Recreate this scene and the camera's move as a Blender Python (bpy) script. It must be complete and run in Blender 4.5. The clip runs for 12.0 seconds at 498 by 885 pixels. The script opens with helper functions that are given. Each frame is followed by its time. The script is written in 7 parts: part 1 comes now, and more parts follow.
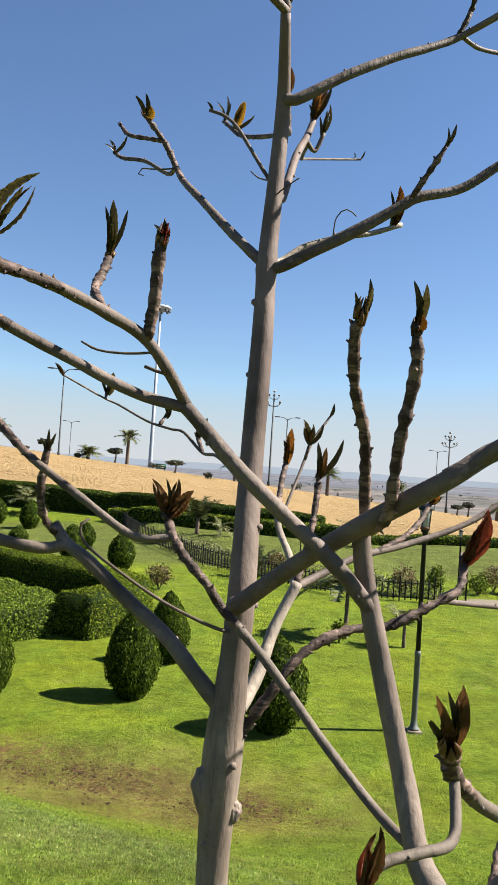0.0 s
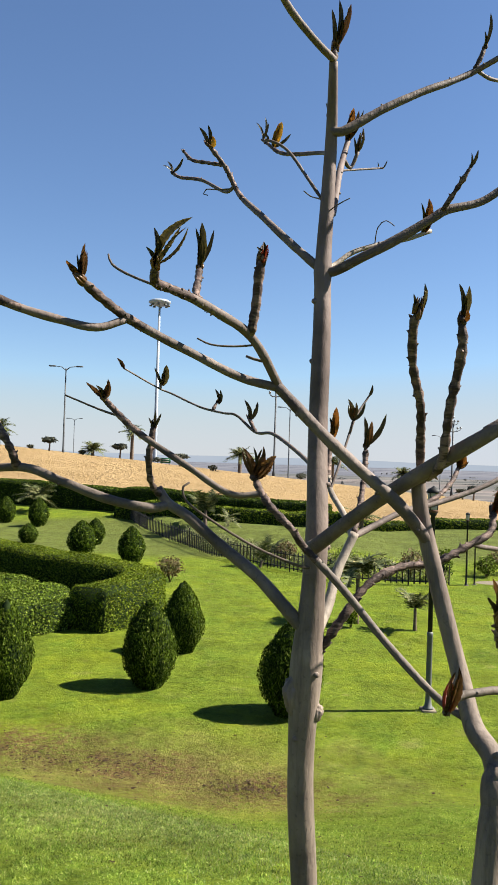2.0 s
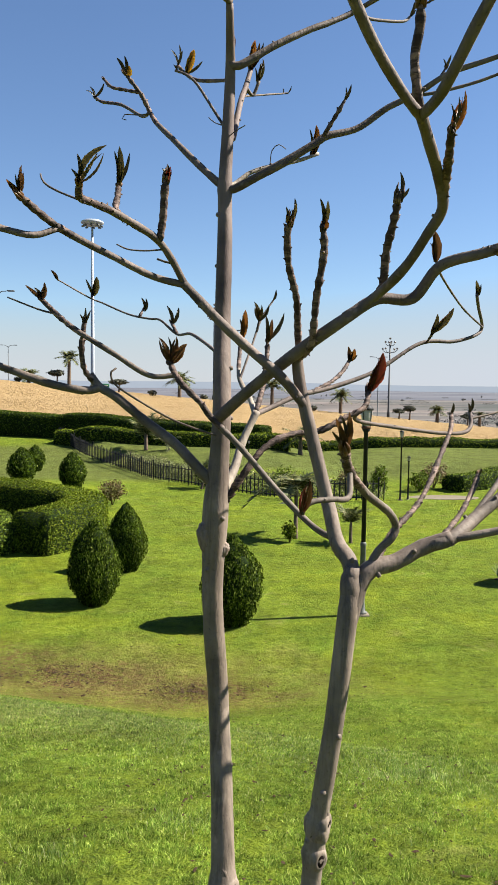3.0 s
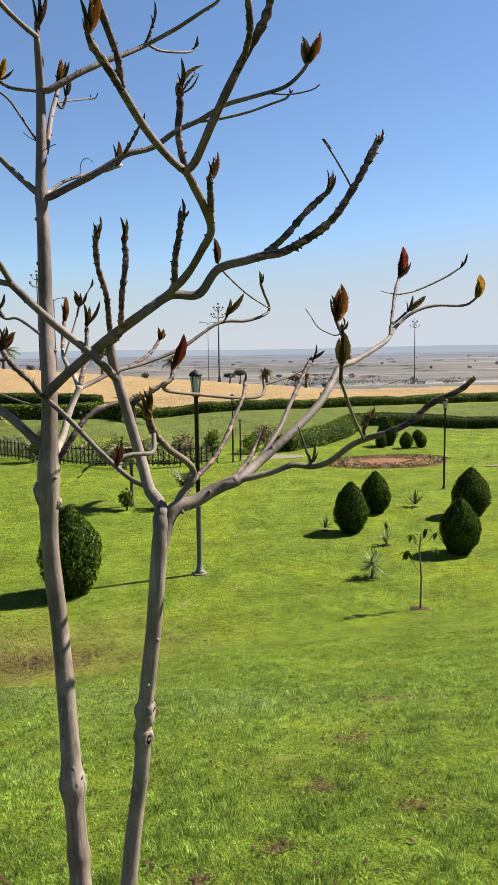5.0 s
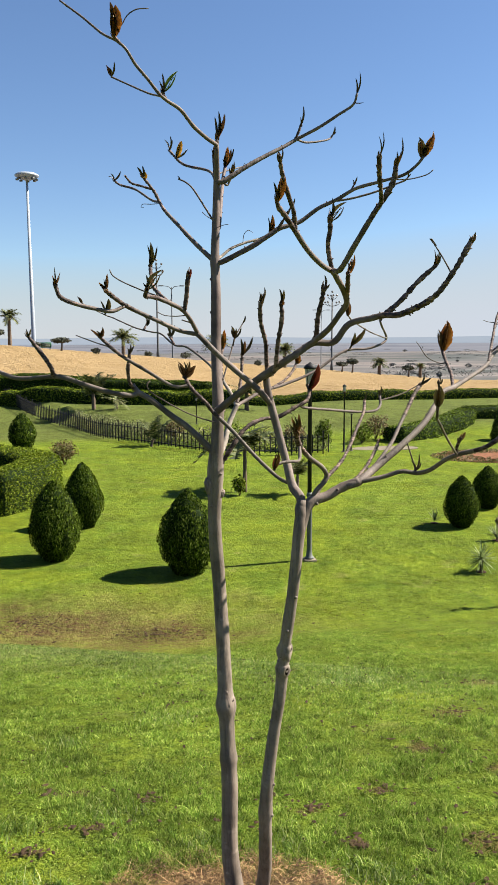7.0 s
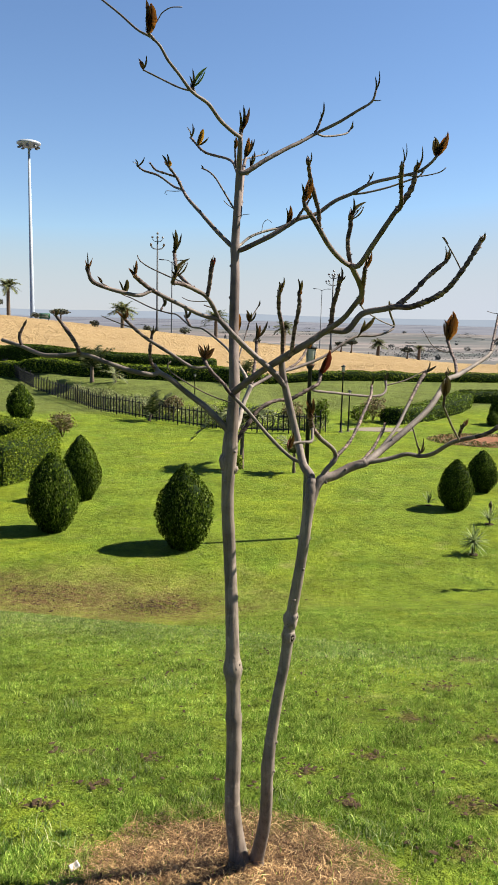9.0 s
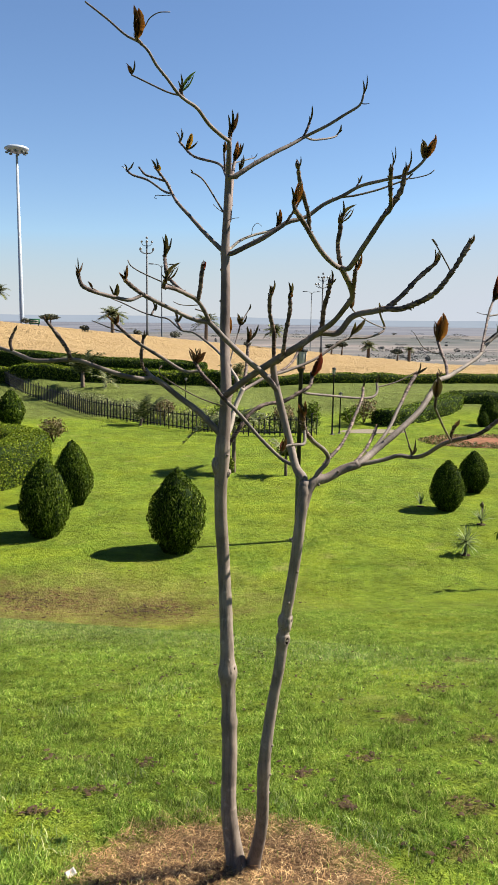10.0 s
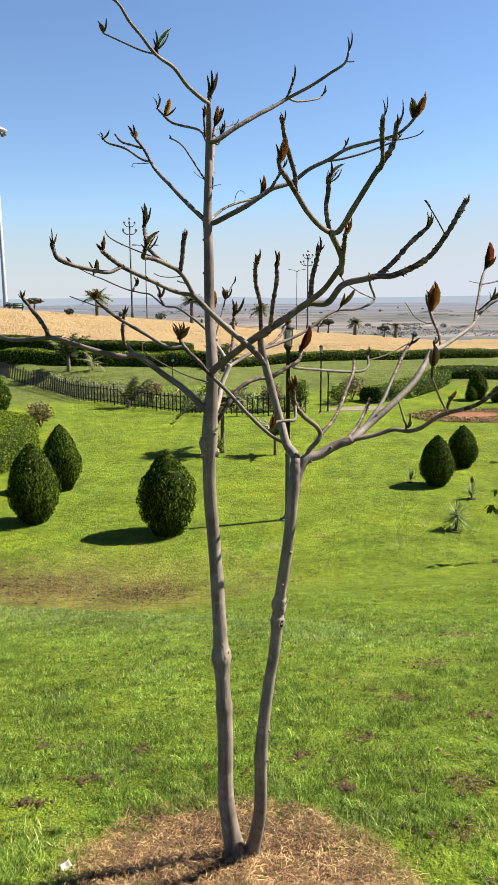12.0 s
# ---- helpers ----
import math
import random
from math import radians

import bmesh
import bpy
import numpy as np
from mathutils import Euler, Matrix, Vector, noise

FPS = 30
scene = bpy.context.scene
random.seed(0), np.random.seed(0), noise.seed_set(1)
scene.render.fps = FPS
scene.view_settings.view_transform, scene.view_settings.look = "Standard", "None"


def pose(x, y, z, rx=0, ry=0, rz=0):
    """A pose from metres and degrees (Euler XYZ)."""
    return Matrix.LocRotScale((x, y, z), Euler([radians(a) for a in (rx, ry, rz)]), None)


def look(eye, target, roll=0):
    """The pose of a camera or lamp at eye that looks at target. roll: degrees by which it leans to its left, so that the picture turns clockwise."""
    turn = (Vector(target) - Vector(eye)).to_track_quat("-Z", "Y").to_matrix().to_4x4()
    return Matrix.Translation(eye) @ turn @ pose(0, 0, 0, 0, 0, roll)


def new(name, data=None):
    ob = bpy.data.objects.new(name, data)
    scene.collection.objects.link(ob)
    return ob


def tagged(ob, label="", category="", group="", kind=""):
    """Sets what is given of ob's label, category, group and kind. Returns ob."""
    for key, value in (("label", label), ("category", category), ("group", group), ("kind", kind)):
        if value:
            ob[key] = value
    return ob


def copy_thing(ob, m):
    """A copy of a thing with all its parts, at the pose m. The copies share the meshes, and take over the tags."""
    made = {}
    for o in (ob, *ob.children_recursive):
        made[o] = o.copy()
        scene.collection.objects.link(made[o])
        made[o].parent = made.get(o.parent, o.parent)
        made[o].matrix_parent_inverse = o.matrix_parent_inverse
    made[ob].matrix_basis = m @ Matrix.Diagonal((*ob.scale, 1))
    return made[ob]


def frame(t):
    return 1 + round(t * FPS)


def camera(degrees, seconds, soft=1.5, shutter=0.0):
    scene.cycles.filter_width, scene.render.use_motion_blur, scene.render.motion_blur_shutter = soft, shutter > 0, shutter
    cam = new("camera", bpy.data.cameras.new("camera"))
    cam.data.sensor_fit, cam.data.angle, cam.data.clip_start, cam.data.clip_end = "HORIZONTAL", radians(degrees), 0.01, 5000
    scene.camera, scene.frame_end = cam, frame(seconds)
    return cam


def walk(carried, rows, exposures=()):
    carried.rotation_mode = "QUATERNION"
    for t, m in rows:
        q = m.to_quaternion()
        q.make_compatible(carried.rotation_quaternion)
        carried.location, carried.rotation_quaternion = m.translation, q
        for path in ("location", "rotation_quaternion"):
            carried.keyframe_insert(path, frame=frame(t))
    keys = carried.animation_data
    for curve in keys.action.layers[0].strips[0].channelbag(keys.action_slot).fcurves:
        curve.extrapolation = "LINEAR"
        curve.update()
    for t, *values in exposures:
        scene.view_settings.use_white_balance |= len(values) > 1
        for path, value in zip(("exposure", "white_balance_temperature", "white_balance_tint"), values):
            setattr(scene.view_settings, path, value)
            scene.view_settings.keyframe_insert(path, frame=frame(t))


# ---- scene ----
cam = camera(35.71, 12.0)
PATH = [
    (0, (-0.0520, -0.7804, 1.5560), (-0.0709, 1.2187, 1.6135), 3.70),
    (0.5, (-0.0949, -0.8225, 1.5591), (-0.1953, 1.1738, 1.6264), 3.73),
    (1, (-0.1350, -0.8654, 1.5581), (-0.2813, 1.1279, 1.6318), 3.46),
    (1.5, (-0.1609, -0.8964, 1.5429), (-0.2815, 1.0988, 1.6111), 2.87),
    (2, (-0.1372, -0.9742, 1.5237), (-0.1628, 1.0254, 1.5589), 1.79),
    (2.5, (-0.1067, -1.0842, 1.4820), (-0.0567, 0.9144, 1.4271), 1.02),
    (2.7, (-0.0910, -1.1357, 1.4739), (-0.0084, 0.8604, 1.3809), 0.77),
    (4.3, (-0.1395, -1.4342, 1.4573), (0.2147, 0.5011, 1.0978), 2.25),
    (4.5, (-0.1219, -1.4551, 1.4566), (0.2747, 0.4750, 1.1140), 1.94),
    (5, (-0.1016, -1.4964, 1.4893), (0.4473, 0.4114, 1.2462), -0.81),
    (5.5, (-0.1551, -1.6208, 1.5131), (0.4688, 0.2693, 1.3172), -2.62),
    (6, (-0.1761, -1.7395, 1.5633), (0.3162, 0.1844, 1.3256), -1.92),
    (6.5, (-0.1742, -1.8193, 1.5939), (0.1516, 0.1373, 1.3381), -1.38),
    (7, (-0.2504, -1.9339, 1.5985), (0.0202, 0.0289, 1.3259), -0.30),
    (7.5, (-0.2991, -1.9851, 1.6132), (-0.0336, -0.0267, 1.3064), 0.79),
    (9.5, (-0.3133, -2.0413, 1.6204), (-0.0321, -0.0890, 1.2898), 1.46),
    (10, (-0.3148, -2.0389, 1.6204), (-0.0128, -0.0881, 1.2988), 0.88),
    (10.5, (-0.3170, -2.0286, 1.6203), (0.0019, -0.0825, 1.2872), 0.22),
    (11, (-0.3201, -1.9825, 1.6051), (0.0105, -0.0420, 1.2511), -0.27),
    (11.5, (-0.3224, -1.9582, 1.5962), (0.0095, -0.0218, 1.2216), -0.46),
    (12, (-0.3026, -1.9638, 1.6002), (0.0266, -0.0265, 1.2284), -0.38),
]
EXPOSURES = [(0.0, 1.82), (2.5, 1.80), (4.5, 1.75), (6.0, 1.75), (7.5, 1.78), (9.5, 1.78), (10.6, 1.77), (11.4, 1.87), (12.0, 1.89)]
walk(cam, [(t, look(eye, target, roll)) for t, eye, target, roll in PATH], EXPOSURES)

# ---- light ----
SUN_TURN, SUN_HIGH = radians(84), radians(45)
world = bpy.data.worlds.new("sky")
scene.world = world
world.use_nodes = True
wn = world.node_tree
wn.nodes.clear()
sky = wn.nodes.new("ShaderNodeTexSky")
sky.sky_type, sky.sun_disc = "NISHITA", False
sky.sun_elevation, sky.sun_rotation = SUN_HIGH, SUN_TURN
sky.altitude, sky.air_density, sky.dust_density, sky.ozone_density = 0, 1.0, 0.0, 2.4
back = wn.nodes.new("ShaderNodeBackground")
back.inputs["Strength"].default_value = 0.05
out = wn.nodes.new("ShaderNodeOutputWorld")
tint = wn.nodes.new("ShaderNodeMix")
tint.data_type, tint.blend_type = "RGBA", "MULTIPLY"
tint.inputs[0].default_value = 1.0
tint.inputs[7].default_value = (0.66, 0.728, 0.832, 1)
wn.links.new(sky.outputs[0], tint.inputs[6])
# the dusty air low over the plain stays as pale as the air above it
level = wn.nodes.new("ShaderNodeRGBToBW")
wn.links.new(tint.outputs[2], level.inputs[0])
top = wn.nodes.new("ShaderNodeMath")
top.operation, top.inputs[1].default_value = "MAXIMUM", 3.7
wn.links.new(level.outputs[0], top.inputs[0])
share = wn.nodes.new("ShaderNodeMath")
share.operation, share.inputs[0].default_value = "DIVIDE", 3.7
wn.links.new(top.outputs[0], share.inputs[1])
dust = wn.nodes.new("ShaderNodeVectorMath")
dust.operation = "SCALE"
wn.links.new(tint.outputs[2], dust.inputs[0])
wn.links.new(share.outputs[0], dust.inputs["Scale"])
haze = wn.nodes.new("ShaderNodeMix")
haze.data_type, haze.clamp_factor = "RGBA", True
haze.inputs[7].default_value = (3.75, 4.08, 4.62, 1)
much = wn.nodes.new("ShaderNodeMath")
much.operation, much.use_clamp, much.inputs[1].default_value, much.inputs[2].default_value = "MULTIPLY_ADD", True, -2.6, 2.6
wn.links.new(share.outputs[0], much.inputs[0])
wn.links.new(much.outputs[0], haze.inputs[0])
wn.links.new(dust.outputs[0], haze.inputs[6])
wn.links.new(haze.outputs[2], back.inputs[0])
wn.links.new(back.outputs[0], out.inputs[0])

sun_data = bpy.data.lights.new("sun", "SUN")
sun_data.energy, sun_data.angle, sun_data.color = 5.0, radians(0.5), (1.0, 0.94, 0.83)
sun = new("sun", sun_data)
to_sun = Vector((math.sin(SUN_TURN) * math.cos(SUN_HIGH), math.cos(SUN_TURN) * math.cos(SUN_HIGH), math.sin(SUN_HIGH)))
sun.matrix_world = look(tuple(to_sun * 30), (0, 0, 0))


# ---- materials ----
class Nodes:
    """Small shorthand for building a node material."""

    def __init__(self, name, rough=0.8):
        self.mat = bpy.data.materials.new(name)
        self.mat.use_nodes = True
        self.tree = self.mat.node_tree
        self.bsdf = self.tree.nodes["Principled BSDF"]
        self.bsdf.inputs["Roughness"].default_value = rough
        self.bsdf.inputs["Specular IOR Level"].default_value = 0.5 if rough < 0.5 else 0.2 if rough < 0.88 else 0.05
        self.coord = self.tree.nodes.new("ShaderNodeTexCoord").outputs["Object"]

    def node(self, kind, **inputs):
        n = self.tree.nodes.new(kind)
        for key, value in inputs.items():
            slot = n.inputs[key.replace("_", " ")]
            if hasattr(value, "is_linked"):
                self.tree.links.new(value, slot)
            else:
                slot.default_value = value
        return n

    def scaled(self, x, y, z):
        n = self.node("ShaderNodeMapping", Vector=self.coord)
        n.inputs["Scale"].default_value = (x, y, z)
        return n.outputs[0]

    def noise(self, scale, detail=4.0, vector=None, rough=0.6, distort=0.0):
        n = self.node("ShaderNodeTexNoise", Vector=vector or self.coord, Scale=scale, Detail=detail, Roughness=rough, Distortion=distort)
        return n.outputs[0]

    def ramp(self, value, *stops):
        n = self.node("ShaderNodeValToRGB", Fac=value)
        e = n.color_ramp.elements
        while len(e) < len(stops):
            e.new(0.5)
        for slot, (at, colour) in zip(e, stops):
            slot.position = at
            slot.color = (*colour, 1) if isinstance(colour, tuple) else (colour, colour, colour, 1)
        return n.outputs[0]

    def mix(self, fac, a, b, blend="MIX"):
        n = self.tree.nodes.new("ShaderNodeMix")
        n.data_type, n.blend_type = "RGBA", blend
        for slot, value in ((0, fac), (6, a), (7, b)):
            if hasattr(value, "is_linked"):
                self.tree.links.new(value, n.inputs[slot])
            else:
                n.inputs[slot].default_value = (*value, 1) if isinstance(value, tuple) else value
        return n.outputs[2]

    def math(self, op, a, b=0.0, clamp=False):
        n = self.tree.nodes.new("ShaderNodeMath")
        n.operation, n.use_clamp = op, clamp
        for slot, value in ((0, a), (1, b)):
            if hasattr(value, "is_linked"):
                self.tree.links.new(value, n.inputs[slot])
            else:
                n.inputs[slot].default_value = value
        return n.outputs[0]

    def random(self, which="object"):
        if which == "object":
            return self.tree.nodes.new("ShaderNodeObjectInfo").outputs["Random"]
        return self.tree.nodes.new("ShaderNodeNewGeometry").outputs["Random Per Island"]

    def colour(self, value):
        if hasattr(value, "is_linked"):
            self.tree.links.new(value, self.bsdf.inputs["Base Color"])
        else:
            self.bsdf.inputs["Base Color"].default_value = (*value, 1)
        return self

    def bump(self, height, strength=0.4, distance=0.01):
        n = self.node("ShaderNodeBump", Height=height, Strength=strength, Distance=distance)
        self.tree.links.new(n.outputs[0], self.bsdf.inputs["Normal"])
        return self

    def leafy(self, value, share=0.35):
        """Adds light that passes through a thin leaf."""
        t = self.node("ShaderNodeBsdfTranslucent", Color=value)
        m = self.node("ShaderNodeMixShader", Fac=share)
        self.tree.links.new(self.bsdf.outputs[0], m.inputs[1])
        self.tree.links.new(t.outputs[0], m.inputs[2])
        self.tree.links.new(m.outputs[0], self.tree.nodes["Material Output"].inputs[0])
        return self


def bark_material(name, dark, light, scale=1.0, rings=0.0, moss=0.0, young=0.0, streak=0.0):
    n = Nodes(name, 0.68)
    coarse = n.noise(9 * scale, 5)
    fine = n.noise(70 * scale, 4, n.scaled(1, 1, 0.35))
    c = n.ramp(coarse, (0.3, dark), (0.7, light))
    spots = n.ramp(n.noise(160 * scale, 2), (0.62, 0.0), (0.7, 1.0))
    c = n.mix(n.math("MULTIPLY", spots, 0.35), c, tuple(v * 0.4 for v in dark))
    pale = n.ramp(n.noise(28 * scale, 3), (0.6, 0.0), (0.72, 1.0))
    c = n.mix(n.math("MULTIPLY", pale, 0.45), c, tuple(min(1, v * 1.5) for v in light))
    if streak:
        # long furrows that follow the upright stem
        furrow = n.ramp(n.noise(85, 5, n.scaled(1, 1, 0.07), 0.65), (0.36, 1.0), (0.52, 0.0))
        c = n.mix(n.math("MULTIPLY", furrow, streak), c, tuple(v * 0.55 for v in dark))
    if young:
        # the younger wood of the upper stem is browner
        high = n.node("ShaderNodeSeparateXYZ", Vector=n.coord).outputs[2]
        high = n.math("ADD", high, n.math("MULTIPLY", n.noise(6, 3), 0.3))
        high = n.math("MULTIPLY", n.math("SUBTRACT", high, 1.2), 1.6, True)
        c = n.mix(n.math("MULTIPLY", high, young), c, n.ramp(coarse, (0.3, (0.06, 0.041, 0.036)), (0.7, (0.165, 0.122, 0.108))))
    if moss:
        # yellow-green film that covers some lengths of the younger wood
        film = n.ramp(n.noise(5.5, 4), (0.52, 0.0), (0.66, 1.0))
        c = n.mix(n.math("MULTIPLY", film, moss), c, (0.15, 0.135, 0.055))
    if rings:
        # dark and pale leaf-scar bands across the twig
        bands = n.ramp(n.noise(95, 3, n.scaled(0.45, 0.45, 1.6), 0.6, 0.4), (0.46, 1.0), (0.56, 0.0))
        c = n.mix(n.math("MULTIPLY", bands, rings), c, tuple(v * 0.7 for v in dark))
    n.colour(c)
    h = n.math("ADD", fine, n.math("MULTIPLY", n.noise(24, 3, n.scaled(0.3, 0.3, 3.0)), (0.15 if streak else 0.6) + rings))
    n.bump(h, 0.5, 0.004)
    return n.mat


BARK = bark_material("bark", (0.094, 0.073, 0.058), (0.236, 0.188, 0.150), young=0.85, streak=0.55)
BARK_BRANCH = bark_material("branch_bark", (0.052, 0.038, 0.032), (0.158, 0.123, 0.105), 1.6)
BARK_PALE = bark_material("pale_limb_bark", (0.12, 0.098, 0.080), (0.31, 0.262, 0.212), 1.4)
BARK_MOSS = bark_material("mossy_branch_bark", (0.054, 0.042, 0.034), (0.155, 0.124, 0.102), 1.6, 0.0, 0.06)
BARK_TIP = bark_material("scaly_twig_bark", (0.028, 0.017, 0.014), (0.225, 0.155, 0.125), 3.0, 0.8)
BARK_THIN = bark_material("thin_twig_bark", (0.05, 0.037, 0.028), (0.11, 0.085, 0.065), 2.0)


def leaf_material(name, base, edge, share=0.3):
    n = Nodes(name, 0.45)
    v = n.noise(45, 4)
    c = n.ramp(v, (0.3, base), (0.7, edge))
    c = n.mix(n.math("MULTIPLY", n.random(), 0.35), c, tuple(x * 0.5 for x in base))
    n.colour(c)
    n.bump(n.noise(140, 2, n.scaled(1, 1, 0.4)), 0.3, 0.002)
    n.leafy(c, share)
    return n.mat


LEAF = {
    "dark": leaf_material("dark_bud_leaf", (0.035, 0.032, 0.016), (0.075, 0.06, 0.03), 0.12),
    "olive": leaf_material("olive_leaf", (0.075, 0.062, 0.02), (0.17, 0.128, 0.042)),
    "green": leaf_material("green_leaf", (0.06, 0.11, 0.02), (0.14, 0.2, 0.04)),
    "brown": leaf_material("brown_leaf", (0.10, 0.045, 0.015), (0.2, 0.10, 0.035)),
    "orange": leaf_material("orange_leaf", (0.20, 0.065, 0.010), (0.36, 0.16, 0.03)),
    "yellow": leaf_material("yellow_leaf", (0.40, 0.20, 0.015), (0.50, 0.30, 0.04)),
    "red": leaf_material("red_leaf", (0.17, 0.025, 0.013), (0.30, 0.075, 0.03)),
}


def blades_material(name, stops, share=0.35, rough=0.55):
    """Grass, hedge leaves and straw: one colour a blade, patches between them."""
    n = Nodes(name, rough)
    r = n.random("island")
    c = n.ramp(r, *stops)
    patch = n.ramp(n.noise(1.1, 4), (0.36, 0.78), (0.64, 1.20))
    c = n.mix(1.0, c, patch, "MULTIPLY")
    c = n.mix(1.0, c, n.ramp(n.noise(12, 5, None, 0.7), (0.38, 0.42), (0.62, 1.42)), "MULTIPLY")
    n.colour(c)
    n.leafy(c, share)
    return n.mat


GRASS_BLADE = blades_material("grass_blade", ((0.0, (0.046, 0.094, 0.012)), (0.5, (0.162, 0.258, 0.032)), (0.92, (0.35, 0.43, 0.090)), (1.0, (0.36, 0.36, 0.14))), 0.42, 0.9)
PALE_BLADE = blades_material("pale_grass_blade", ((0.0, (0.08, 0.15, 0.025)), (0.6, (0.18, 0.26, 0.06)), (1.0, (0.40, 0.40, 0.19))), 0.42)
STRAW = blades_material("straw", ((0.0, (0.05, 0.024, 0.011)), (0.45, (0.16, 0.088, 0.036)), (0.85, (0.33, 0.205, 0.090)), (1.0, (0.50, 0.36, 0.18))), 0.12, 0.7)
HEDGE_LEAF = blades_material("hedge_leaf", ((0.0, (0.013, 0.024, 0.002)), (0.55, (0.035, 0.058, 0.004)), (0.93, (0.078, 0.114, 0.010)), (1.0, (0.20, 0.23, 0.06))), 0.12, 0.9)
HEDGE_GREEN = blades_material("clipped_hedge_leaf", ((0.0, (0.030, 0.052, 0.004)), (0.6, (0.092, 0.130, 0.009)), (1.0, (0.200, 0.230, 0.024))), 0.15, 0.9)
HEDGE_LIGHT = blades_material("light_hedge_leaf", ((0.0, (0.036, 0.060, 0.006)), (0.6, (0.092, 0.136, 0.014)), (1.0, (0.18, 0.225, 0.036))), 0.2, 0.9)
PALE_PLANT = blades_material("pale_planting_leaf", ((0.0, (0.07, 0.085, 0.03)), (0.6, (0.17, 0.185, 0.075)), (1.0, (0.32, 0.31, 0.15))), 0.3, 0.75)
RED_BUSH = blades_material("reddish_bush_leaf", ((0.0, (0.06, 0.05, 0.02)), (0.6, (0.12, 0.10, 0.035)), (1.0, (0.22, 0.13, 0.07))), 0.25, 0.5)
PALM_LEAF = blades_material("palm_leaf", ((0.0, (0.04, 0.055, 0.02)), (0.6, (0.095, 0.11, 0.038)), (1.0, (0.22, 0.20, 0.08))), 0.2, 0.7)
YUCCA = blades_material("yucca_leaf", ((0.0, (0.12, 0.165, 0.055)), (0.6, (0.24, 0.29, 0.10)), (1.0, (0.40, 0.43, 0.18))), 0.4, 0.6)
SHRUB_GREY = blades_material("distant_shrub_leaf", ((0.0, (0.035, 0.04, 0.026)), (1.0, (0.09, 0.092, 0.062))), 0.1, 0.7)
FLOWER = blades_material("flowerbed_leaf", ((0.0, (0.05, 0.075, 0.015)), (0.5, (0.11, 0.11, 0.03)), (0.8, (0.22, 0.12, 0.055)), (1.0, (0.34, 0.19, 0.11))), 0.2, 0.6)


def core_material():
    n = Nodes("hedge_core_shade", 0.9)
    # the near-black colour stands in for shade deep between the leaves
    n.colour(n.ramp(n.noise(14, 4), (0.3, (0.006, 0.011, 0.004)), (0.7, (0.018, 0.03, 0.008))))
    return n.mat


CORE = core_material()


def ellipse(n, x, y, rx, ry, soft=0.35, wobble=0.5, scale=3.0):
    """A ragged-edged patch mask on the ground round (x, y)."""
    sep = n.node("ShaderNodeSeparateXYZ", Vector=n.coord)
    dx = n.math("DIVIDE", n.math("SUBTRACT", sep.outputs[0], x), rx)
    dy = n.math("DIVIDE", n.math("SUBTRACT", sep.outputs[1], y), ry)
    d = n.math("SQRT", n.math("ADD", n.math("MULTIPLY", dx, dx), n.math("MULTIPLY", dy, dy)))
    d = n.math("ADD", d, n.math("MULTIPLY", n.math("SUBTRACT", n.noise(scale, 5), 0.5), wobble * 2))
    return n.ramp(d, (max(0.0, 1 - soft), 1.0), (1.0, 0.0))


# small bare scrapes in the turf near the tree: place and half widths
BARE_SPOTS = (
    (0.97, 1.24, 0.12, 0.12), (0.63, 0.78, 0.07, 0.05), (0.33, 0.65, 0.07, 0.05), (0.84, 0.28, 0.10, 0.12), (0.70, -0.02, 0.10, 0.08),
    (1.34, 1.82, 0.14, 0.10), (0.42, 0.35, 0.06, 0.06), (1.21, 0.92, 0.09, 0.09), (-0.58, 1.01, 0.14, 0.05), (-0.46, 0.66, 0.09, 0.05),
    (-0.67, 0.51, 0.07, 0.04), (-0.26, 0.89, 0.05, 0.05), (1.9, 2.6, 0.2, 0.15),
)


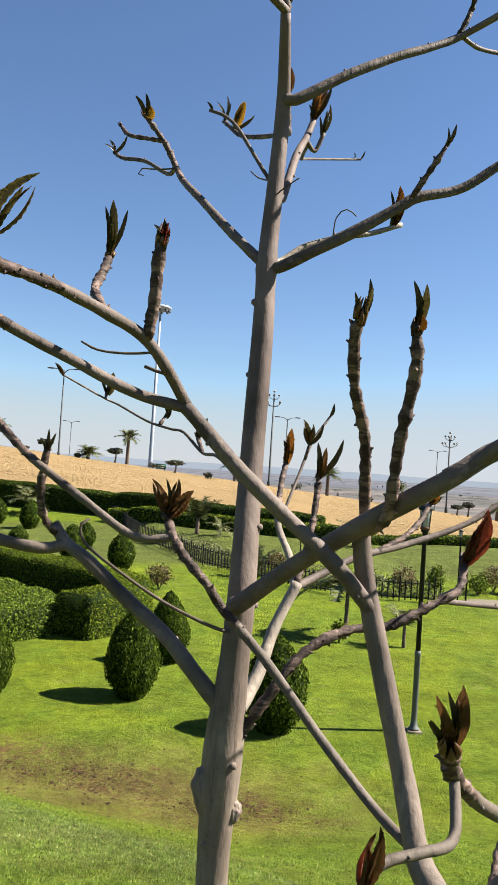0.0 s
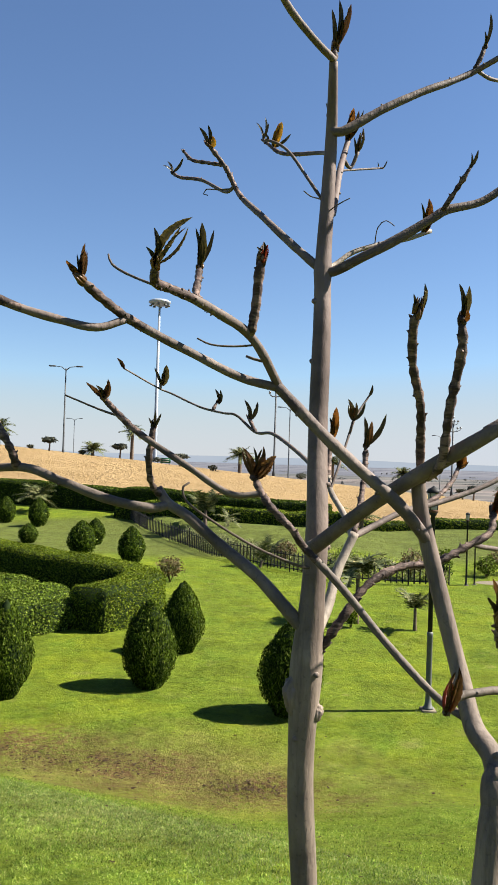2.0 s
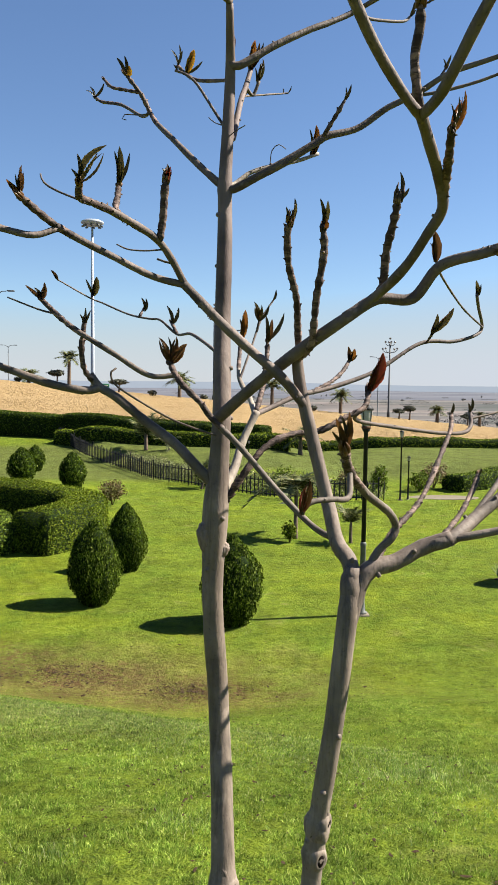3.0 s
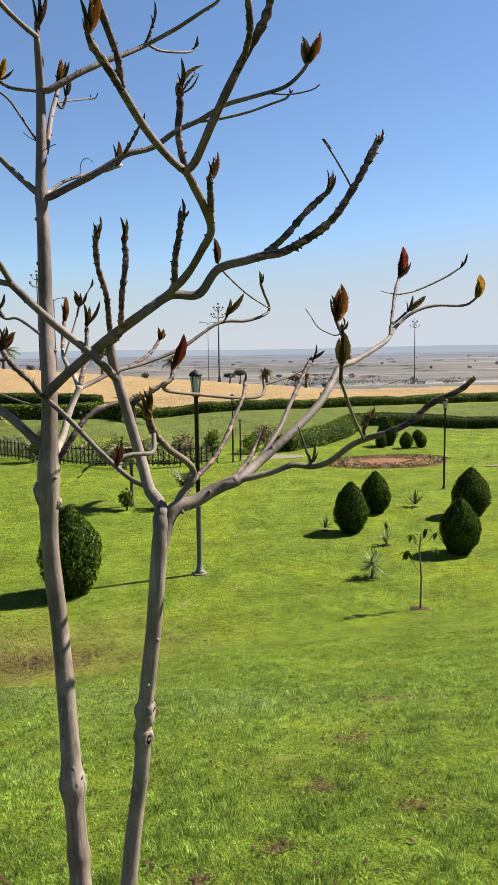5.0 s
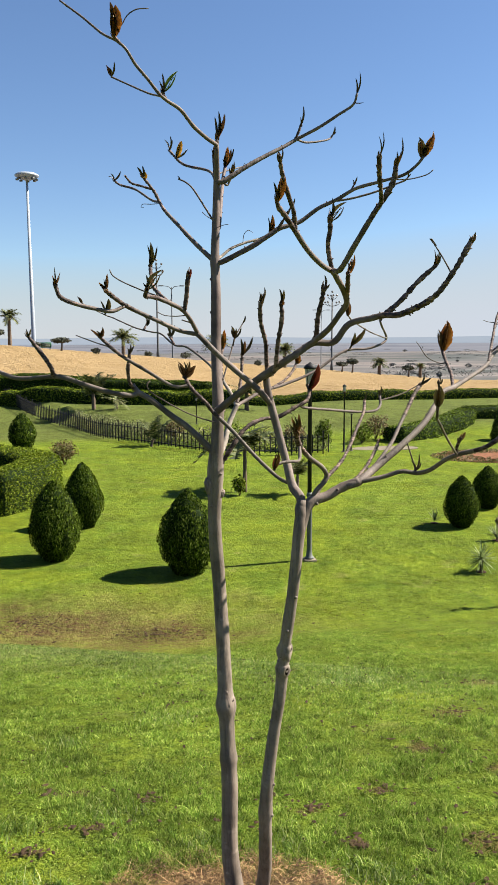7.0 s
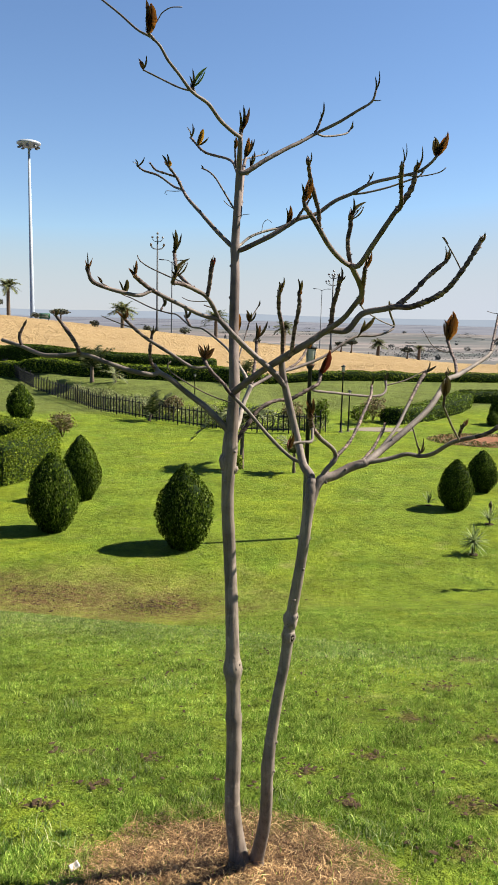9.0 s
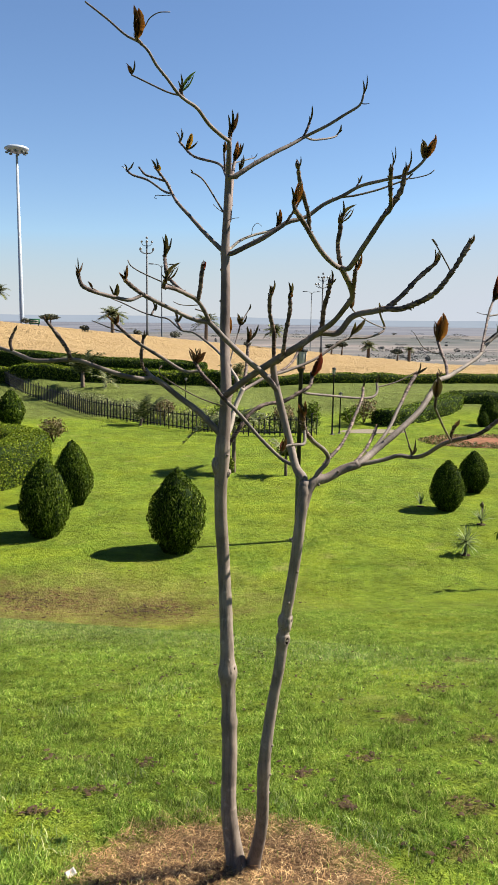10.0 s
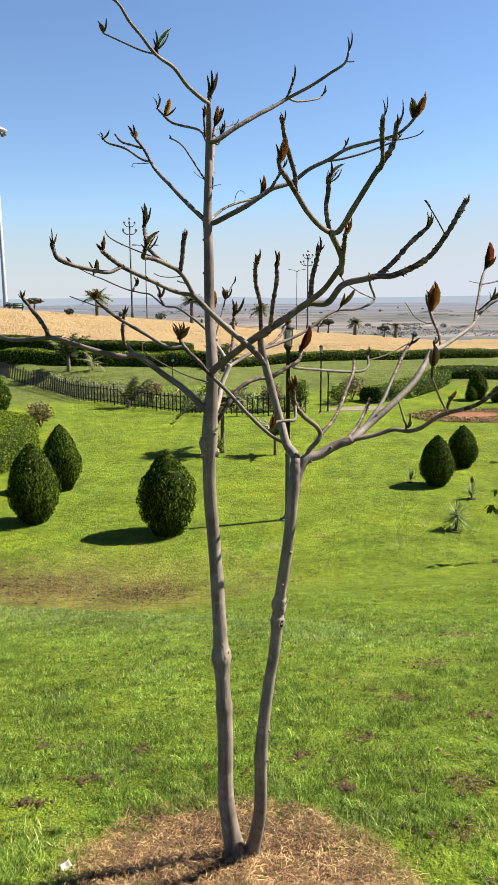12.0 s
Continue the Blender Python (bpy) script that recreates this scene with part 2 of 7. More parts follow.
def lawn_material():
    n = Nodes("lawn_grass", 0.9)
    fine = n.noise(60, 5)
    mid = n.noise(5, 5)
    wide = n.noise(0.45, 4)
    c = n.ramp(fine, (0.22, (0.068, 0.098, 0.009)), (0.5, (0.124, 0.168, 0.014)), (0.8, (0.176, 0.216, 0.027)))
    c = n.mix(n.ramp(mid, (0.45, 0.0), (0.75, 0.55)), c, (0.125, 0.150, 0.020))
    # dark green specks paint the shade low between the tufts
    tuft = n.noise(14, 5, None, 0.7, 0.6)
    c = n.mix(n.ramp(tuft, (0.38, 0.5), (0.5, 0.0)), c, (0.032, 0.062, 0.009))
    c = n.mix(n.ramp(n.noise(30, 4, None, 0.7, 0.4), (0.38, 0.40), (0.46, 0.0)), c, (0.030, 0.056, 0.007))
    c = n.mix(n.ramp(n.noise(22, 5, None, 0.7, 0.3), (0.57, 0.0), (0.68, 0.35)), c, (0.21, 0.25, 0.045))
    c = n.mix(n.ramp(wide, (0.46, 0.0), (0.64, 0.7)), c, (0.152, 0.184, 0.012))
    c = n.mix(n.ramp(n.noise(1.3, 5, None, 0.65, 0.8), (0.36, 0.6), (0.50, 0.0)), c, (0.075, 0.125, 0.012))
    dry = n.ramp(n.noise(1.6, 6), (0.60, 0.0), (0.72, 0.8))
    c = n.mix(n.math("MULTIPLY", dry, 0.5), c, (0.20, 0.17, 0.07))
    c = n.mix(n.math("MULTIPLY", ellipse(n, -1.3, 9.0, 4.2, 2.2, 0.9, 0.8, 1.6), 0.72), c, n.ramp(fine, (0.3, (0.10, 0.085, 0.025)), (0.7, (0.20, 0.16, 0.055))))
    # dry, thin turf along the brow of the slope
    c = n.mix(n.math("MULTIPLY", ellipse(n, -1.1, 5.0, 2.2, 1.5, 0.9, 0.6, 2.5), 0.65), c, n.ramp(fine, (0.3, (0.095, 0.098, 0.026)), (0.7, (0.20, 0.195, 0.065))))
    # small shadows in the pits are painted as dark blotches where the bump dips
    pits = n.noise(7, 4, None, 0.75, 1.0)
    c = n.mix(n.ramp(pits, (0.31, 0.5), (0.38, 0.0)), c, (0.030, 0.055, 0.009))
    soil = n.ramp(fine, (0.3, (0.058, 0.034, 0.015)), (0.75, (0.16, 0.098, 0.045)))
    for x, y, rx, ry, strength in ((-1.6, 9.2, 1.7, 0.9, 0.95), (0.1, 8.8, 1.0, 0.6, 0.95), (-0.4, 8.2, 2.8, 0.8, 0.6), (-3.3, 9.9, 1.5, 1.0, 0.95)):
        c = n.mix(n.math("MULTIPLY", ellipse(n, x, y, rx, ry, 0.8, 0.9, 3.5), n.math("MULTIPLY", n.ramp(n.noise(12, 6, None, 0.75), (0.44, 0.12), (0.54, 1.0)), strength)), c, soil)
    for x, y, rx, ry in BARE_SPOTS:
        c = n.mix(n.math("MULTIPLY", ellipse(n, x, y, rx, ry, 0.8, 0.9, 18.0), 0.75), c, soil)
    c = n.mix(ellipse(n, -0.07, -0.22, 0.50, 0.58, 0.25, 0.25, 6.0), c, n.ramp(n.noise(40, 5), (0.3, (0.045, 0.028, 0.016)), (0.7, (0.19, 0.115, 0.06))))
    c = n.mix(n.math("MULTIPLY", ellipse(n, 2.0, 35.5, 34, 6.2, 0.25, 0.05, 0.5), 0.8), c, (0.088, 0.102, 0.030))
    c = n.mix(1.0, c, n.ramp(n.noise(1.1, 4), (0.36, 0.84), (0.64, 1.18)), "MULTIPLY")
    c = n.mix(1.0, c, n.ramp(n.noise(4.5, 6, None, 0.75), (0.38, 0.80), (0.62, 1.20)), "MULTIPLY")
    n.colour(c)
    n.bump(n.math("ADD", n.math("ADD", fine, tuft), n.math("ADD", n.math("MULTIPLY", mid, 1.5), n.math("MULTIPLY", pits, 1.2))), 1.0, 0.06)
    return n.mat


def sand_material():
    n = Nodes("sand_bank", 0.95)
    c = n.ramp(n.noise(0.25, 6), (0.3, (0.190, 0.129, 0.060)), (0.7, (0.232, 0.162, 0.080)))
    c = n.mix(n.ramp(n.noise(5, 3, n.scaled(1, 0.4, 1)), (0.52, 0.0), (0.62, 0.5)), c, (0.27, 0.19, 0.108))
    c = n.mix(n.ramp(n.noise(2.2, 5), (0.5, 0.0), (0.7, 0.5)), c, (0.155, 0.102, 0.048))
    n.colour(c)
    n.bump(n.math("ADD", n.noise(1.2, 6), n.math("MULTIPLY", n.noise(4.5, 4, n.scaled(1, 0.5, 1)), 0.4)), 1.0, 0.4)
    return n.mat


def plain_material():
    n = Nodes("desert_plain", 1.0)
    v = n.noise(0.02, 6, n.scaled(0.25, 1, 1))
    # base tones are raised to paint in the pale haze over the plain
    c = n.ramp(v, (0.35, (0.078, 0.068, 0.066)), (0.5, (0.125, 0.106, 0.101)), (0.68, (0.205, 0.172, 0.158)))
    # strips of scrub and worked fields
    strips = n.math("MULTIPLY", n.ramp(n.noise(0.009, 4, n.scaled(0.22, 1, 1), 0.55), (0.43, 0.0), (0.52, 0.9)), n.ramp(n.noise(0.006, 4), (0.38, 0.3), (0.55, 1.0)))
    c = n.mix(strips, c, (0.060, 0.066, 0.066))
    # broken rows of scrub lying across the plain
    rows = n.math("MULTIPLY", n.ramp(n.noise(0.035, 6, n.scaled(0.30, 1, 1), 0.7, 0.4), (0.50, 0.0), (0.56, 0.85)), n.ramp(n.noise(0.012, 3), (0.42, 0.25), (0.54, 1.0)))
    c = n.mix(rows, c, (0.044, 0.048, 0.044))
    c = n.mix(n.ramp(n.noise(0.25, 5, n.scaled(0.3, 1, 1)), (0.56, 0.0), (0.66, 0.6)), c, (0.066, 0.066, 0.056))
    c = n.mix(n.ramp(n.noise(0.02, 5, n.scaled(0.08, 1.4, 1)), (0.60, 0.0), (0.66, 0.6)), c, (0.25, 0.22, 0.20))
    n.colour(c)
    return n.mat


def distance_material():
    n = Nodes("hazy_far_plain", 1.0)
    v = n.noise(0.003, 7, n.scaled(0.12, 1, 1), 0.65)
    # the blue-grey air haze over the far plain is painted into its base colour
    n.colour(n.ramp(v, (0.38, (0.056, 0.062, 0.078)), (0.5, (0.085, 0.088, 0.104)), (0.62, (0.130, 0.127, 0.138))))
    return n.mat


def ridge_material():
    """The far hills, with the pale haze before them put in as emission."""
    n = Nodes("haze_glow_ridge", 1.0)
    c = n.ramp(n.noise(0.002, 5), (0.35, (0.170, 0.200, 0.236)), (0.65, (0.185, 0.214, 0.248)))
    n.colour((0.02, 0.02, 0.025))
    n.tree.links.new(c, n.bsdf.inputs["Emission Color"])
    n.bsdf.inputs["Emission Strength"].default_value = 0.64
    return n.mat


def plain_paint(name, colour, rough=0.5, metal=0.0, vary=0.25, scale=12):
    n = Nodes(name, rough)
    n.bsdf.inputs["Metallic"].default_value = metal
    n.colour(n.ramp(n.noise(scale, 5), (0.3, tuple(v * (1 - vary) for v in colour)), (0.7, colour)))
    n.bump(n.noise(scale * 6, 3), 0.15, 0.002)
    return n.mat


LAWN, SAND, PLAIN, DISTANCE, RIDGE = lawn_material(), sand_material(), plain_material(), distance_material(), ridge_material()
BLACK_METAL = plain_paint("black_painted_metal", (0.014, 0.014, 0.015), 0.6)
GREY_METAL = plain_paint("grey_galvanised_metal", (0.115, 0.12, 0.115), 0.55, 0.1)
POLE = plain_paint("dark_grey_pole", (0.065, 0.07, 0.075), 0.6)
WHITE_METAL = plain_paint("pale_painted_mast", (0.30, 0.33, 0.37), 0.4)
CONCRETE = plain_paint("pale_concrete", (0.17, 0.145, 0.11), 0.9, 0, 0.3)
RUSTY = plain_paint("rusty_brown_metal", (0.11, 0.055, 0.03), 0.8)
FROSTED = plain_paint("frosted_lamp_glass", (0.42, 0.385, 0.33), 0.7)
GLOBE = plain_paint("grey_lamp_globe", (0.15, 0.15, 0.15), 0.4)
# scrub leaf colour lightened to carry the haze of the distance
FAR_SCRUB = blades_material("far_scrub_leaf", ((0.0, (0.098, 0.100, 0.096)), (1.0, (0.150, 0.148, 0.138))), 0.1, 0.8)
PALM_TRUNK = plain_paint("palm_trunk_bark", (0.16, 0.12, 0.09), 0.9, 0, 0.5)
SIGN_GREEN = plain_paint("green_sign_paint", (0.03, 0.12, 0.06), 0.5)
KNOT = plain_paint("knot_hollow_shade", (0.016, 0.011, 0.009), 0.9, 0, 0.5, 80)
BED_SOIL = plain_paint("reddish_bed_soil", (0.19, 0.088, 0.050), 0.95, 0, 0.5, 6)
SOIL = plain_paint("bare_soil", (0.062, 0.042, 0.026), 0.95, 0, 0.6, 25)


# ---- building helpers ----
def mesh_object(name, bm, material, parent=None, label="", smooth=True):
    me = bpy.data.meshes.new(name)
    bm.to_mesh(me)
    bm.free()
    me.materials.append(material)
    if smooth:
        me.shade_smooth()
    ob = new(name, me)
    if parent is not None:
        ob.parent = parent
    if label:
        ob["label"] = label
    return ob


part = mesh_object


def thing(name, label, category, group="", at=(0, 0, 0)):
    ob = new(name)
    ob.location = at
    ob.empty_display_size = 0.2
    return tagged(ob, label, category, group)


def array_mesh(name, verts, faces, material, parent=None, label=""):
    me = bpy.data.meshes.new(name)
    verts = np.asarray(verts, dtype=np.float32)
    faces = np.asarray(faces, dtype=np.int32)
    k = faces.shape[1]
    me.vertices.add(len(verts))
    me.vertices.foreach_set("co", verts.ravel())
    me.loops.add(faces.size)
    me.loops.foreach_set("vertex_index", faces.ravel())
    me.polygons.add(len(faces))
    me.polygons.foreach_set("loop_start", np.arange(0, faces.size, k, dtype=np.int32))
    me.update(calc_edges=True)
    me.materials.append(material)
    ob = new(name, me)
    if parent is not None:
        ob.parent = parent
    if label:
        ob["label"] = label
    return ob


def spline(points, step):
    """Catmull-Rom through points, about step apart. Returns places and the share of the way."""
    p = [Vector(q) for q in points]
    p = [p[0] * 2 - p[1]] + p + [p[-1] * 2 - p[-2]]
    res = []
    for a, b, c, d in zip(p, p[1:], p[2:], p[3:]):
        n = max(1, int((c - b).length / step + 0.5))
        for i in range(n):
            t = i / n
            res.append(0.5 * (2 * b + (c - a) * t + (2 * a - 5 * b + 4 * c - d) * t * t + (3 * b - a - 3 * c + d) * t ** 3))
    res.append(p[-2].copy())
    return res


def tube(bm, places, radii, sides=8):
    """A closed tube along places, with one radius for each."""
    rings, side = [], None
    for i, c in enumerate(places):
        way = (places[min(i + 1, len(places) - 1)] - places[max(i - 1, 0)]).normalized()
        if side is None:
            side = way.orthogonal().normalized()
        side = (side - way * side.dot(way)).normalized()
        up = way.cross(side)
        rings.append([bm.verts.new(c + (side * math.cos(a) + up * math.sin(a)) * radii[i]) for a in (math.tau * k / sides for k in range(sides))])
    for r, s in zip(rings, rings[1:]):
        for k in range(sides):
            bm.faces.new((r[k], r[(k + 1) % sides], s[(k + 1) % sides], s[k]))
    bm.faces.new(rings[0][::-1])
    bm.faces.new(rings[-1])
    return bm


def lathe(bm, profile, sides=16, centre=(0, 0)):
    """A turned body from (radius, height) pairs."""
    rings = [[bm.verts.new((centre[0] + r * math.cos(math.tau * k / sides), centre[1] + r * math.sin(math.tau * k / sides), z)) for k in range(sides)] for r, z in profile]
    for r, s in zip(rings, rings[1:]):
        for k in range(sides):
            bm.faces.new((r[k], r[(k + 1) % sides], s[(k + 1) % sides], s[k]))
    bm.faces.new(rings[0][::-1])
    bm.faces.new(rings[-1])
    return bm


def box(bm, x0, y0, z0, x1, y1, z1, bevel=0.0):
    made = bmesh.ops.create_cube(bm, size=1, matrix=Matrix.Translation(((x0 + x1) / 2, (y0 + y1) / 2, (z0 + z1) / 2)) @ Matrix.Diagonal((x1 - x0, y1 - y0, z1 - z0, 1)))
    if bevel:
        edges = {e for v in made["verts"] for e in v.link_edges}
        bmesh.ops.bevel(bm, geom=list(edges), offset=bevel, segments=1, affect="EDGES")
    return bm


def smooth01(a, b, v):
    t = min(1.0, max(0.0, (v - a) / (b - a)))
    return t * t * (3 - 2 * t)


# ---- ground ----
LOW = -2.6


def crest_of(x):
    return min(7.0, max(2.6, 4.6 - 0.8 * x))


FENCE_LINE = ((-8.4, 44.0), (-5.5, 37.2), (-3.5, 33.6), (-1.6, 30.2), (0.8, 27.4), (2.6, 25.6), (4.4, 24.9), (6.3, 24.8))


def fence_y(x):
    """How far back the picket fence runs at x."""
    if x < -8.4:
        return 44.0 - (x + 8.4) * 2.3
    for (x0, y0), (x1, y1) in zip(FENCE_LINE, FENCE_LINE[1:]):
        if x < x1:
            return y0 + (y1 - y0) * (x - x0) / (x1 - x0)
    return 24.8


HEDGE_LINE = ((-26.0, 52.0), (-14.0, 46.5), (-5.0, 42.5), (3.7, 40.0))


def bank_foot(x):
    """How far back the foot of the sand bank runs at x, just behind the boundary hedge."""
    if x < -26:
        return 52.6 - (x + 26) * 0.45
    for (x0, y0), (x1, y1) in zip(HEDGE_LINE, HEDGE_LINE[1:]):
        if x < x1:
            return y0 + (y1 - y0) * (x - x0) / (x1 - x0) + 0.6
    return min(41.5, 40.6 + (x - 3.7) * 0.2)


def berm_crest(x):
    """Height of the sand bank's crest, which falls to the right."""
    return -0.8 - 0.085 * max(-45.0, min(42.0, x))


def ground(x, y):
    yc = crest_of(x)
    if y < 0:
        z = 0.22 * (1 - math.exp(0.9 * y))
    elif y < yc:
        z = -0.2 * y - 0.06 * y * y / yc
    else:
        zc = -0.26 * yc
        z = zc - (0.44 - 0.11 * smooth01(-0.5, 2.0, x)) * (y - yc)
        z = max(z, LOW) if z < LOW - 0.3 else LOW + (z - LOW if z > LOW + 0.3 else (z - LOW + 0.3) ** 2 / 1.2 if z > LOW - 0.3 else 0)
    if y > 20:
        # grassy bank below the hedges, higher to the right
        toe = 31.0 if x < 3 else 31.0 - 3.0 * smooth01(3, 9, x) + 4.0 * smooth01(14, 24, x)
        rise = 0.2 + 0.42 * smooth01(4, 11, x)
        z += rise * smooth01(toe, toe + 6.5, y)
        # the bank that climbs from the picket fence to the hedges
        z += 0.6 * smooth01(0.4, 2.2 + 3.6 * smooth01(-6, -1, x), y - fence_y(x)) * (1 - smooth01(3, 7, x)) * smooth01(-9.5, -4.5, x)
    foot = bank_foot(x)
    # the lawn lifts a little towards the boundary hedge
    z += 0.55 * smooth01(-3, -9, x) * smooth01(foot - 9, foot - 1, y)
    if y > foot:
        base = z
        top = berm_crest(x)
        z = base + (top - base) * smooth01(foot - 1.5 if top > base else foot + 3, 86, y)
        if y > 96:
            z = top + (-13.0 - top) * smooth01(96, 220, y)
            z -= 3.0 * smooth01(220, 500, y) + 26 * smooth01(500, 4500, y)
    if 2 < y < 40:
        z += 0.05 * (noise.noise(Vector((x * 0.35, y * 0.35, 3.1)))) * smooth01(2, 6, y)
    if foot < y < 90:
        z += 0.35 * noise.noise(Vector((x * 0.12, y * 0.2, 7.7))) * smooth01(foot + 1, foot + 8, y)
    return z


def build_ground():
    angles = [radians(a) for a in list(np.arange(-180, -40, 5)) + list(np.arange(-40, 45, 0.5)) + list(np.arange(45, 180, 5))]
    dist = [0.25]
    while dist[-1] < 4600:
        dist.append(dist[-1] + max(0.10, dist[-1] * 0.028))
    cx, cy = -0.2, -2.6
    bm = bmesh.new()
    mid = bm.verts.new((cx, cy, ground(cx, cy)))
    rings = []
    for d in dist:
        rings.append([bm.verts.new((cx + d * math.sin(a), cy + d * math.cos(a), ground(cx + d * math.sin(a), cy + d * math.cos(a)))) for a in angles])
    n = len(angles)
    for k in range(n):
        bm.faces.new((mid, rings[0][(k + 1) % n], rings[0][k]))
    for r, s in zip(rings, rings[1:]):
        for k in range(n):
            f = bm.faces.new((r[k], r[(k + 1) % n], s[(k + 1) % n], s[k]))
            c = f.calc_center_median()
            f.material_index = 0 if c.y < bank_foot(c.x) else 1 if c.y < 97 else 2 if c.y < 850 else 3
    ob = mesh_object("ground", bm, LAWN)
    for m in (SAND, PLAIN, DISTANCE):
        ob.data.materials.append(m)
    return tagged(ob, "sloping green lawn running down to a garden, sand bank and desert plain", "ground", kind="structure")


build_ground()


# ---- the young tree ----
tree = thing("young_tree", "young bare tree with two grey stems and sprouting brown buds", "tree")
limbs = {}
stems = {}


def swell(s, spots):
    return sum(h * math.exp(-((s - c) / w) ** 2) for c, w, h in spots)


TRUNK_KNOTS = {
    "trunk_a": ((0.0, 0.03, 0.35), (0.305, 0.012, 0.40), (0.235, 0.008, 0.18), (0.600, 0.028, 0.20), (0.86, 0.006, 0.15)),
    "trunk_b": ((0.0, 0.04, 0.3), (0.35, 0.02, 0.18), (0.70, 0.011, 0.38), (0.662, 0.009, 0.32), (0.95, 0.04, 0.06)),
}
STEM_TAPER = {
    "trunk_a": ((0, 0.028), (0.12, 0.0226), (0.3, 0.0202), (0.45, 0.0172), (0.6, 0.0178), (0.7, 0.0148), (0.85, 0.012), (0.95, 0.009), (1, 0.006)),
    "trunk_b": ((0, 0.0225), (0.2, 0.0175), (0.5, 0.0149), (0.8, 0.0137), (0.95, 0.0138), (1, 0.0095)),
}


def branch(key, points, r0, r1, kind, knobs):
    """One limb of the tree: a stem, a branch, a scaly bud twig (k) or a thin tendril (t)."""
    step = 0.012 if kind.startswith("trunk") else 0.007
    places = spline(points, step)
    n = len(places)
    rng = random.Random(key)
    radii = []
    for i in range(n):
        s = i / (n - 1)
        if kind in STEM_TAPER:
            taper = STEM_TAPER[kind]
            r = float(np.interp(s, [a for a, _ in taper], [b for _, b in taper]))
            r *= 1 + swell(s, TRUNK_KNOTS[kind]) + 0.05 * noise.noise(Vector((s * 22, r0 * 900, 0.3)))
        else:
            r = (r0 + (r1 - r0) * s) * (0.78 if kind == "b" and key.startswith("fork") else 0.85 if kind == "b" and key.startswith(("upper", "top")) else 0.9 if kind == "b" and not key.startswith("arm") else 0.79 if kind == "k" else 1.0)
            r *= 1 + 0.10 * noise.noise(Vector((s * 14, r0 * 5000, 1.7)))
            ringed = 1.0 if kind == "k" else smooth01(0.6, 0.9, s) if knobs else 0.0
            if ringed:
                # leaf scars: close rings that swell and shrink
                r *= 1 + ringed * 0.25 * (1 if i % 2 else -1) * rng.uniform(-0.2, 1.15)
        radii.append(r)
    if knobs or kind == "k":
        # the end closes in a blunt dome
        for i, share in ((-1, 0.35), (-2, 0.8)):
            if n > 3:
                radii[i] *= share
    bm = bmesh.new()
    tube(bm, places, radii, 14 if kind.startswith("trunk") else 6 if kind == "t" else 9)
    if knobs:
        # small scale-like bumps
        for i in range(2, n - 1):
            s = i / (n - 1)
            if (kind == "k" or s > 0.6) and rng.random() < 0.85:
                way = (places[i + 1] - places[i - 1]).normalized()
                out_way = way.orthogonal().normalized()
                out_way.rotate(Matrix.Rotation(rng.uniform(0, math.tau), 3, way))
                tip = places[i] + out_way * radii[i] * rng.uniform(1.1, 1.55) + way * radii[i] * rng.uniform(0.2, 0.9)
                tube(bm, [places[i], (places[i] + tip) / 2, tip], [radii[i] * 0.5, radii[i] * 0.42, radii[i] * 0.1], 5)
    elif kind == "b":
        # a few buds sit on the smooth wood
        for i in range(4, n - 4, 9):
            if rng.random() < 0.45:
                way = (places[i + 1] - places[i - 1]).normalized()
                out_way = way.orthogonal().normalized()
                out_way.rotate(Matrix.Rotation(rng.uniform(0, math.tau), 3, way))
                tip = places[i] + out_way * radii[i] * 1.35
                tube(bm, [places[i], tip], [radii[i] * 0.55, radii[i] * 0.25], 5)
    if kind.startswith("trunk"):
        name, material = "stem", BARK
        for i in range(8, n - 10, 7):
            if rng.random() < 0.55:
                way = (places[i + 1] - places[i - 1]).normalized()
                out_way = way.orthogonal().normalized()
                out_way.rotate(Matrix.Rotation(rng.uniform(0, math.tau), 3, way))
                tip = places[i] + out_way * (radii[i] + 0.0035)
                tube(bm, [places[i] + out_way * radii[i] * 0.7, tip], [0.006, 0.003], 6)
    else:
        name = "tendril" if kind == "t" else "bud_twig" if kind == "k" else "branch"
        material = BARK_THIN if kind == "t" else BARK_TIP if kind == "k" else BARK_PALE if key in ("back", "back_1", "lichen", "upper_4") else BARK if key in ("white", "arm", "arm_r") else BARK_MOSS if key.startswith(("ess", "right", "cross", "low")) else BARK_BRANCH
    limbs[key] = part(name, bm, material, tree)
    if kind in STEM_TAPER:
        stems[key] = [(p, r, (places[min(i + 1, n - 1)] - places[max(i - 1, 0)]).normalized()) for i, (p, r) in enumerate(zip(places, radii))]
    if knobs and kind == "b":
        # the scaly end of a smooth branch is darker
        me = limbs[key].data
        me.materials.append(BARK_TIP)
        last = places[-1]
        reach = sum((b - a).length for a, b in zip(places, places[1:])) * 0.33
        for f in me.polygons:
            if (f.center - last).length < reach:
                f.material_index = 1
    if knobs or kind == "k":
        bud_scales(key, places, max(radii[-3:]) if n > 3 else radii[-1])
    return limbs[key]


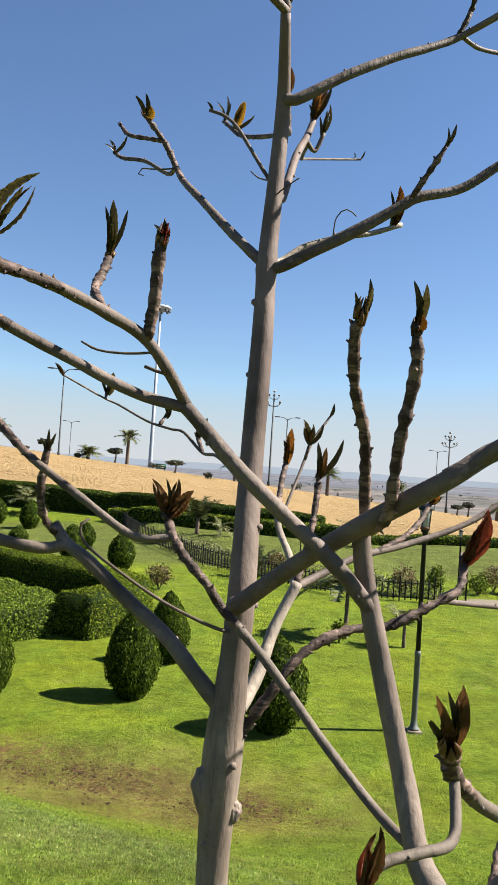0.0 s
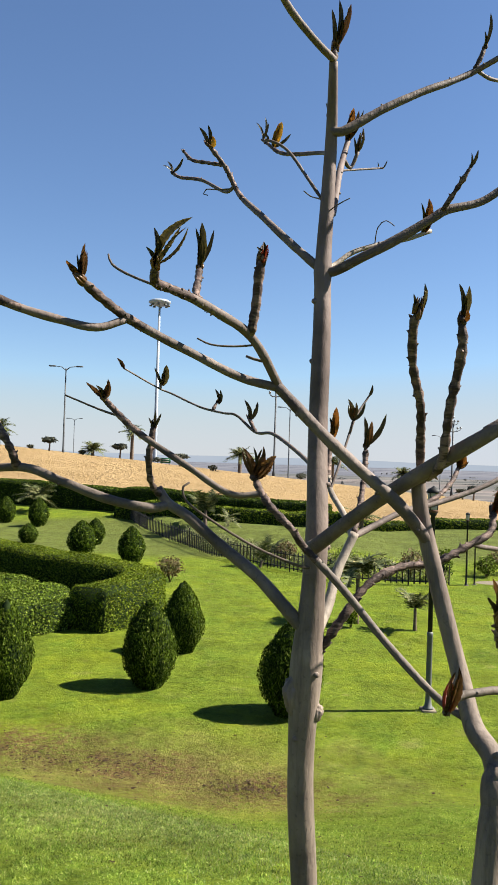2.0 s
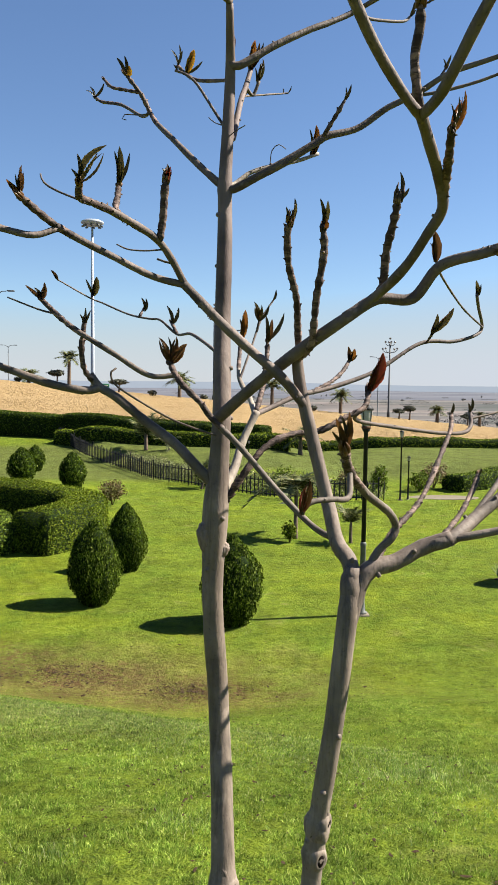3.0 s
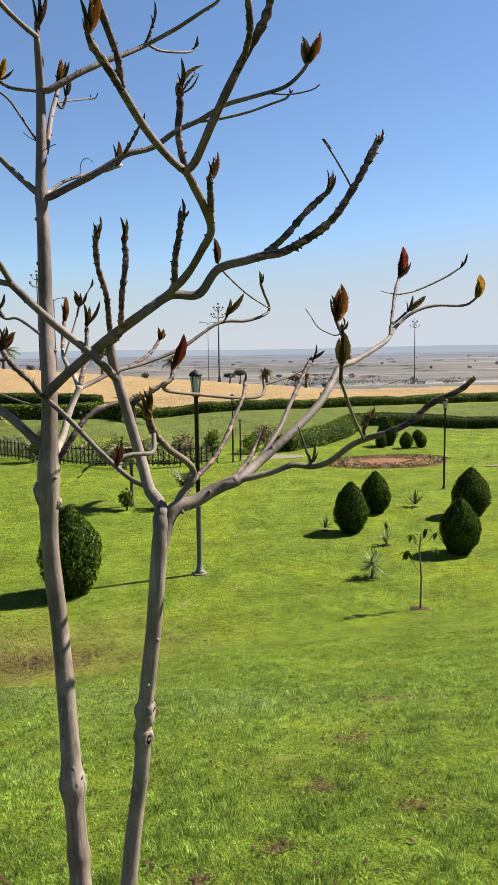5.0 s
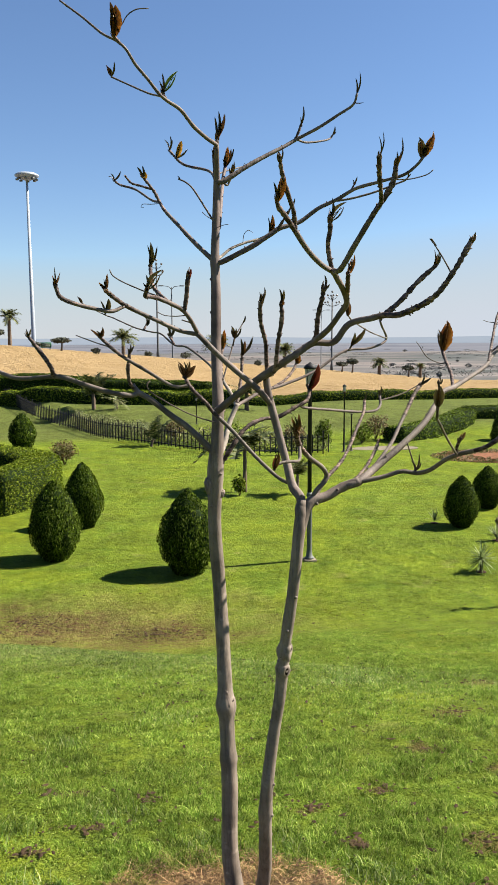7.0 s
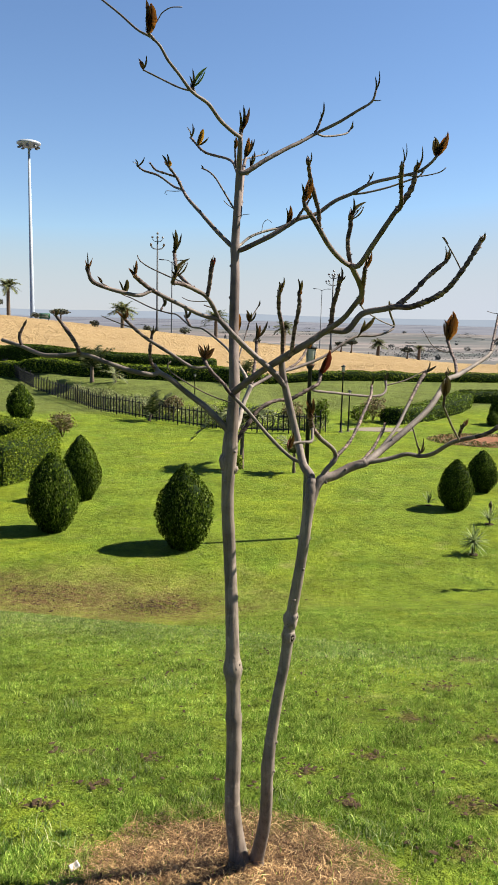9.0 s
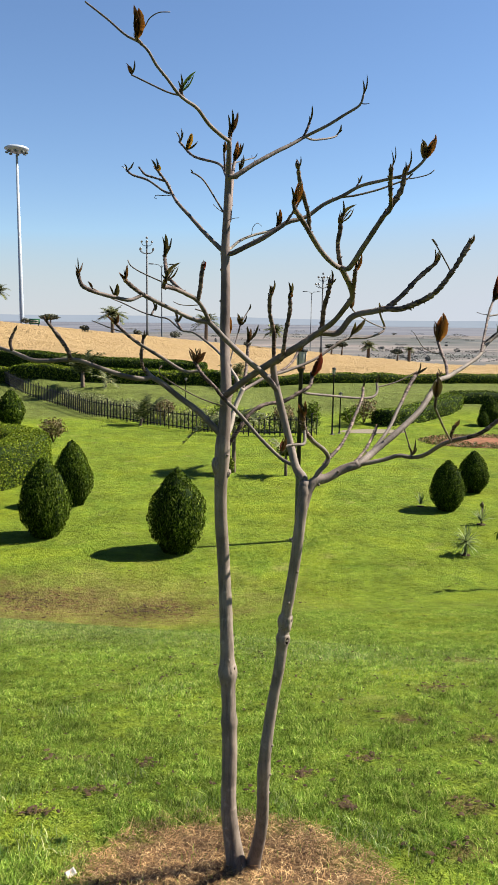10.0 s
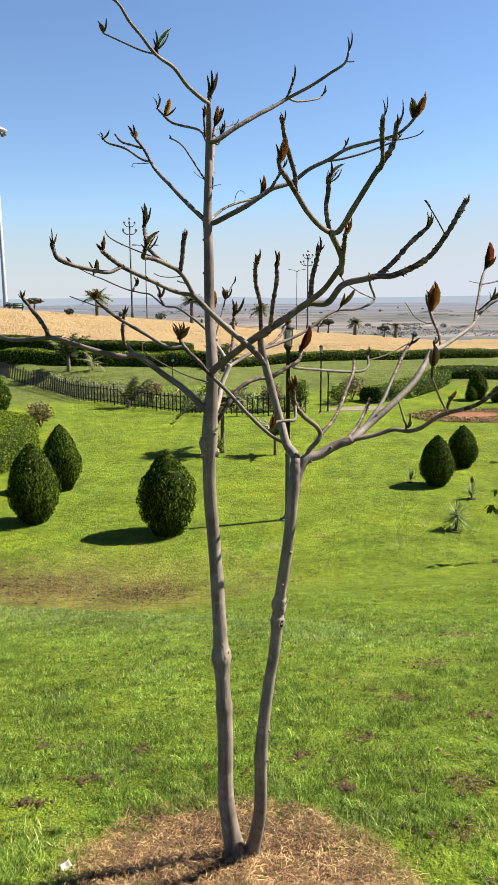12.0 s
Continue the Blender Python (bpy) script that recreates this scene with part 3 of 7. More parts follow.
def bud_scales(key, places, r):
    """Short pointed scales closing round a twig's end."""
    rng = random.Random(key + "bud")
    end = places[-1]
    way = (places[-1] - places[-min(4, len(places))]).normalized()
    bm = bmesh.new()
    for k in range(6):
        out_way = way.orthogonal().normalized()
        out_way.rotate(Matrix.Rotation(math.tau * k / 6 + rng.uniform(-0.3, 0.3), 3, way))
        foot = end - way * r * rng.uniform(0.2, 1.6) + out_way * r * 0.55
        tip = end + way * r * rng.uniform(0.8, 3.0) + out_way * r * rng.uniform(0.15, 0.65)
        tube(bm, [foot, (foot + tip) / 2 + out_way * r * 0.25, tip], [r * 0.42, r * 0.36, r * 0.06], 6)
    part("bud", bm, LEAF["brown"] if rng.random() < 0.4 else BARK_TIP, limbs[key])


def leaf(key, kind, base, tip, width, bend, turn=0.0):
    """A lance-shaped young leaf, folded along its midrib, from base to tip."""
    a, b = Vector(base), Vector(tip)
    way = b - a
    length = way.length
    rng = random.Random(f"{key}{base}")
    view = Vector((0, -1, 0.1))
    across = way.cross(view).normalized()
    across.rotate(Matrix.Rotation(turn + rng.uniform(-0.6, 0.6), 3, way.normalized()))
    out_way = across.cross(way).normalized()
    bm = bmesh.new()
    rows = []
    steps = 17
    w = width * (1.0 if kind in ("orange", "red", "yellow", "olive", "green") else 0.95)
    for i in range(steps + 1):
        s = i / steps
        mid = a + way * s + across * (math.sin(s * math.pi) * bend * length * 0.5) + out_way * (math.sin(s * math.pi) * length * 0.06)
        half = 0.5 * w * max(0.06, math.sin(min(1.0, s * 1.7 + 0.3) * math.pi * 0.5) * (1 - s ** 4.0) ** 0.8)
        half *= 1 + 0.06 * math.sin(s * 19 + length * 90)
        # the side veins pleat the blade
        fold = half * (0.5 + (0.26 if i % 2 else 0.0))
        rows.append([bm.verts.new(mid - across * half + out_way * fold), bm.verts.new(mid), bm.verts.new(mid + across * half + out_way * fold)])
    for r, s in zip(rows, rows[1:]):
        for k in range(2):
            bm.faces.new((r[k], r[k + 1], s[k + 1], s[k]))
    bmesh.ops.solidify(bm, geom=bm.faces[:], thickness=0.0008 + width * 0.05)
    made = part("leaf", bm, LEAF[kind], limbs[key], f"{kind} young leaf")
    if not turn and kind != "dark" and length > 0.02:
        # younger leaves wrapped round the first
        for k, spin in enumerate((1.3, -1.2, 2.6)):
            side = across * (0.05 * length * (-1, 1, 0.3)[k]) + out_way * (0.03 * length * (1, 1, -2)[k])
            leaf(key, "brown" if k == 1 and kind != "green" else kind, base, tuple(a + way * rng.uniform(0.7, 0.95) + side), width * 0.65, bend * 0.7, spin)
    return made


branch("trunk_a", [(-0.010, 0.000, -0.030), (-0.016, -0.000, 0.008), (-0.041, 0.004, 0.189), (-0.040, 0.012, 0.390), (-0.047, 0.023, 0.612), (-0.051, 0.044, 0.781), (-0.058, 0.060, 0.938), (-0.069, 0.049, 1.097), (-0.067, 0.042, 1.234), (-0.060, 0.041, 1.355), (-0.057, 0.051, 1.433), (-0.056, 0.097, 1.562), (-0.053, 0.119, 1.707), (-0.053, 0.132, 1.801), (-0.049, 0.139, 1.895), (-0.046, 0.139, 1.990), (-0.050, 0.090, 2.075)], 0.03, 0.006, "trunk_a", 0)
branch("trunk_b", [(0.026, 0.000, -0.035), (0.031, -0.000, 0.006), (0.044, -0.066, 0.189), (0.037, -0.126, 0.409), (0.053, -0.128, 0.570), (0.072, -0.139, 0.714), (0.080, -0.149, 0.825), (0.097, -0.173, 0.991), (0.110, -0.177, 1.128), (0.120, -0.166, 1.212)], 0.023, 0.0175, "trunk_b", 0)
branch("arm", [(0.110, -0.177, 1.128), (0.120, -0.158, 1.207), (0.105, -0.129, 1.238), (0.095, -0.101, 1.291), (0.079, -0.085, 1.359), (0.062, -0.076, 1.429), (0.053, -0.072, 1.471), (0.049, -0.073, 1.503)], 0.0125, 0.0085, "b", 0)
branch("twin1", [(0.051, -0.074, 1.502), (0.047, -0.091, 1.542), (0.041, -0.114, 1.586), (0.027, -0.137, 1.627), (0.022, -0.159, 1.664), (0.024, -0.169, 1.681)], 0.0065, 0.0062, "k", 1)
leaf("twin1", "dark", (0.024, -0.166, 1.676), (0.029, -0.177, 1.708), 0.0059, 0.15)
leaf("twin1", "dark", (0.023, -0.164, 1.672), (0.018, -0.176, 1.697), 0.0050, 0.15)
leaf("twin1", "olive", (0.024, -0.167, 1.679), (0.032, -0.177, 1.701), 0.0049, 0.15)
branch("twin2", [(0.051, -0.074, 1.502), (0.061, -0.129, 1.520), (0.063, -0.157, 1.581), (0.069, -0.176, 1.638), (0.066, -0.185, 1.670)], 0.0065, 0.006, "k", 1)
leaf("twin2", "dark", (0.066, -0.185, 1.670), (0.060, -0.195, 1.704), 0.0061, 0.15)
leaf("twin2", "olive", (0.066, -0.185, 1.670), (0.070, -0.195, 1.702), 0.0061, 0.15)
leaf("twin2", "orange", (0.067, -0.184, 1.666), (0.068, -0.195, 1.678), 0.0071, 0.15)
branch("reach", [(-0.059, 0.048, 1.412), (-0.062, 0.021, 1.410), (-0.030, -0.014, 1.442), (0.010, -0.055, 1.479), (0.052, -0.107, 1.515), (0.103, -0.157, 1.554), (0.148, -0.149, 1.582), (0.198, -0.148, 1.584), (0.228, -0.172, 1.625), (0.273, -0.201, 1.638), (0.296, -0.219, 1.644), (0.315, -0.286, 1.645), (0.354, -0.368, 1.676), (0.380, -0.405, 1.724), (0.400, -0.416, 1.764), (0.412, -0.420, 1.788)], 0.0108, 0.0062, "b", 1)
leaf("reach", "dark", (0.411, -0.421, 1.785), (0.413, -0.431, 1.802), 0.0052, 0.15)
leaf("reach", "dark", (0.408, -0.419, 1.779), (0.401, -0.431, 1.795), 0.0041, 0.15)
branch("reach_a", [(0.297, -0.219, 1.644), (0.335, -0.220, 1.677), (0.368, -0.220, 1.713), (0.394, -0.225, 1.738), (0.409, -0.229, 1.751)], 0.008, 0.007, "k", 1)
leaf("reach_a", "dark", (0.404, -0.227, 1.747), (0.404, -0.237, 1.788), 0.0061, 0.15)
leaf("reach_a", "dark", (0.409, -0.229, 1.751), (0.419, -0.239, 1.777), 0.0061, 0.15)
leaf("reach_a", "olive", (0.409, -0.229, 1.751), (0.414, -0.239, 1.785), 0.0050, 0.15)
branch("reach_t", [(0.379, -0.401, 1.720), (0.376, -0.396, 1.731), (0.356, -0.396, 1.762), (0.339, -0.396, 1.785), (0.333, -0.396, 1.792), (0.337, -0.396, 1.791), (0.347, -0.396, 1.778)], 0.0018, 0.0012, "t", 0)
branch("spur", [(0.144, -0.149, 1.580), (0.152, -0.165, 1.599), (0.151, -0.184, 1.640), (0.155, -0.203, 1.675), (0.157, -0.218, 1.704)], 0.0075, 0.0065, "k", 1)
leaf("spur", "dark", (0.157, -0.217, 1.701), (0.156, -0.227, 1.732), 0.0071, 0.15)
leaf("spur", "dark", (0.157, -0.217, 1.701), (0.168, -0.227, 1.713), 0.0051, 0.15)
leaf("spur", "dark", (0.157, -0.213, 1.693), (0.152, -0.224, 1.716), 0.0051, 0.15)
branch("fork", [(0.102, -0.157, 1.556), (0.141, -0.169, 1.583), (0.160, -0.240, 1.610), (0.173, -0.290, 1.642), (0.181, -0.324, 1.668), (0.159, -0.374, 1.692), (0.132, -0.425, 1.713), (0.115, -0.460, 1.723)], 0.0085, 0.0075, "b", 0)
branch("fork_1", [(0.115, -0.460, 1.723), (0.107, -0.469, 1.748), (0.103, -0.475, 1.771), (0.105, -0.483, 1.794), (0.103, -0.490, 1.814)], 0.006, 0.006, "k", 1)
leaf("fork_1", "dark", (0.103, -0.489, 1.812), (0.104, -0.500, 1.850), 0.0060, 0.15)
leaf("fork_1", "olive", (0.103, -0.489, 1.809), (0.132, -0.499, 1.843), 0.0070, -0.3)
leaf("fork_1", "dark", (0.103, -0.487, 1.807), (0.099, -0.498, 1.832), 0.0040, 0.15)
branch("fork_2", [(0.116, -0.460, 1.720), (0.085, -0.501, 1.729), (0.050, -0.543, 1.750), (0.019, -0.580, 1.779), (-0.002, -0.604, 1.799), (-0.018, -0.620, 1.813), (-0.022, -0.630, 1.824)], 0.0065, 0.0058, "b", 1)
leaf("fork_2", "dark", (-0.022, -0.629, 1.823), (-0.029, -0.639, 1.849), 0.0050, 0.15)
leaf("fork_2", "orange", (-0.020, -0.626, 1.820), (-0.012, -0.637, 1.865), 0.0090, 0.15)
leaf("fork_2", "brown", (-0.021, -0.628, 1.822), (-0.018, -0.639, 1.851), 0.0060, 0.15)
branch("fork_2a", [(0.019, -0.580, 1.779), (0.014, -0.594, 1.807), (0.005, -0.608, 1.824), (-0.007, -0.626, 1.846), (-0.015, -0.640, 1.863), (-0.022, -0.656, 1.882)], 0.005, 0.005, "k", 1)
leaf("fork_2a", "dark", (-0.020, -0.654, 1.878), (-0.019, -0.665, 1.897), 0.0030, 0.15)
leaf("fork_2a", "dark", (-0.020, -0.654, 1.878), (-0.027, -0.665, 1.892), 0.0030, 0.15)
branch("fork_2b", [(0.107, 0.095, 1.872), (0.130, 0.078, 1.910), (0.140, 0.076, 1.928)], 0.0045, 0.0045, "k", 1)
leaf("fork_2b", "dark", (0.139, 0.077, 1.926), (0.147, 0.067, 1.947), 0.0050, 0.15)
leaf("fork_2b", "dark", (0.137, 0.077, 1.923), (0.138, 0.067, 1.943), 0.0040, 0.15)
branch("fork_3", [(0.115, -0.460, 1.722), (0.112, -0.535, 1.718), (0.124, -0.587, 1.755), (0.144, -0.627, 1.801), (0.167, -0.655, 1.845), (0.168, -0.672, 1.877)], 0.0068, 0.006, "b", 1)
leaf("fork_3", "dark", (0.169, -0.671, 1.873), (0.173, -0.682, 1.915), 0.0046, 0.15)
leaf("fork_3", "dark", (0.169, -0.669, 1.870), (0.166, -0.680, 1.893), 0.0037, 0.15)
leaf("fork_3", "brown", (0.169, -0.671, 1.873), (0.171, -0.682, 1.891), 0.0037, 0.15)
branch("fork_3a", [(0.147, -0.631, 1.806), (0.133, -0.706, 1.809), (0.112, -0.763, 1.835), (0.100, -0.798, 1.857)], 0.004, 0.0048, "k", 1)
leaf("fork_3a", "dark", (0.102, -0.794, 1.855), (0.097, -0.805, 1.884), 0.0026, 0.15)
leaf("fork_3a", "dark", (0.100, -0.798, 1.857), (0.102, -0.808, 1.890), 0.0026, 0.15)
branch("fork_5", [(0.181, -0.324, 1.668), (0.166, -0.386, 1.697), (0.153, -0.435, 1.718)], 0.006, 0.006, "k", 1)
leaf("fork_5", "dark", (0.155, -0.428, 1.716), (0.150, -0.439, 1.742), 0.0047, 0.15)
leaf("fork_5", "orange", (0.155, -0.428, 1.716), (0.164, -0.439, 1.755), 0.0065, 0.15)
leaf("fork_5", "dark", (0.153, -0.435, 1.718), (0.156, -0.445, 1.747), 0.0037, 0.15)
branch("upper", [(-0.054, 0.130, 1.793), (-0.039, 0.124, 1.790), (0.003, 0.111, 1.810), (0.045, 0.105, 1.832), (0.095, 0.107, 1.864), (0.117, 0.109, 1.878), (0.168, 0.116, 1.894), (0.219, 0.118, 1.930), (0.267, 0.108, 1.952), (0.312, 0.086, 1.977), (0.369, 0.056, 1.990), (0.420, 0.028, 2.002), (0.445, 0.005, 2.021), (0.457, -0.012, 2.039)], 0.0088, 0.004, "b", 0)
leaf("upper", "olive", (0.455, -0.008, 2.034), (0.441, -0.018, 2.083), 0.0141, 0.15)
leaf("upper", "orange", (0.456, -0.010, 2.037), (0.477, -0.021, 2.097), 0.0131, 0.15)
leaf("upper", "brown", (0.456, -0.010, 2.037), (0.462, -0.021, 2.072), 0.0101, 0.15)
branch("upper_1", [(0.259, 0.110, 1.948), (0.302, 0.104, 1.954), (0.363, 0.098, 1.970), (0.417, 0.092, 1.990), (0.445, 0.089, 2.001), (0.454, 0.088, 2.011)], 0.0035, 0.0028, "b", 0)
leaf("upper_1", "dark", (0.452, 0.088, 2.009), (0.457, 0.078, 2.016), 0.0040, 0.15)
leaf("upper_1", "dark", (0.452, 0.088, 2.009), (0.448, 0.078, 2.018), 0.0040, 0.15)
branch("upper_2", [(0.388, 0.046, 1.994), (0.436, 0.042, 1.994), (0.483, 0.038, 2.005), (0.501, 0.036, 2.018)], 0.0018, 0.0014, "t", 0)
branch("upper_3", [(0.300, 0.092, 1.970), (0.309, 0.091, 1.990)], 0.004, 0.004, "k", 0)
leaf("upper_3", "dark", (0.308, 0.091, 1.988), (0.314, 0.081, 2.006), 0.0050, 0.15)
leaf("upper_3", "dark", (0.307, 0.091, 1.988), (0.301, 0.081, 1.998), 0.0040, 0.15)
branch("upper_4", [(-0.053, 0.132, 1.801), (-0.038, 0.152, 1.805), (-0.007, 0.167, 1.830), (0.034, 0.185, 1.848), (0.077, 0.200, 1.861), (0.118, 0.217, 1.880)], 0.0045, 0.004, "b", 0)
leaf("upper_4", "orange", (0.107, 0.212, 1.875), (0.111, 0.202, 1.925), 0.0115, 0.15)
leaf("upper_4", "dark", (0.102, 0.211, 1.872), (0.099, 0.200, 1.918), 0.0052, 0.15)
leaf("upper_4", "brown", (0.107, 0.212, 1.875), (0.117, 0.202, 1.909), 0.0073, 0.15)
branch("upper_5", [(0.027, 0.182, 1.845), (0.029, 0.168, 1.868), (0.041, 0.168, 1.879), (0.054, 0.168, 1.871)], 0.0009, 0.0007, "t", 0)
branch("top", [(-0.046, 0.134, 1.998), (-0.031, 0.132, 1.995), (0.030, 0.144, 2.035), (0.090, 0.163, 2.071), (0.135, 0.182, 2.096), (0.177, 0.197, 2.122), (0.234, 0.173, 2.149), (0.282, 0.156, 2.178), (0.318, 0.145, 2.201), (0.326, 0.137, 2.228)], 0.0082, 0.0035, "b", 0)
leaf("top", "dark", (0.323, 0.139, 2.222), (0.330, 0.128, 2.278), 0.0050, 0.15)
leaf("top", "dark", (0.325, 0.138, 2.225), (0.319, 0.128, 2.262), 0.0050, 0.15)
leaf("top", "dark", (0.320, 0.143, 2.205), (0.342, 0.130, 2.203), 0.0030, 0.15)
branch("top_1", [(0.177, 0.197, 2.122), (0.205, 0.219, 2.120), (0.249, 0.250, 2.131), (0.284, 0.276, 2.144), (0.299, 0.290, 2.159)], 0.0035, 0.003, "b", 0)
leaf("top_1", "dark", (0.297, 0.288, 2.157), (0.303, 0.279, 2.181), 0.0060, 0.15)
leaf("top_1", "dark", (0.299, 0.290, 2.159), (0.307, 0.280, 2.168), 0.0040, 0.15)
branch("top_2", [(0.172, 0.197, 2.119), (0.183, 0.197, 2.143), (0.189, 0.197, 2.159)], 0.0045, 0.0045, "k", 0)
leaf("top_2", "dark", (0.188, 0.197, 2.157), (0.193, 0.187, 2.205), 0.0060, 0.15)
leaf("top_2", "dark", (0.187, 0.197, 2.155), (0.185, 0.187, 2.177), 0.0040, 0.15)
branch("white", [(-0.049, 0.138, 1.887), (-0.040, 0.154, 1.883), (-0.023, 0.249, 1.975), (-0.006, 0.352, 2.047), (0.003, 0.381, 2.083)], 0.0065, 0.0055, "b", 0)
leaf("white", "orange", (0.003, 0.381, 2.082), (0.011, 0.371, 2.139), 0.0154, 0.15)
leaf("white", "dark", (0.003, 0.381, 2.083), (0.028, 0.371, 2.135), 0.0072, 0.15)
leaf("white", "dark", (0.003, 0.381, 2.083), (-0.005, 0.371, 2.104), 0.0062, 0.15)
leaf("white", "brown", (0.003, 0.381, 2.083), (0.020, 0.371, 2.134), 0.0092, 0.15)
branch("white_1", [(-0.009, 0.343, 2.040), (0.007, 0.362, 2.030), (0.019, 0.360, 2.057)], 0.004, 0.0035, "b", 0)
leaf("white_1", "olive", (0.018, 0.360, 2.055), (0.025, 0.351, 2.097), 0.0061, 0.15)
leaf("white_1", "dark", (0.016, 0.361, 2.049), (0.011, 0.352, 2.079), 0.0051, 0.15)
leaf("white_1", "olive", (0.019, 0.360, 2.057), (0.021, 0.350, 2.086), 0.0051, 0.15)
branch("white_2", [(-0.003, 0.350, 2.036), (-0.008, 0.444, 2.052), (0.007, 0.584, 2.107), (0.114, 0.697, 2.158)], 0.0028, 0.0024, "b", 0)
leaf("white_2", "dark", (0.114, 0.697, 2.158), (0.121, 0.687, 2.171), 0.0035, 0.15)
leaf("white_2", "dark", (0.100, 0.682, 2.152), (0.098, 0.673, 2.161), 0.0035, 0.15)
branch("yellow", [(-0.047, 0.139, 1.972), (-0.034, 0.312, 2.035), (-0.041, 0.436, 2.084), (-0.108, 0.542, 2.123), (-0.148, 0.615, 2.179)], 0.0045, 0.0042, "b", 1)
leaf("yellow", "dark", (-0.148, 0.615, 2.179), (-0.163, 0.605, 2.210), 0.0070, 0.15)
leaf("yellow", "dark", (-0.148, 0.615, 2.179), (-0.145, 0.605, 2.222), 0.0070, 0.15)
leaf("yellow", "dark", (-0.148, 0.615, 2.178), (-0.137, 0.605, 2.209), 0.0070, 0.15)
leaf("yellow", "yellow", (-0.126, 0.581, 2.150), (-0.111, 0.578, 2.201), 0.0180, 0.1)
leaf("yellow", "dark", (-0.125, 0.581, 2.150), (-0.092, 0.578, 2.177), 0.0070, 0.1)
branch("yellow_1", [(-0.034, 0.312, 2.035), (-0.036, 0.314, 2.071), (-0.038, 0.314, 2.098)], 0.0042, 0.004, "k", 0)
leaf("yellow_1", "brown", (-0.037, 0.314, 2.091), (-0.037, 0.304, 2.124), 0.0090, 0.15)
leaf("yellow_1", "dark", (-0.037, 0.314, 2.091), (-0.043, 0.304, 2.115), 0.0060, 0.15)
branch("crown", [(-0.050, 0.090, 2.075), (-0.048, 0.090, 2.098)], 0.006, 0.006, "k", 0)
leaf("crown", "dark", (-0.048, 0.090, 2.092), (-0.045, 0.080, 2.155), 0.0080, 0.15)
leaf("crown", "brown", (-0.048, 0.090, 2.092), (-0.029, 0.080, 2.150), 0.0090, 0.15)
leaf("crown", "dark", (-0.049, 0.090, 2.092), (-0.055, 0.080, 2.142), 0.0070, 0.15)
leaf("crown", "orange", (-0.048, 0.090, 2.095), (-0.040, 0.080, 2.130), 0.0080, 0.15)
branch("leader", [(-0.049, 0.089, 2.076), (-0.078, 0.055, 2.084), (-0.113, 0.013, 2.100), (-0.145, -0.027, 2.125), (-0.176, -0.054, 2.136), (-0.196, -0.070, 2.147), (-0.222, -0.091, 2.172), (-0.248, -0.107, 2.196), (-0.267, -0.119, 2.222), (-0.288, -0.123, 2.238), (-0.319, -0.114, 2.255), (-0.361, -0.096, 2.293), (-0.410, -0.075, 2.333)], 0.0058, 0.0022, "b", 0)
branch("leader_1", [(-0.188, -0.063, 2.143), (-0.218, -0.041, 2.155), (-0.262, -0.010, 2.181), (-0.305, 0.019, 2.207)], 0.0025, 0.0022, "b", 0)
leaf("leader_1", "brown", (-0.305, 0.019, 2.207), (-0.317, 0.009, 2.230), 0.0053, 0.15)
leaf("leader_1", "dark", (-0.305, 0.019, 2.207), (-0.297, 0.009, 2.238), 0.0053, 0.15)
leaf("leader_1", "olive", (-0.305, 0.019, 2.207), (-0.308, 0.009, 2.224), 0.0053, 0.15)
branch("leader_2", [(-0.180, -0.057, 2.138), (-0.187, -0.054, 2.154)], 0.0045, 0.0045, "k", 0)
leaf("leader_2", "dark", (-0.186, -0.054, 2.147), (-0.188, -0.064, 2.194), 0.0060, 0.15)
leaf("leader_2", "green", (-0.187, -0.054, 2.154), (-0.152, -0.064, 2.200), 0.0070, -0.2)
leaf("leader_2", "dark", (-0.187, -0.054, 2.149), (-0.195, -0.064, 2.177), 0.0050, 0.15)
branch("leader_3", [(-0.280, -0.122, 2.232), (-0.293, -0.129, 2.246)], 0.0045, 0.0045, "k", 0)
leaf("leader_3", "orange", (-0.292, -0.128, 2.245), (-0.288, -0.138, 2.305), 0.0211, 0.15)
leaf("leader_3", "brown", (-0.294, -0.129, 2.246), (-0.299, -0.139, 2.311), 0.0131, 0.15)
branch("leader_3t", [(-0.293, -0.129, 2.246), (-0.274, -0.129, 2.271), (-0.263, -0.129, 2.289), (-0.243, -0.129, 2.302), (-0.217, -0.129, 2.305)], 0.0016, 0.0012, "t", 0)
branch("left_up", [(-0.054, 0.130, 1.792), (-0.101, 0.165, 1.842), (-0.144, 0.222, 1.898), (-0.175, 0.268, 1.939), (-0.189, 0.293, 1.966), (-0.205, 0.290, 1.996), (-0.220, 0.288, 2.015), (-0.236, 0.286, 2.034)], 0.0072, 0.0042, "b", 1)
leaf("left_up", "dark", (-0.236, 0.286, 2.034), (-0.250, 0.276, 2.057), 0.0069, 0.15)
leaf("left_up", "dark", (-0.234, 0.286, 2.031), (-0.236, 0.276, 2.061), 0.0069, 0.15)
leaf("left_up", "yellow", (-0.231, 0.287, 2.027), (-0.228, 0.277, 2.044), 0.0099, 0.15)
branch("left_up_1", [(-0.190, 0.293, 1.968), (-0.211, 0.375, 1.987), (-0.256, 0.429, 2.025), (-0.300, 0.473, 2.045), (-0.319, 0.496, 2.062)], 0.0038, 0.0035, "b", 1)
leaf("left_up_1", "dark", (-0.319, 0.496, 2.062), (-0.328, 0.486, 2.080), 0.0061, 0.15)
leaf("left_up_1", "dark", (-0.319, 0.496, 2.062), (-0.298, 0.486, 2.088), 0.0061, 0.15)
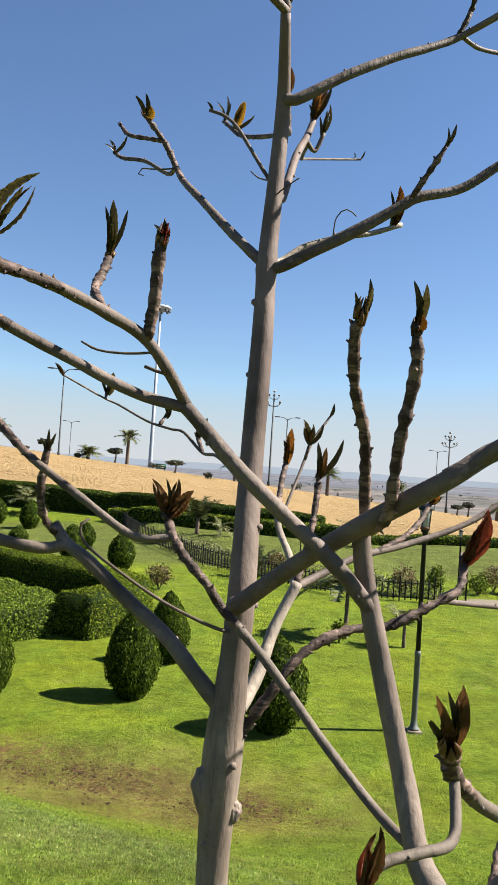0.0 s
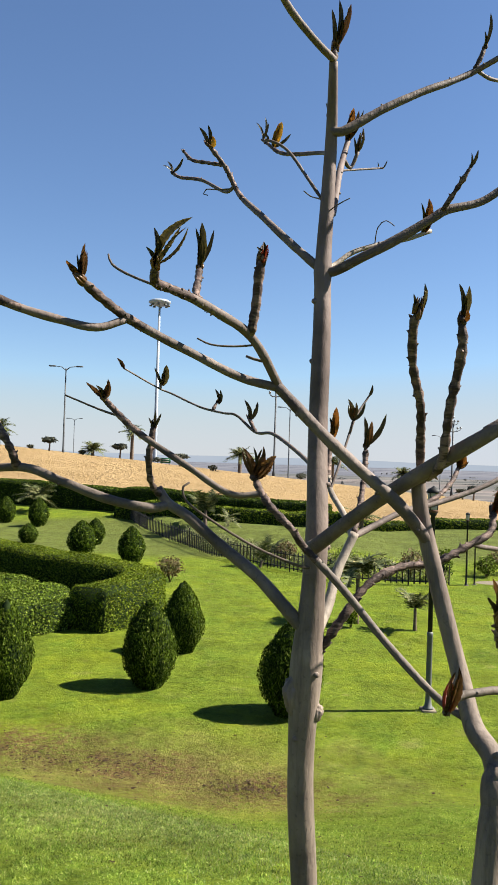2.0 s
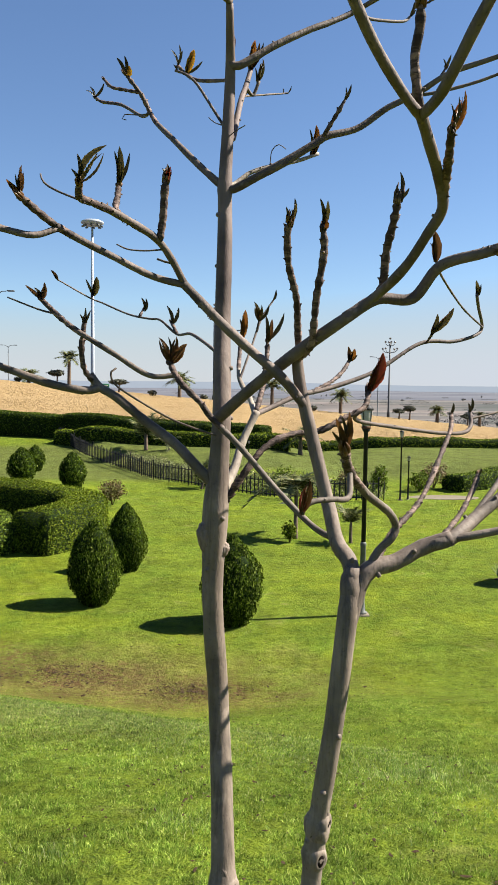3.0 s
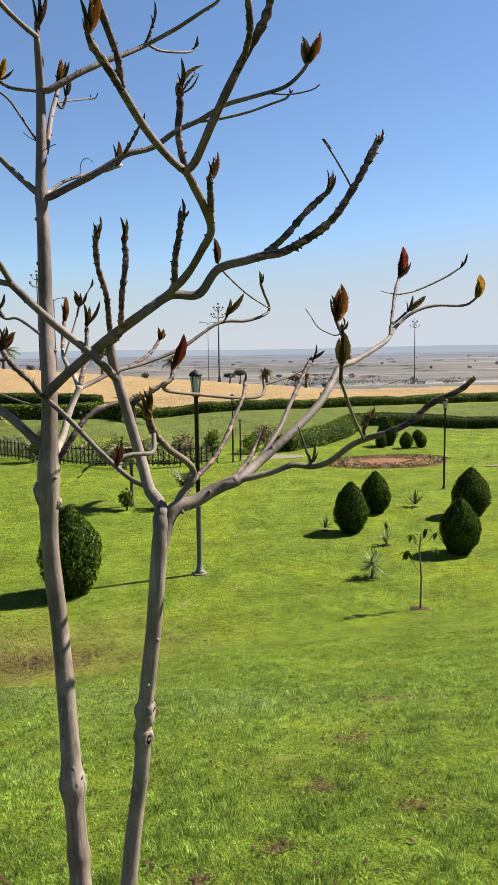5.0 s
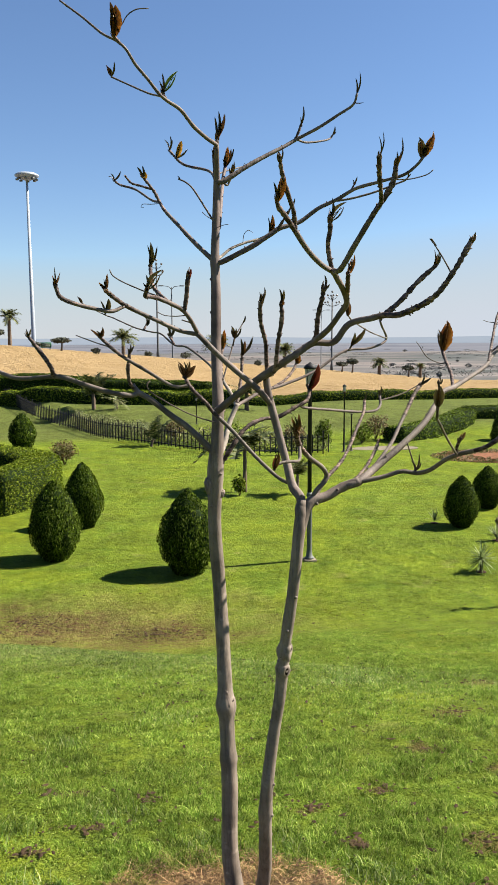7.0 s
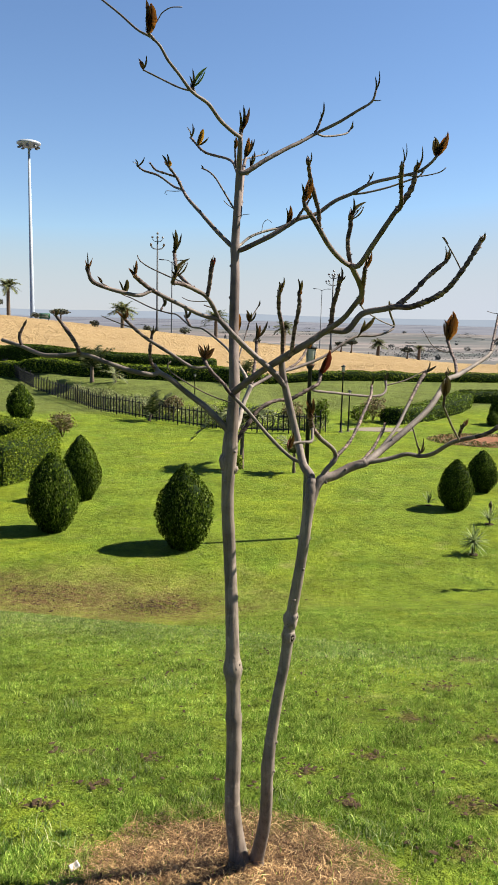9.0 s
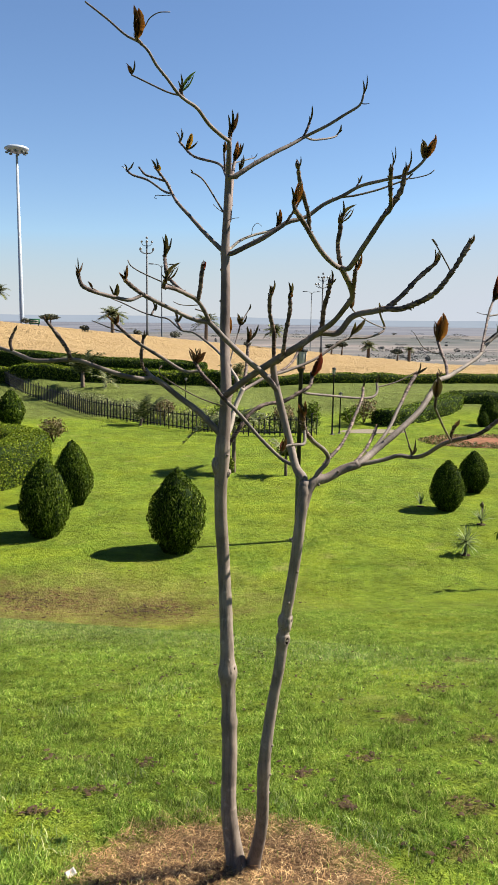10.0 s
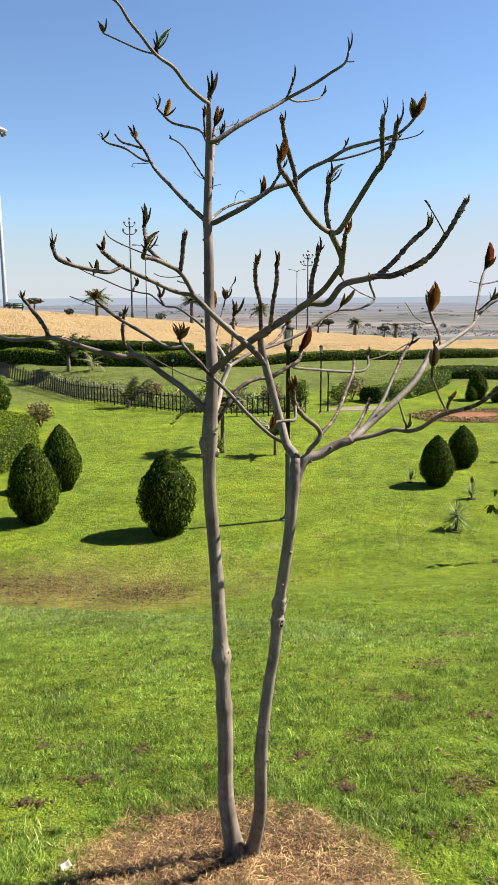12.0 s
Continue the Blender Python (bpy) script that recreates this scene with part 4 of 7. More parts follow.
leaf("left_up_1", "dark", (-0.319, 0.496, 2.062), (-0.336, 0.486, 2.072), 0.0051, 0.15)
branch("left_up_2", [(-0.209, 0.289, 2.001), (-0.241, 0.314, 2.014), (-0.266, 0.330, 2.024), (-0.282, 0.344, 2.044)], 0.0042, 0.0038, "k", 1)
branch("left_up_t", [(-0.188, 0.291, 1.964), (-0.216, 0.294, 1.962), (-0.237, 0.294, 1.962), (-0.242, 0.294, 1.954), (-0.234, 0.294, 1.952)], 0.0012, 0.0009, "t", 0)
branch("thin", [(-0.049, 0.138, 1.887), (-0.077, 0.170, 1.940), (-0.103, 0.197, 1.987), (-0.122, 0.211, 2.007), (-0.141, 0.221, 2.017)], 0.0028, 0.0025, "b", 0)
leaf("thin", "dark", (-0.137, 0.220, 2.016), (-0.144, 0.210, 2.023), 0.0040, 0.15)
branch("thin_t", [(-0.057, 0.147, 1.901), (-0.071, 0.182, 1.917), (-0.081, 0.191, 1.928)], 0.0012, 0.0009, "t", 0)
branch("thin_u", [(-0.050, 0.137, 1.878), (-0.041, 0.120, 1.881), (-0.032, 0.101, 1.882), (-0.023, 0.080, 1.881)], 0.001, 0.0008, "t", 0)
branch("lmain", [(0.063, -0.076, 1.430), (0.024, -0.095, 1.473), (-0.025, -0.094, 1.515), (-0.066, -0.095, 1.552), (-0.121, -0.085, 1.608)], 0.0085, 0.0072, "b", 0)
branch("lmain_1", [(-0.117, -0.085, 1.606), (-0.136, -0.112, 1.638), (-0.154, -0.129, 1.659), (-0.177, -0.158, 1.670), (-0.208, -0.196, 1.681), (-0.230, -0.231, 1.684), (-0.239, -0.255, 1.684), (-0.236, -0.276, 1.695)], 0.006, 0.0054, "b", 1)
leaf("lmain_1", "dark", (-0.236, -0.274, 1.693), (-0.237, -0.284, 1.726), 0.0069, 0.15)
leaf("lmain_1", "olive", (-0.236, -0.276, 1.695), (-0.203, -0.286, 1.736), 0.0088, -0.25)
leaf("lmain_1", "dark", (-0.236, -0.274, 1.693), (-0.244, -0.284, 1.709), 0.0049, 0.15)
branch("stick", [(-0.150, -0.128, 1.656), (-0.145, -0.136, 1.689), (-0.143, -0.144, 1.717), (-0.140, -0.150, 1.737)], 0.0066, 0.0068, "k", 1)
leaf("stick", "red", (-0.140, -0.148, 1.730), (-0.134, -0.159, 1.748), 0.0080, 0.15)
leaf("stick", "dark", (-0.140, -0.150, 1.735), (-0.146, -0.161, 1.745), 0.0050, 0.15)
leaf("stick", "dark", (-0.140, -0.150, 1.735), (-0.138, -0.161, 1.750), 0.0050, 0.15)
branch("bud_b", [(-0.177, -0.158, 1.669), (-0.197, -0.099, 1.689), (-0.219, -0.031, 1.718), (-0.222, 0.019, 1.749), (-0.223, 0.048, 1.773)], 0.005, 0.0058, "k", 1)
leaf("bud_b", "olive", (-0.223, 0.045, 1.770), (-0.221, 0.037, 1.829), 0.0113, 0.15)
leaf("bud_b", "dark", (-0.223, 0.048, 1.773), (-0.205, 0.038, 1.820), 0.0062, 0.15)
leaf("bud_b", "dark", (-0.223, 0.045, 1.770), (-0.229, 0.037, 1.822), 0.0062, 0.15)
branch("lmain_t", [(-0.198, -0.181, 1.677), (-0.207, -0.167, 1.686), (-0.249, -0.138, 1.704), (-0.291, -0.111, 1.724), (-0.312, -0.095, 1.739), (-0.318, -0.086, 1.752)], 0.0018, 0.0014, "t", 0)
branch("lmain_u", [(-0.144, -0.119, 1.647), (-0.170, -0.117, 1.645), (-0.194, -0.113, 1.647), (-0.210, -0.110, 1.654)], 0.0013, 0.001, "t", 0)
branch("lmain_v", [(-0.131, -0.104, 1.630), (-0.146, -0.099, 1.634), (-0.155, -0.099, 1.637)], 0.0018, 0.0016, "t", 0)
branch("lmain_2", [(-0.116, -0.085, 1.603), (-0.162, -0.100, 1.613), (-0.214, -0.115, 1.636), (-0.254, -0.128, 1.654), (-0.287, -0.143, 1.671), (-0.310, -0.168, 1.687), (-0.324, -0.188, 1.699)], 0.0056, 0.0055, "b", 1)
leaf("lmain_2", "brown", (-0.324, -0.188, 1.699), (-0.319, -0.198, 1.734), 0.0081, 0.15)
leaf("lmain_2", "orange", (-0.324, -0.188, 1.699), (-0.338, -0.198, 1.716), 0.0071, 0.15)
leaf("lmain_2", "dark", (-0.324, -0.188, 1.699), (-0.327, -0.198, 1.723), 0.0041, 0.15)
branch("lmain_2a", [(-0.286, -0.142, 1.667), (-0.314, -0.158, 1.655), (-0.353, -0.170, 1.661), (-0.393, -0.182, 1.671), (-0.422, -0.191, 1.685), (-0.430, -0.196, 1.709)], 0.0048, 0.0055, "b", 1)
leaf("lmain_2a", "dark", (-0.430, -0.196, 1.709), (-0.430, -0.206, 1.747), 0.0040, 0.15)
leaf("lmain_2a", "brown", (-0.430, -0.196, 1.709), (-0.418, -0.206, 1.736), 0.0040, 0.15)
leaf("lmain_2a", "orange", (-0.430, -0.196, 1.709), (-0.435, -0.206, 1.730), 0.0040, 0.15)
branch("behind", [(-0.057, 0.076, 1.503), (-0.054, 0.098, 1.500), (-0.063, 0.275, 1.523), (-0.110, 0.448, 1.565), (-0.145, 0.566, 1.572), (-0.185, 0.627, 1.607), (-0.216, 0.675, 1.614), (-0.269, 0.740, 1.629), (-0.343, 0.817, 1.663), (-0.376, 0.820, 1.676), (-0.442, 0.742, 1.710)], 0.0046, 0.002, "b", 0)
leaf("behind", "brown", (-0.442, 0.742, 1.709), (-0.457, 0.732, 1.732), 0.0082, 0.15)
branch("behind_1", [(-0.370, 0.820, 1.674), (-0.371, 0.827, 1.688)], 0.003, 0.0034, "k", 0)
leaf("behind_1", "olive", (-0.367, 0.827, 1.682), (-0.357, 0.817, 1.729), 0.0184, 0.15)
leaf("behind_1", "dark", (-0.369, 0.827, 1.684), (-0.385, 0.817, 1.723), 0.0082, 0.15)
branch("behind_2", [(-0.240, 0.704, 1.621), (-0.230, 0.718, 1.643)], 0.0045, 0.0045, "k", 0)
leaf("behind_2", "dark", (-0.228, 0.718, 1.635), (-0.236, 0.708, 1.667), 0.0092, 0.15)
leaf("behind_2", "dark", (-0.228, 0.718, 1.635), (-0.225, 0.708, 1.666), 0.0082, 0.15)
branch("behind_3", [(-0.145, 0.566, 1.572), (-0.160, 0.618, 1.605)], 0.005, 0.005, "k", 0)
leaf("behind_3", "dark", (-0.157, 0.605, 1.597), (-0.169, 0.595, 1.638), 0.0094, 0.15)
leaf("behind_3", "dark", (-0.157, 0.605, 1.597), (-0.142, 0.595, 1.635), 0.0094, 0.15)
branch("low", [(-0.063, 0.042, 1.300), (-0.070, 0.039, 1.299), (-0.100, 0.042, 1.331), (-0.136, 0.057, 1.366), (-0.183, 0.073, 1.400), (-0.232, 0.083, 1.439), (-0.259, 0.095, 1.454), (-0.276, 0.099, 1.475)], 0.0105, 0.0075, "b", 0)
branch("low_s", [(-0.271, 0.096, 1.465), (-0.282, 0.079, 1.483), (-0.285, 0.067, 1.516), (-0.279, 0.061, 1.563)], 0.006, 0.0052, "k", 1)
leaf("low_s", "dark", (-0.279, 0.062, 1.557), (-0.276, 0.052, 1.581), 0.0051, 0.15)
leaf("low_s", "dark", (-0.279, 0.062, 1.557), (-0.268, 0.052, 1.577), 0.0051, 0.15)
leaf("low_s", "dark", (-0.279, 0.062, 1.557), (-0.285, 0.052, 1.571), 0.0040, 0.15)
branch("low_l", [(-0.259, 0.095, 1.453), (-0.285, 0.082, 1.449), (-0.339, 0.069, 1.460), (-0.405, 0.076, 1.482), (-0.464, 0.100, 1.498), (-0.566, 0.137, 1.493), (-0.635, 0.180, 1.514), (-0.693, 0.219, 1.529)], 0.0075, 0.006, "b", 0)
branch("low_t", [(-0.474, 0.103, 1.497), (-0.479, 0.090, 1.522), (-0.500, 0.093, 1.556), (-0.522, 0.097, 1.586), (-0.534, 0.099, 1.602)], 0.0075, 0.006, "k", 1)
leaf("low_t", "dark", (-0.532, 0.098, 1.600), (-0.536, 0.088, 1.620), 0.0052, 0.15)
leaf("low_t", "olive", (-0.532, 0.098, 1.600), (-0.523, 0.088, 1.620), 0.0052, 0.15)
branch("low_v", [(-0.635, 0.180, 1.514), (-0.641, 0.180, 1.542), (-0.627, 0.180, 1.574)], 0.006, 0.005, "k", 1)
leaf("low_v", "dark", (-0.628, 0.180, 1.569), (-0.619, 0.170, 1.588), 0.0062, 0.15)
branch("cross", [(0.104, -0.127, 1.242), (0.076, -0.073, 1.253), (0.026, -0.034, 1.301), (-0.029, -0.012, 1.364), (-0.076, -0.001, 1.411), (-0.092, -0.001, 1.433), (-0.118, 0.012, 1.458), (-0.133, 0.028, 1.478), (-0.142, 0.044, 1.497)], 0.0052, 0.0058, "b", 1)
leaf("cross", "brown", (-0.142, 0.043, 1.495), (-0.159, 0.033, 1.535), 0.0081, 0.15)
leaf("cross", "brown", (-0.142, 0.043, 1.495), (-0.131, 0.033, 1.537), 0.0081, 0.15)
leaf("cross", "brown", (-0.141, 0.043, 1.494), (-0.114, 0.033, 1.525), 0.0172, 0.15)
leaf("cross", "dark", (-0.142, 0.044, 1.497), (-0.144, 0.034, 1.536), 0.0051, 0.15)
branch("cross_1", [(-0.133, 0.028, 1.475), (-0.174, 0.024, 1.475), (-0.231, 0.035, 1.509), (-0.288, 0.060, 1.543), (-0.317, 0.073, 1.564), (-0.337, 0.082, 1.582), (-0.353, 0.088, 1.597)], 0.0048, 0.005, "b", 1)
leaf("cross_1", "brown", (-0.353, 0.088, 1.597), (-0.376, 0.078, 1.618), 0.0069, 0.15)
leaf("cross_1", "dark", (-0.352, 0.087, 1.595), (-0.362, 0.078, 1.614), 0.0069, 0.15)
leaf("cross_1", "brown", (-0.352, 0.087, 1.595), (-0.346, 0.078, 1.623), 0.0079, 0.15)
branch("cross_t", [(-0.326, 0.077, 1.572), (-0.364, 0.119, 1.583), (-0.417, 0.130, 1.603)], 0.002, 0.0014, "t", 0)
branch("cross_u", [(-0.059, 0.044, 1.383), (-0.076, 0.027, 1.383), (-0.136, 0.040, 1.404), (-0.197, 0.053, 1.437), (-0.232, 0.062, 1.461), (-0.237, 0.065, 1.480), (-0.229, 0.067, 1.486)], 0.002, 0.0016, "t", 0)
branch("back", [(-0.064, 0.042, 1.279), (-0.059, 0.074, 1.274), (-0.033, 0.127, 1.313), (-0.016, 0.164, 1.360), (0.010, 0.186, 1.413)], 0.0095, 0.0075, "b", 0)
branch("back_1", [(0.007, 0.183, 1.407), (0.003, 0.273, 1.435), (-0.013, 0.355, 1.474), (-0.010, 0.414, 1.525), (-0.002, 0.453, 1.566)], 0.006, 0.005, "b", 1)
leaf("back_1", "orange", (-0.002, 0.449, 1.560), (0.003, 0.441, 1.618), 0.0164, 0.15)
leaf("back_1", "dark", (-0.003, 0.449, 1.560), (-0.009, 0.441, 1.599), 0.0082, 0.15)
branch("back_2", [(0.009, 0.186, 1.413), (0.024, 0.235, 1.456), (0.033, 0.266, 1.503), (0.037, 0.284, 1.546)], 0.006, 0.0058, "k", 1)
leaf("back_2", "dark", (0.036, 0.282, 1.541), (0.032, 0.273, 1.593), 0.0090, 0.15)
leaf("back_2", "dark", (0.037, 0.284, 1.546), (0.067, 0.274, 1.599), 0.0090, 0.15)
leaf("back_2", "brown", (0.036, 0.282, 1.541), (0.044, 0.273, 1.586), 0.0110, 0.15)
branch("back_3", [(-0.013, 0.348, 1.470), (0.012, 0.386, 1.536), (0.034, 0.421, 1.596), (0.062, 0.448, 1.640)], 0.0028, 0.0022, "b", 0)
leaf("back_3", "dark", (0.062, 0.448, 1.640), (0.067, 0.438, 1.661), 0.0061, 0.15)
branch("back_4", [(0.024, 0.405, 1.568), (0.029, 0.398, 1.595)], 0.003, 0.0035, "k", 0)
leaf("back_4", "olive", (0.028, 0.398, 1.592), (0.017, 0.388, 1.630), 0.0081, 0.15)
leaf("back_4", "dark", (0.028, 0.398, 1.592), (0.048, 0.388, 1.625), 0.0081, 0.15)
leaf("back_4", "olive", (0.028, 0.398, 1.592), (0.032, 0.388, 1.624), 0.0061, 0.15)
branch("back_m", [(0.007, 0.183, 1.408), (0.043, 0.224, 1.421), (0.097, 0.271, 1.442), (0.167, 0.318, 1.457), (0.265, 0.360, 1.491), (0.367, 0.394, 1.551), (0.448, 0.424, 1.558), (0.502, 0.444, 1.573), (0.520, 0.454, 1.592), (0.472, 0.347, 1.623), (0.445, 0.285, 1.641)], 0.0058, 0.0035, "b", 0)
leaf("back_m", "olive", (0.449, 0.293, 1.638), (0.442, 0.283, 1.669), 0.0090, 0.15)
leaf("back_m", "dark", (0.449, 0.293, 1.638), (0.452, 0.283, 1.662), 0.0056, 0.15)
branch("back_m1", [(0.122, 0.288, 1.447), (0.169, 0.332, 1.468), (0.203, 0.385, 1.491), (0.223, 0.424, 1.513)], 0.0052, 0.005, "k", 1)
leaf("back_m1", "orange", (0.223, 0.424, 1.513), (0.233, 0.414, 1.539), 0.0125, 0.15)
leaf("back_m1", "brown", (0.223, 0.424, 1.513), (0.219, 0.414, 1.543), 0.0084, 0.15)
leaf("back_m1", "dark", (0.223, 0.424, 1.513), (0.239, 0.414, 1.526), 0.0063, 0.15)
branch("back_m2", [(0.381, 0.399, 1.552), (0.383, 0.349, 1.575)], 0.003, 0.0035, "k", 0)
leaf("back_m2", "olive", (0.377, 0.352, 1.566), (0.386, 0.341, 1.608), 0.0104, 0.15)
leaf("back_m2", "olive", (0.382, 0.350, 1.572), (0.419, 0.340, 1.621), 0.0127, 0.15)
branch("bud_s", [(0.515, 0.446, 1.594), (0.501, 0.408, 1.591), (0.395, 0.219, 1.609), (0.289, 0.009, 1.634), (0.251, -0.076, 1.647)], 0.0022, 0.002, "b", 0)
leaf("bud_s", "brown", (0.251, -0.075, 1.646), (0.244, -0.085, 1.690), 0.0140, 0.15)
leaf("bud_s", "dark", (0.251, -0.076, 1.647), (0.238, -0.086, 1.671), 0.0050, 0.15)
branch("lichen", [(-0.062, 0.041, 1.254), (-0.020, 0.043, 1.317), (0.015, 0.060, 1.359), (0.062, 0.086, 1.379), (0.111, 0.103, 1.384), (0.163, 0.120, 1.408), (0.197, 0.135, 1.426), (0.209, 0.163, 1.458)], 0.0075, 0.0065, "k", 1)
leaf("lichen", "red", (0.208, 0.158, 1.453), (0.230, 0.148, 1.521), 0.0204, 0.15)
leaf("lichen", "brown", (0.208, 0.158, 1.453), (0.214, 0.148, 1.494), 0.0086, 0.15)
branch("lichen_1", [(0.197, 0.135, 1.426), (0.200, 0.223, 1.398), (0.304, 0.317, 1.379), (0.407, 0.378, 1.365), (0.472, 0.417, 1.363), (0.502, 0.451, 1.377), (0.513, 0.491, 1.407)], 0.0042, 0.0048, "b", 0)
leaf("lichen_1", "dark", (0.513, 0.491, 1.407), (0.513, 0.481, 1.437), 0.0085, 0.15)
leaf("lichen_1", "dark", (0.512, 0.486, 1.402), (0.505, 0.478, 1.426), 0.0074, 0.15)
branch("lichen_2", [(0.507, 0.470, 1.391), (0.589, 0.503, 1.408), (0.663, 0.527, 1.439)], 0.0026, 0.002, "t", 0)
branch("arm_r", [(0.110, -0.177, 1.128), (0.138, -0.162, 1.201), (0.184, -0.153, 1.217), (0.225, -0.145, 1.236), (0.264, -0.150, 1.250)], 0.0135, 0.0115, "b", 0)
branch("right_a", [(0.225, -0.145, 1.237), (0.261, -0.150, 1.248), (0.319, -0.102, 1.274), (0.395, -0.064, 1.320), (0.470, -0.018, 1.369), (0.520, 0.031, 1.410), (0.563, 0.083, 1.445), (0.610, 0.123, 1.455), (0.712, 0.238, 1.479), (0.799, 0.333, 1.505), (0.871, 0.423, 1.543), (0.933, 0.442, 1.581), (1.006, 0.452, 1.599), (1.100, 0.460, 1.600), (1.140, 0.454, 1.625)], 0.011, 0.0038, "b", 0)
leaf("right_a", "yellow", (1.136, 0.455, 1.622), (1.138, 0.445, 1.685), 0.0262, 0.15)
leaf("right_a", "brown", (1.140, 0.454, 1.625), (1.151, 0.444, 1.671), 0.0103, 0.15)
branch("right_b", [(0.261, -0.150, 1.248), (0.324, -0.157, 1.261), (0.364, -0.166, 1.274), (0.400, -0.173, 1.270), (0.417, -0.213, 1.284), (0.434, -0.261, 1.315), (0.447, -0.297, 1.332), (0.495, -0.343, 1.356), (0.534, -0.371, 1.396), (0.572, -0.391, 1.417), (0.587, -0.402, 1.433)], 0.0065, 0.005, "b", 1)
leaf("right_b", "dark", (0.586, -0.400, 1.431), (0.584, -0.410, 1.441), 0.0051, 0.15)
branch("right_b1", [(0.397, -0.172, 1.270), (0.399, -0.164, 1.281)], 0.004, 0.004, "k", 0)
leaf("right_b1", "dark", (0.399, -0.168, 1.276), (0.384, -0.176, 1.302), 0.0050, 0.15)
leaf("right_b1", "dark", (0.399, -0.168, 1.276), (0.402, -0.180, 1.318), 0.0050, 0.15)
leaf("right_b1", "dark", (0.399, -0.168, 1.276), (0.408, -0.180, 1.297), 0.0050, 0.15)
branch("right_b1t", [(0.399, -0.164, 1.281), (0.388, -0.163, 1.312), (0.376, -0.165, 1.345)], 0.002, 0.0015, "t", 0)
branch("right_b2", [(0.446, -0.294, 1.331), (0.436, -0.321, 1.353), (0.433, -0.344, 1.373)], 0.004, 0.0045, "k", 1)
leaf("right_b2", "brown", (0.434, -0.341, 1.370), (0.440, -0.351, 1.393), 0.0069, 0.15)
leaf("right_b2", "dark", (0.435, -0.326, 1.358), (0.429, -0.336, 1.377), 0.0049, 0.15)
branch("right_b3", [(0.447, -0.297, 1.332), (0.381, -0.404, 1.380), (0.316, -0.517, 1.430), (0.297, -0.551, 1.443)], 0.0028, 0.0025, "b", 0)
branch("right_b4", [(0.297, -0.551, 1.443), (0.292, -0.567, 1.475), (0.289, -0.580, 1.499), (0.284, -0.587, 1.514)], 0.0032, 0.0036, "k", 1)
leaf("right_b4", "olive", (0.292, -0.565, 1.465), (0.283, -0.585, 1.511), 0.0131, 0.15)
leaf("right_b4", "dark", (0.285, -0.586, 1.512), (0.280, -0.597, 1.526), 0.0040, 0.15)
leaf("right_b4", "dark", (0.285, -0.586, 1.510), (0.288, -0.596, 1.521), 0.0040, 0.15)
branch("right_c", [(0.246, -0.148, 1.244), (0.311, -0.047, 1.267), (0.352, 0.013, 1.298), (0.372, 0.045, 1.320)], 0.0055, 0.0055, "k", 1)
leaf("right_c", "dark", (0.370, 0.041, 1.317), (0.370, 0.031, 1.330), 0.0053, 0.15)
branch("right_d", [(0.266, -0.146, 1.250), (0.324, -0.082, 1.277), (0.382, -0.029, 1.323), (0.422, 0.022, 1.365), (0.463, 0.075, 1.407), (0.495, 0.116, 1.440), (0.520, 0.143, 1.461)], 0.005, 0.0055, "b", 1)
leaf("right_d", "dark", (0.516, 0.140, 1.459), (0.526, 0.131, 1.496), 0.0083, 0.15)
leaf("right_d", "dark", (0.520, 0.143, 1.461), (0.548, 0.133, 1.481), 0.0083, 0.15)
leaf("right_d", "dark", (0.520, 0.143, 1.461), (0.537, 0.133, 1.474), 0.0072, 0.15)
branch("tall", [(0.606, 0.120, 1.454), (0.627, 0.183, 1.486), (0.635, 0.242, 1.519), (0.645, 0.305, 1.557)], 0.0055, 0.0062, "k", 1)
leaf("tall", "orange", (0.644, 0.298, 1.552), (0.652, 0.289, 1.642), 0.0275, 0.15)
leaf("tall", "brown", (0.644, 0.298, 1.552), (0.625, 0.289, 1.616), 0.0112, 0.15)
branch("tall_t", [(0.635, 0.248, 1.522), (0.624, 0.257, 1.516), (0.582, 0.257, 1.534), (0.558, 0.257, 1.566), (0.547, 0.257, 1.580)], 0.0016, 0.001, "t", 0)
branch("far", [(0.819, 0.357, 1.515), (0.887, 0.478, 1.591), (0.935, 0.561, 1.644), (0.990, 0.643, 1.698)], 0.0055, 0.005, "k", 1)
leaf("far", "red", (0.991, 0.643, 1.698), (0.996, 0.633, 1.781), 0.0283, 0.15)
leaf("far", "brown", (0.983, 0.633, 1.691), (1.018, 0.625, 1.736), 0.0111, 0.15)
leaf("far", "dark", (0.983, 0.633, 1.691), (0.984, 0.625, 1.739), 0.0111, 0.15)
branch("far_1", [(0.926, 0.546, 1.634), (1.012, 0.581, 1.649), (1.108, 0.589, 1.687), (1.163, 0.594, 1.717)], 0.0032, 0.003, "b", 0)
leaf("far_1", "dark", (1.163, 0.594, 1.716), (1.182, 0.584, 1.762), 0.0089, 0.15)
leaf("far_1", "dark", (1.163, 0.594, 1.716), (1.165, 0.584, 1.739), 0.0069, 0.15)
branch("far_t", [(0.949, 0.556, 1.638), (0.920, 0.574, 1.641), (0.897, 0.574, 1.647)], 0.0014, 0.001, "t", 0)
branch("far_2", [(0.843, 0.401, 1.542), (0.905, 0.422, 1.583)], 0.004, 0.0042, "k", 0)
leaf("far_2", "dark", (0.905, 0.422, 1.583), (0.913, 0.412, 1.624), 0.0087, 0.15)
leaf("far_2", "olive", (0.905, 0.422, 1.583), (0.952, 0.412, 1.622), 0.0173, 0.15)
leaf("far_2", "dark", (0.898, 0.420, 1.577), (0.891, 0.411, 1.609), 0.0067, 0.15)
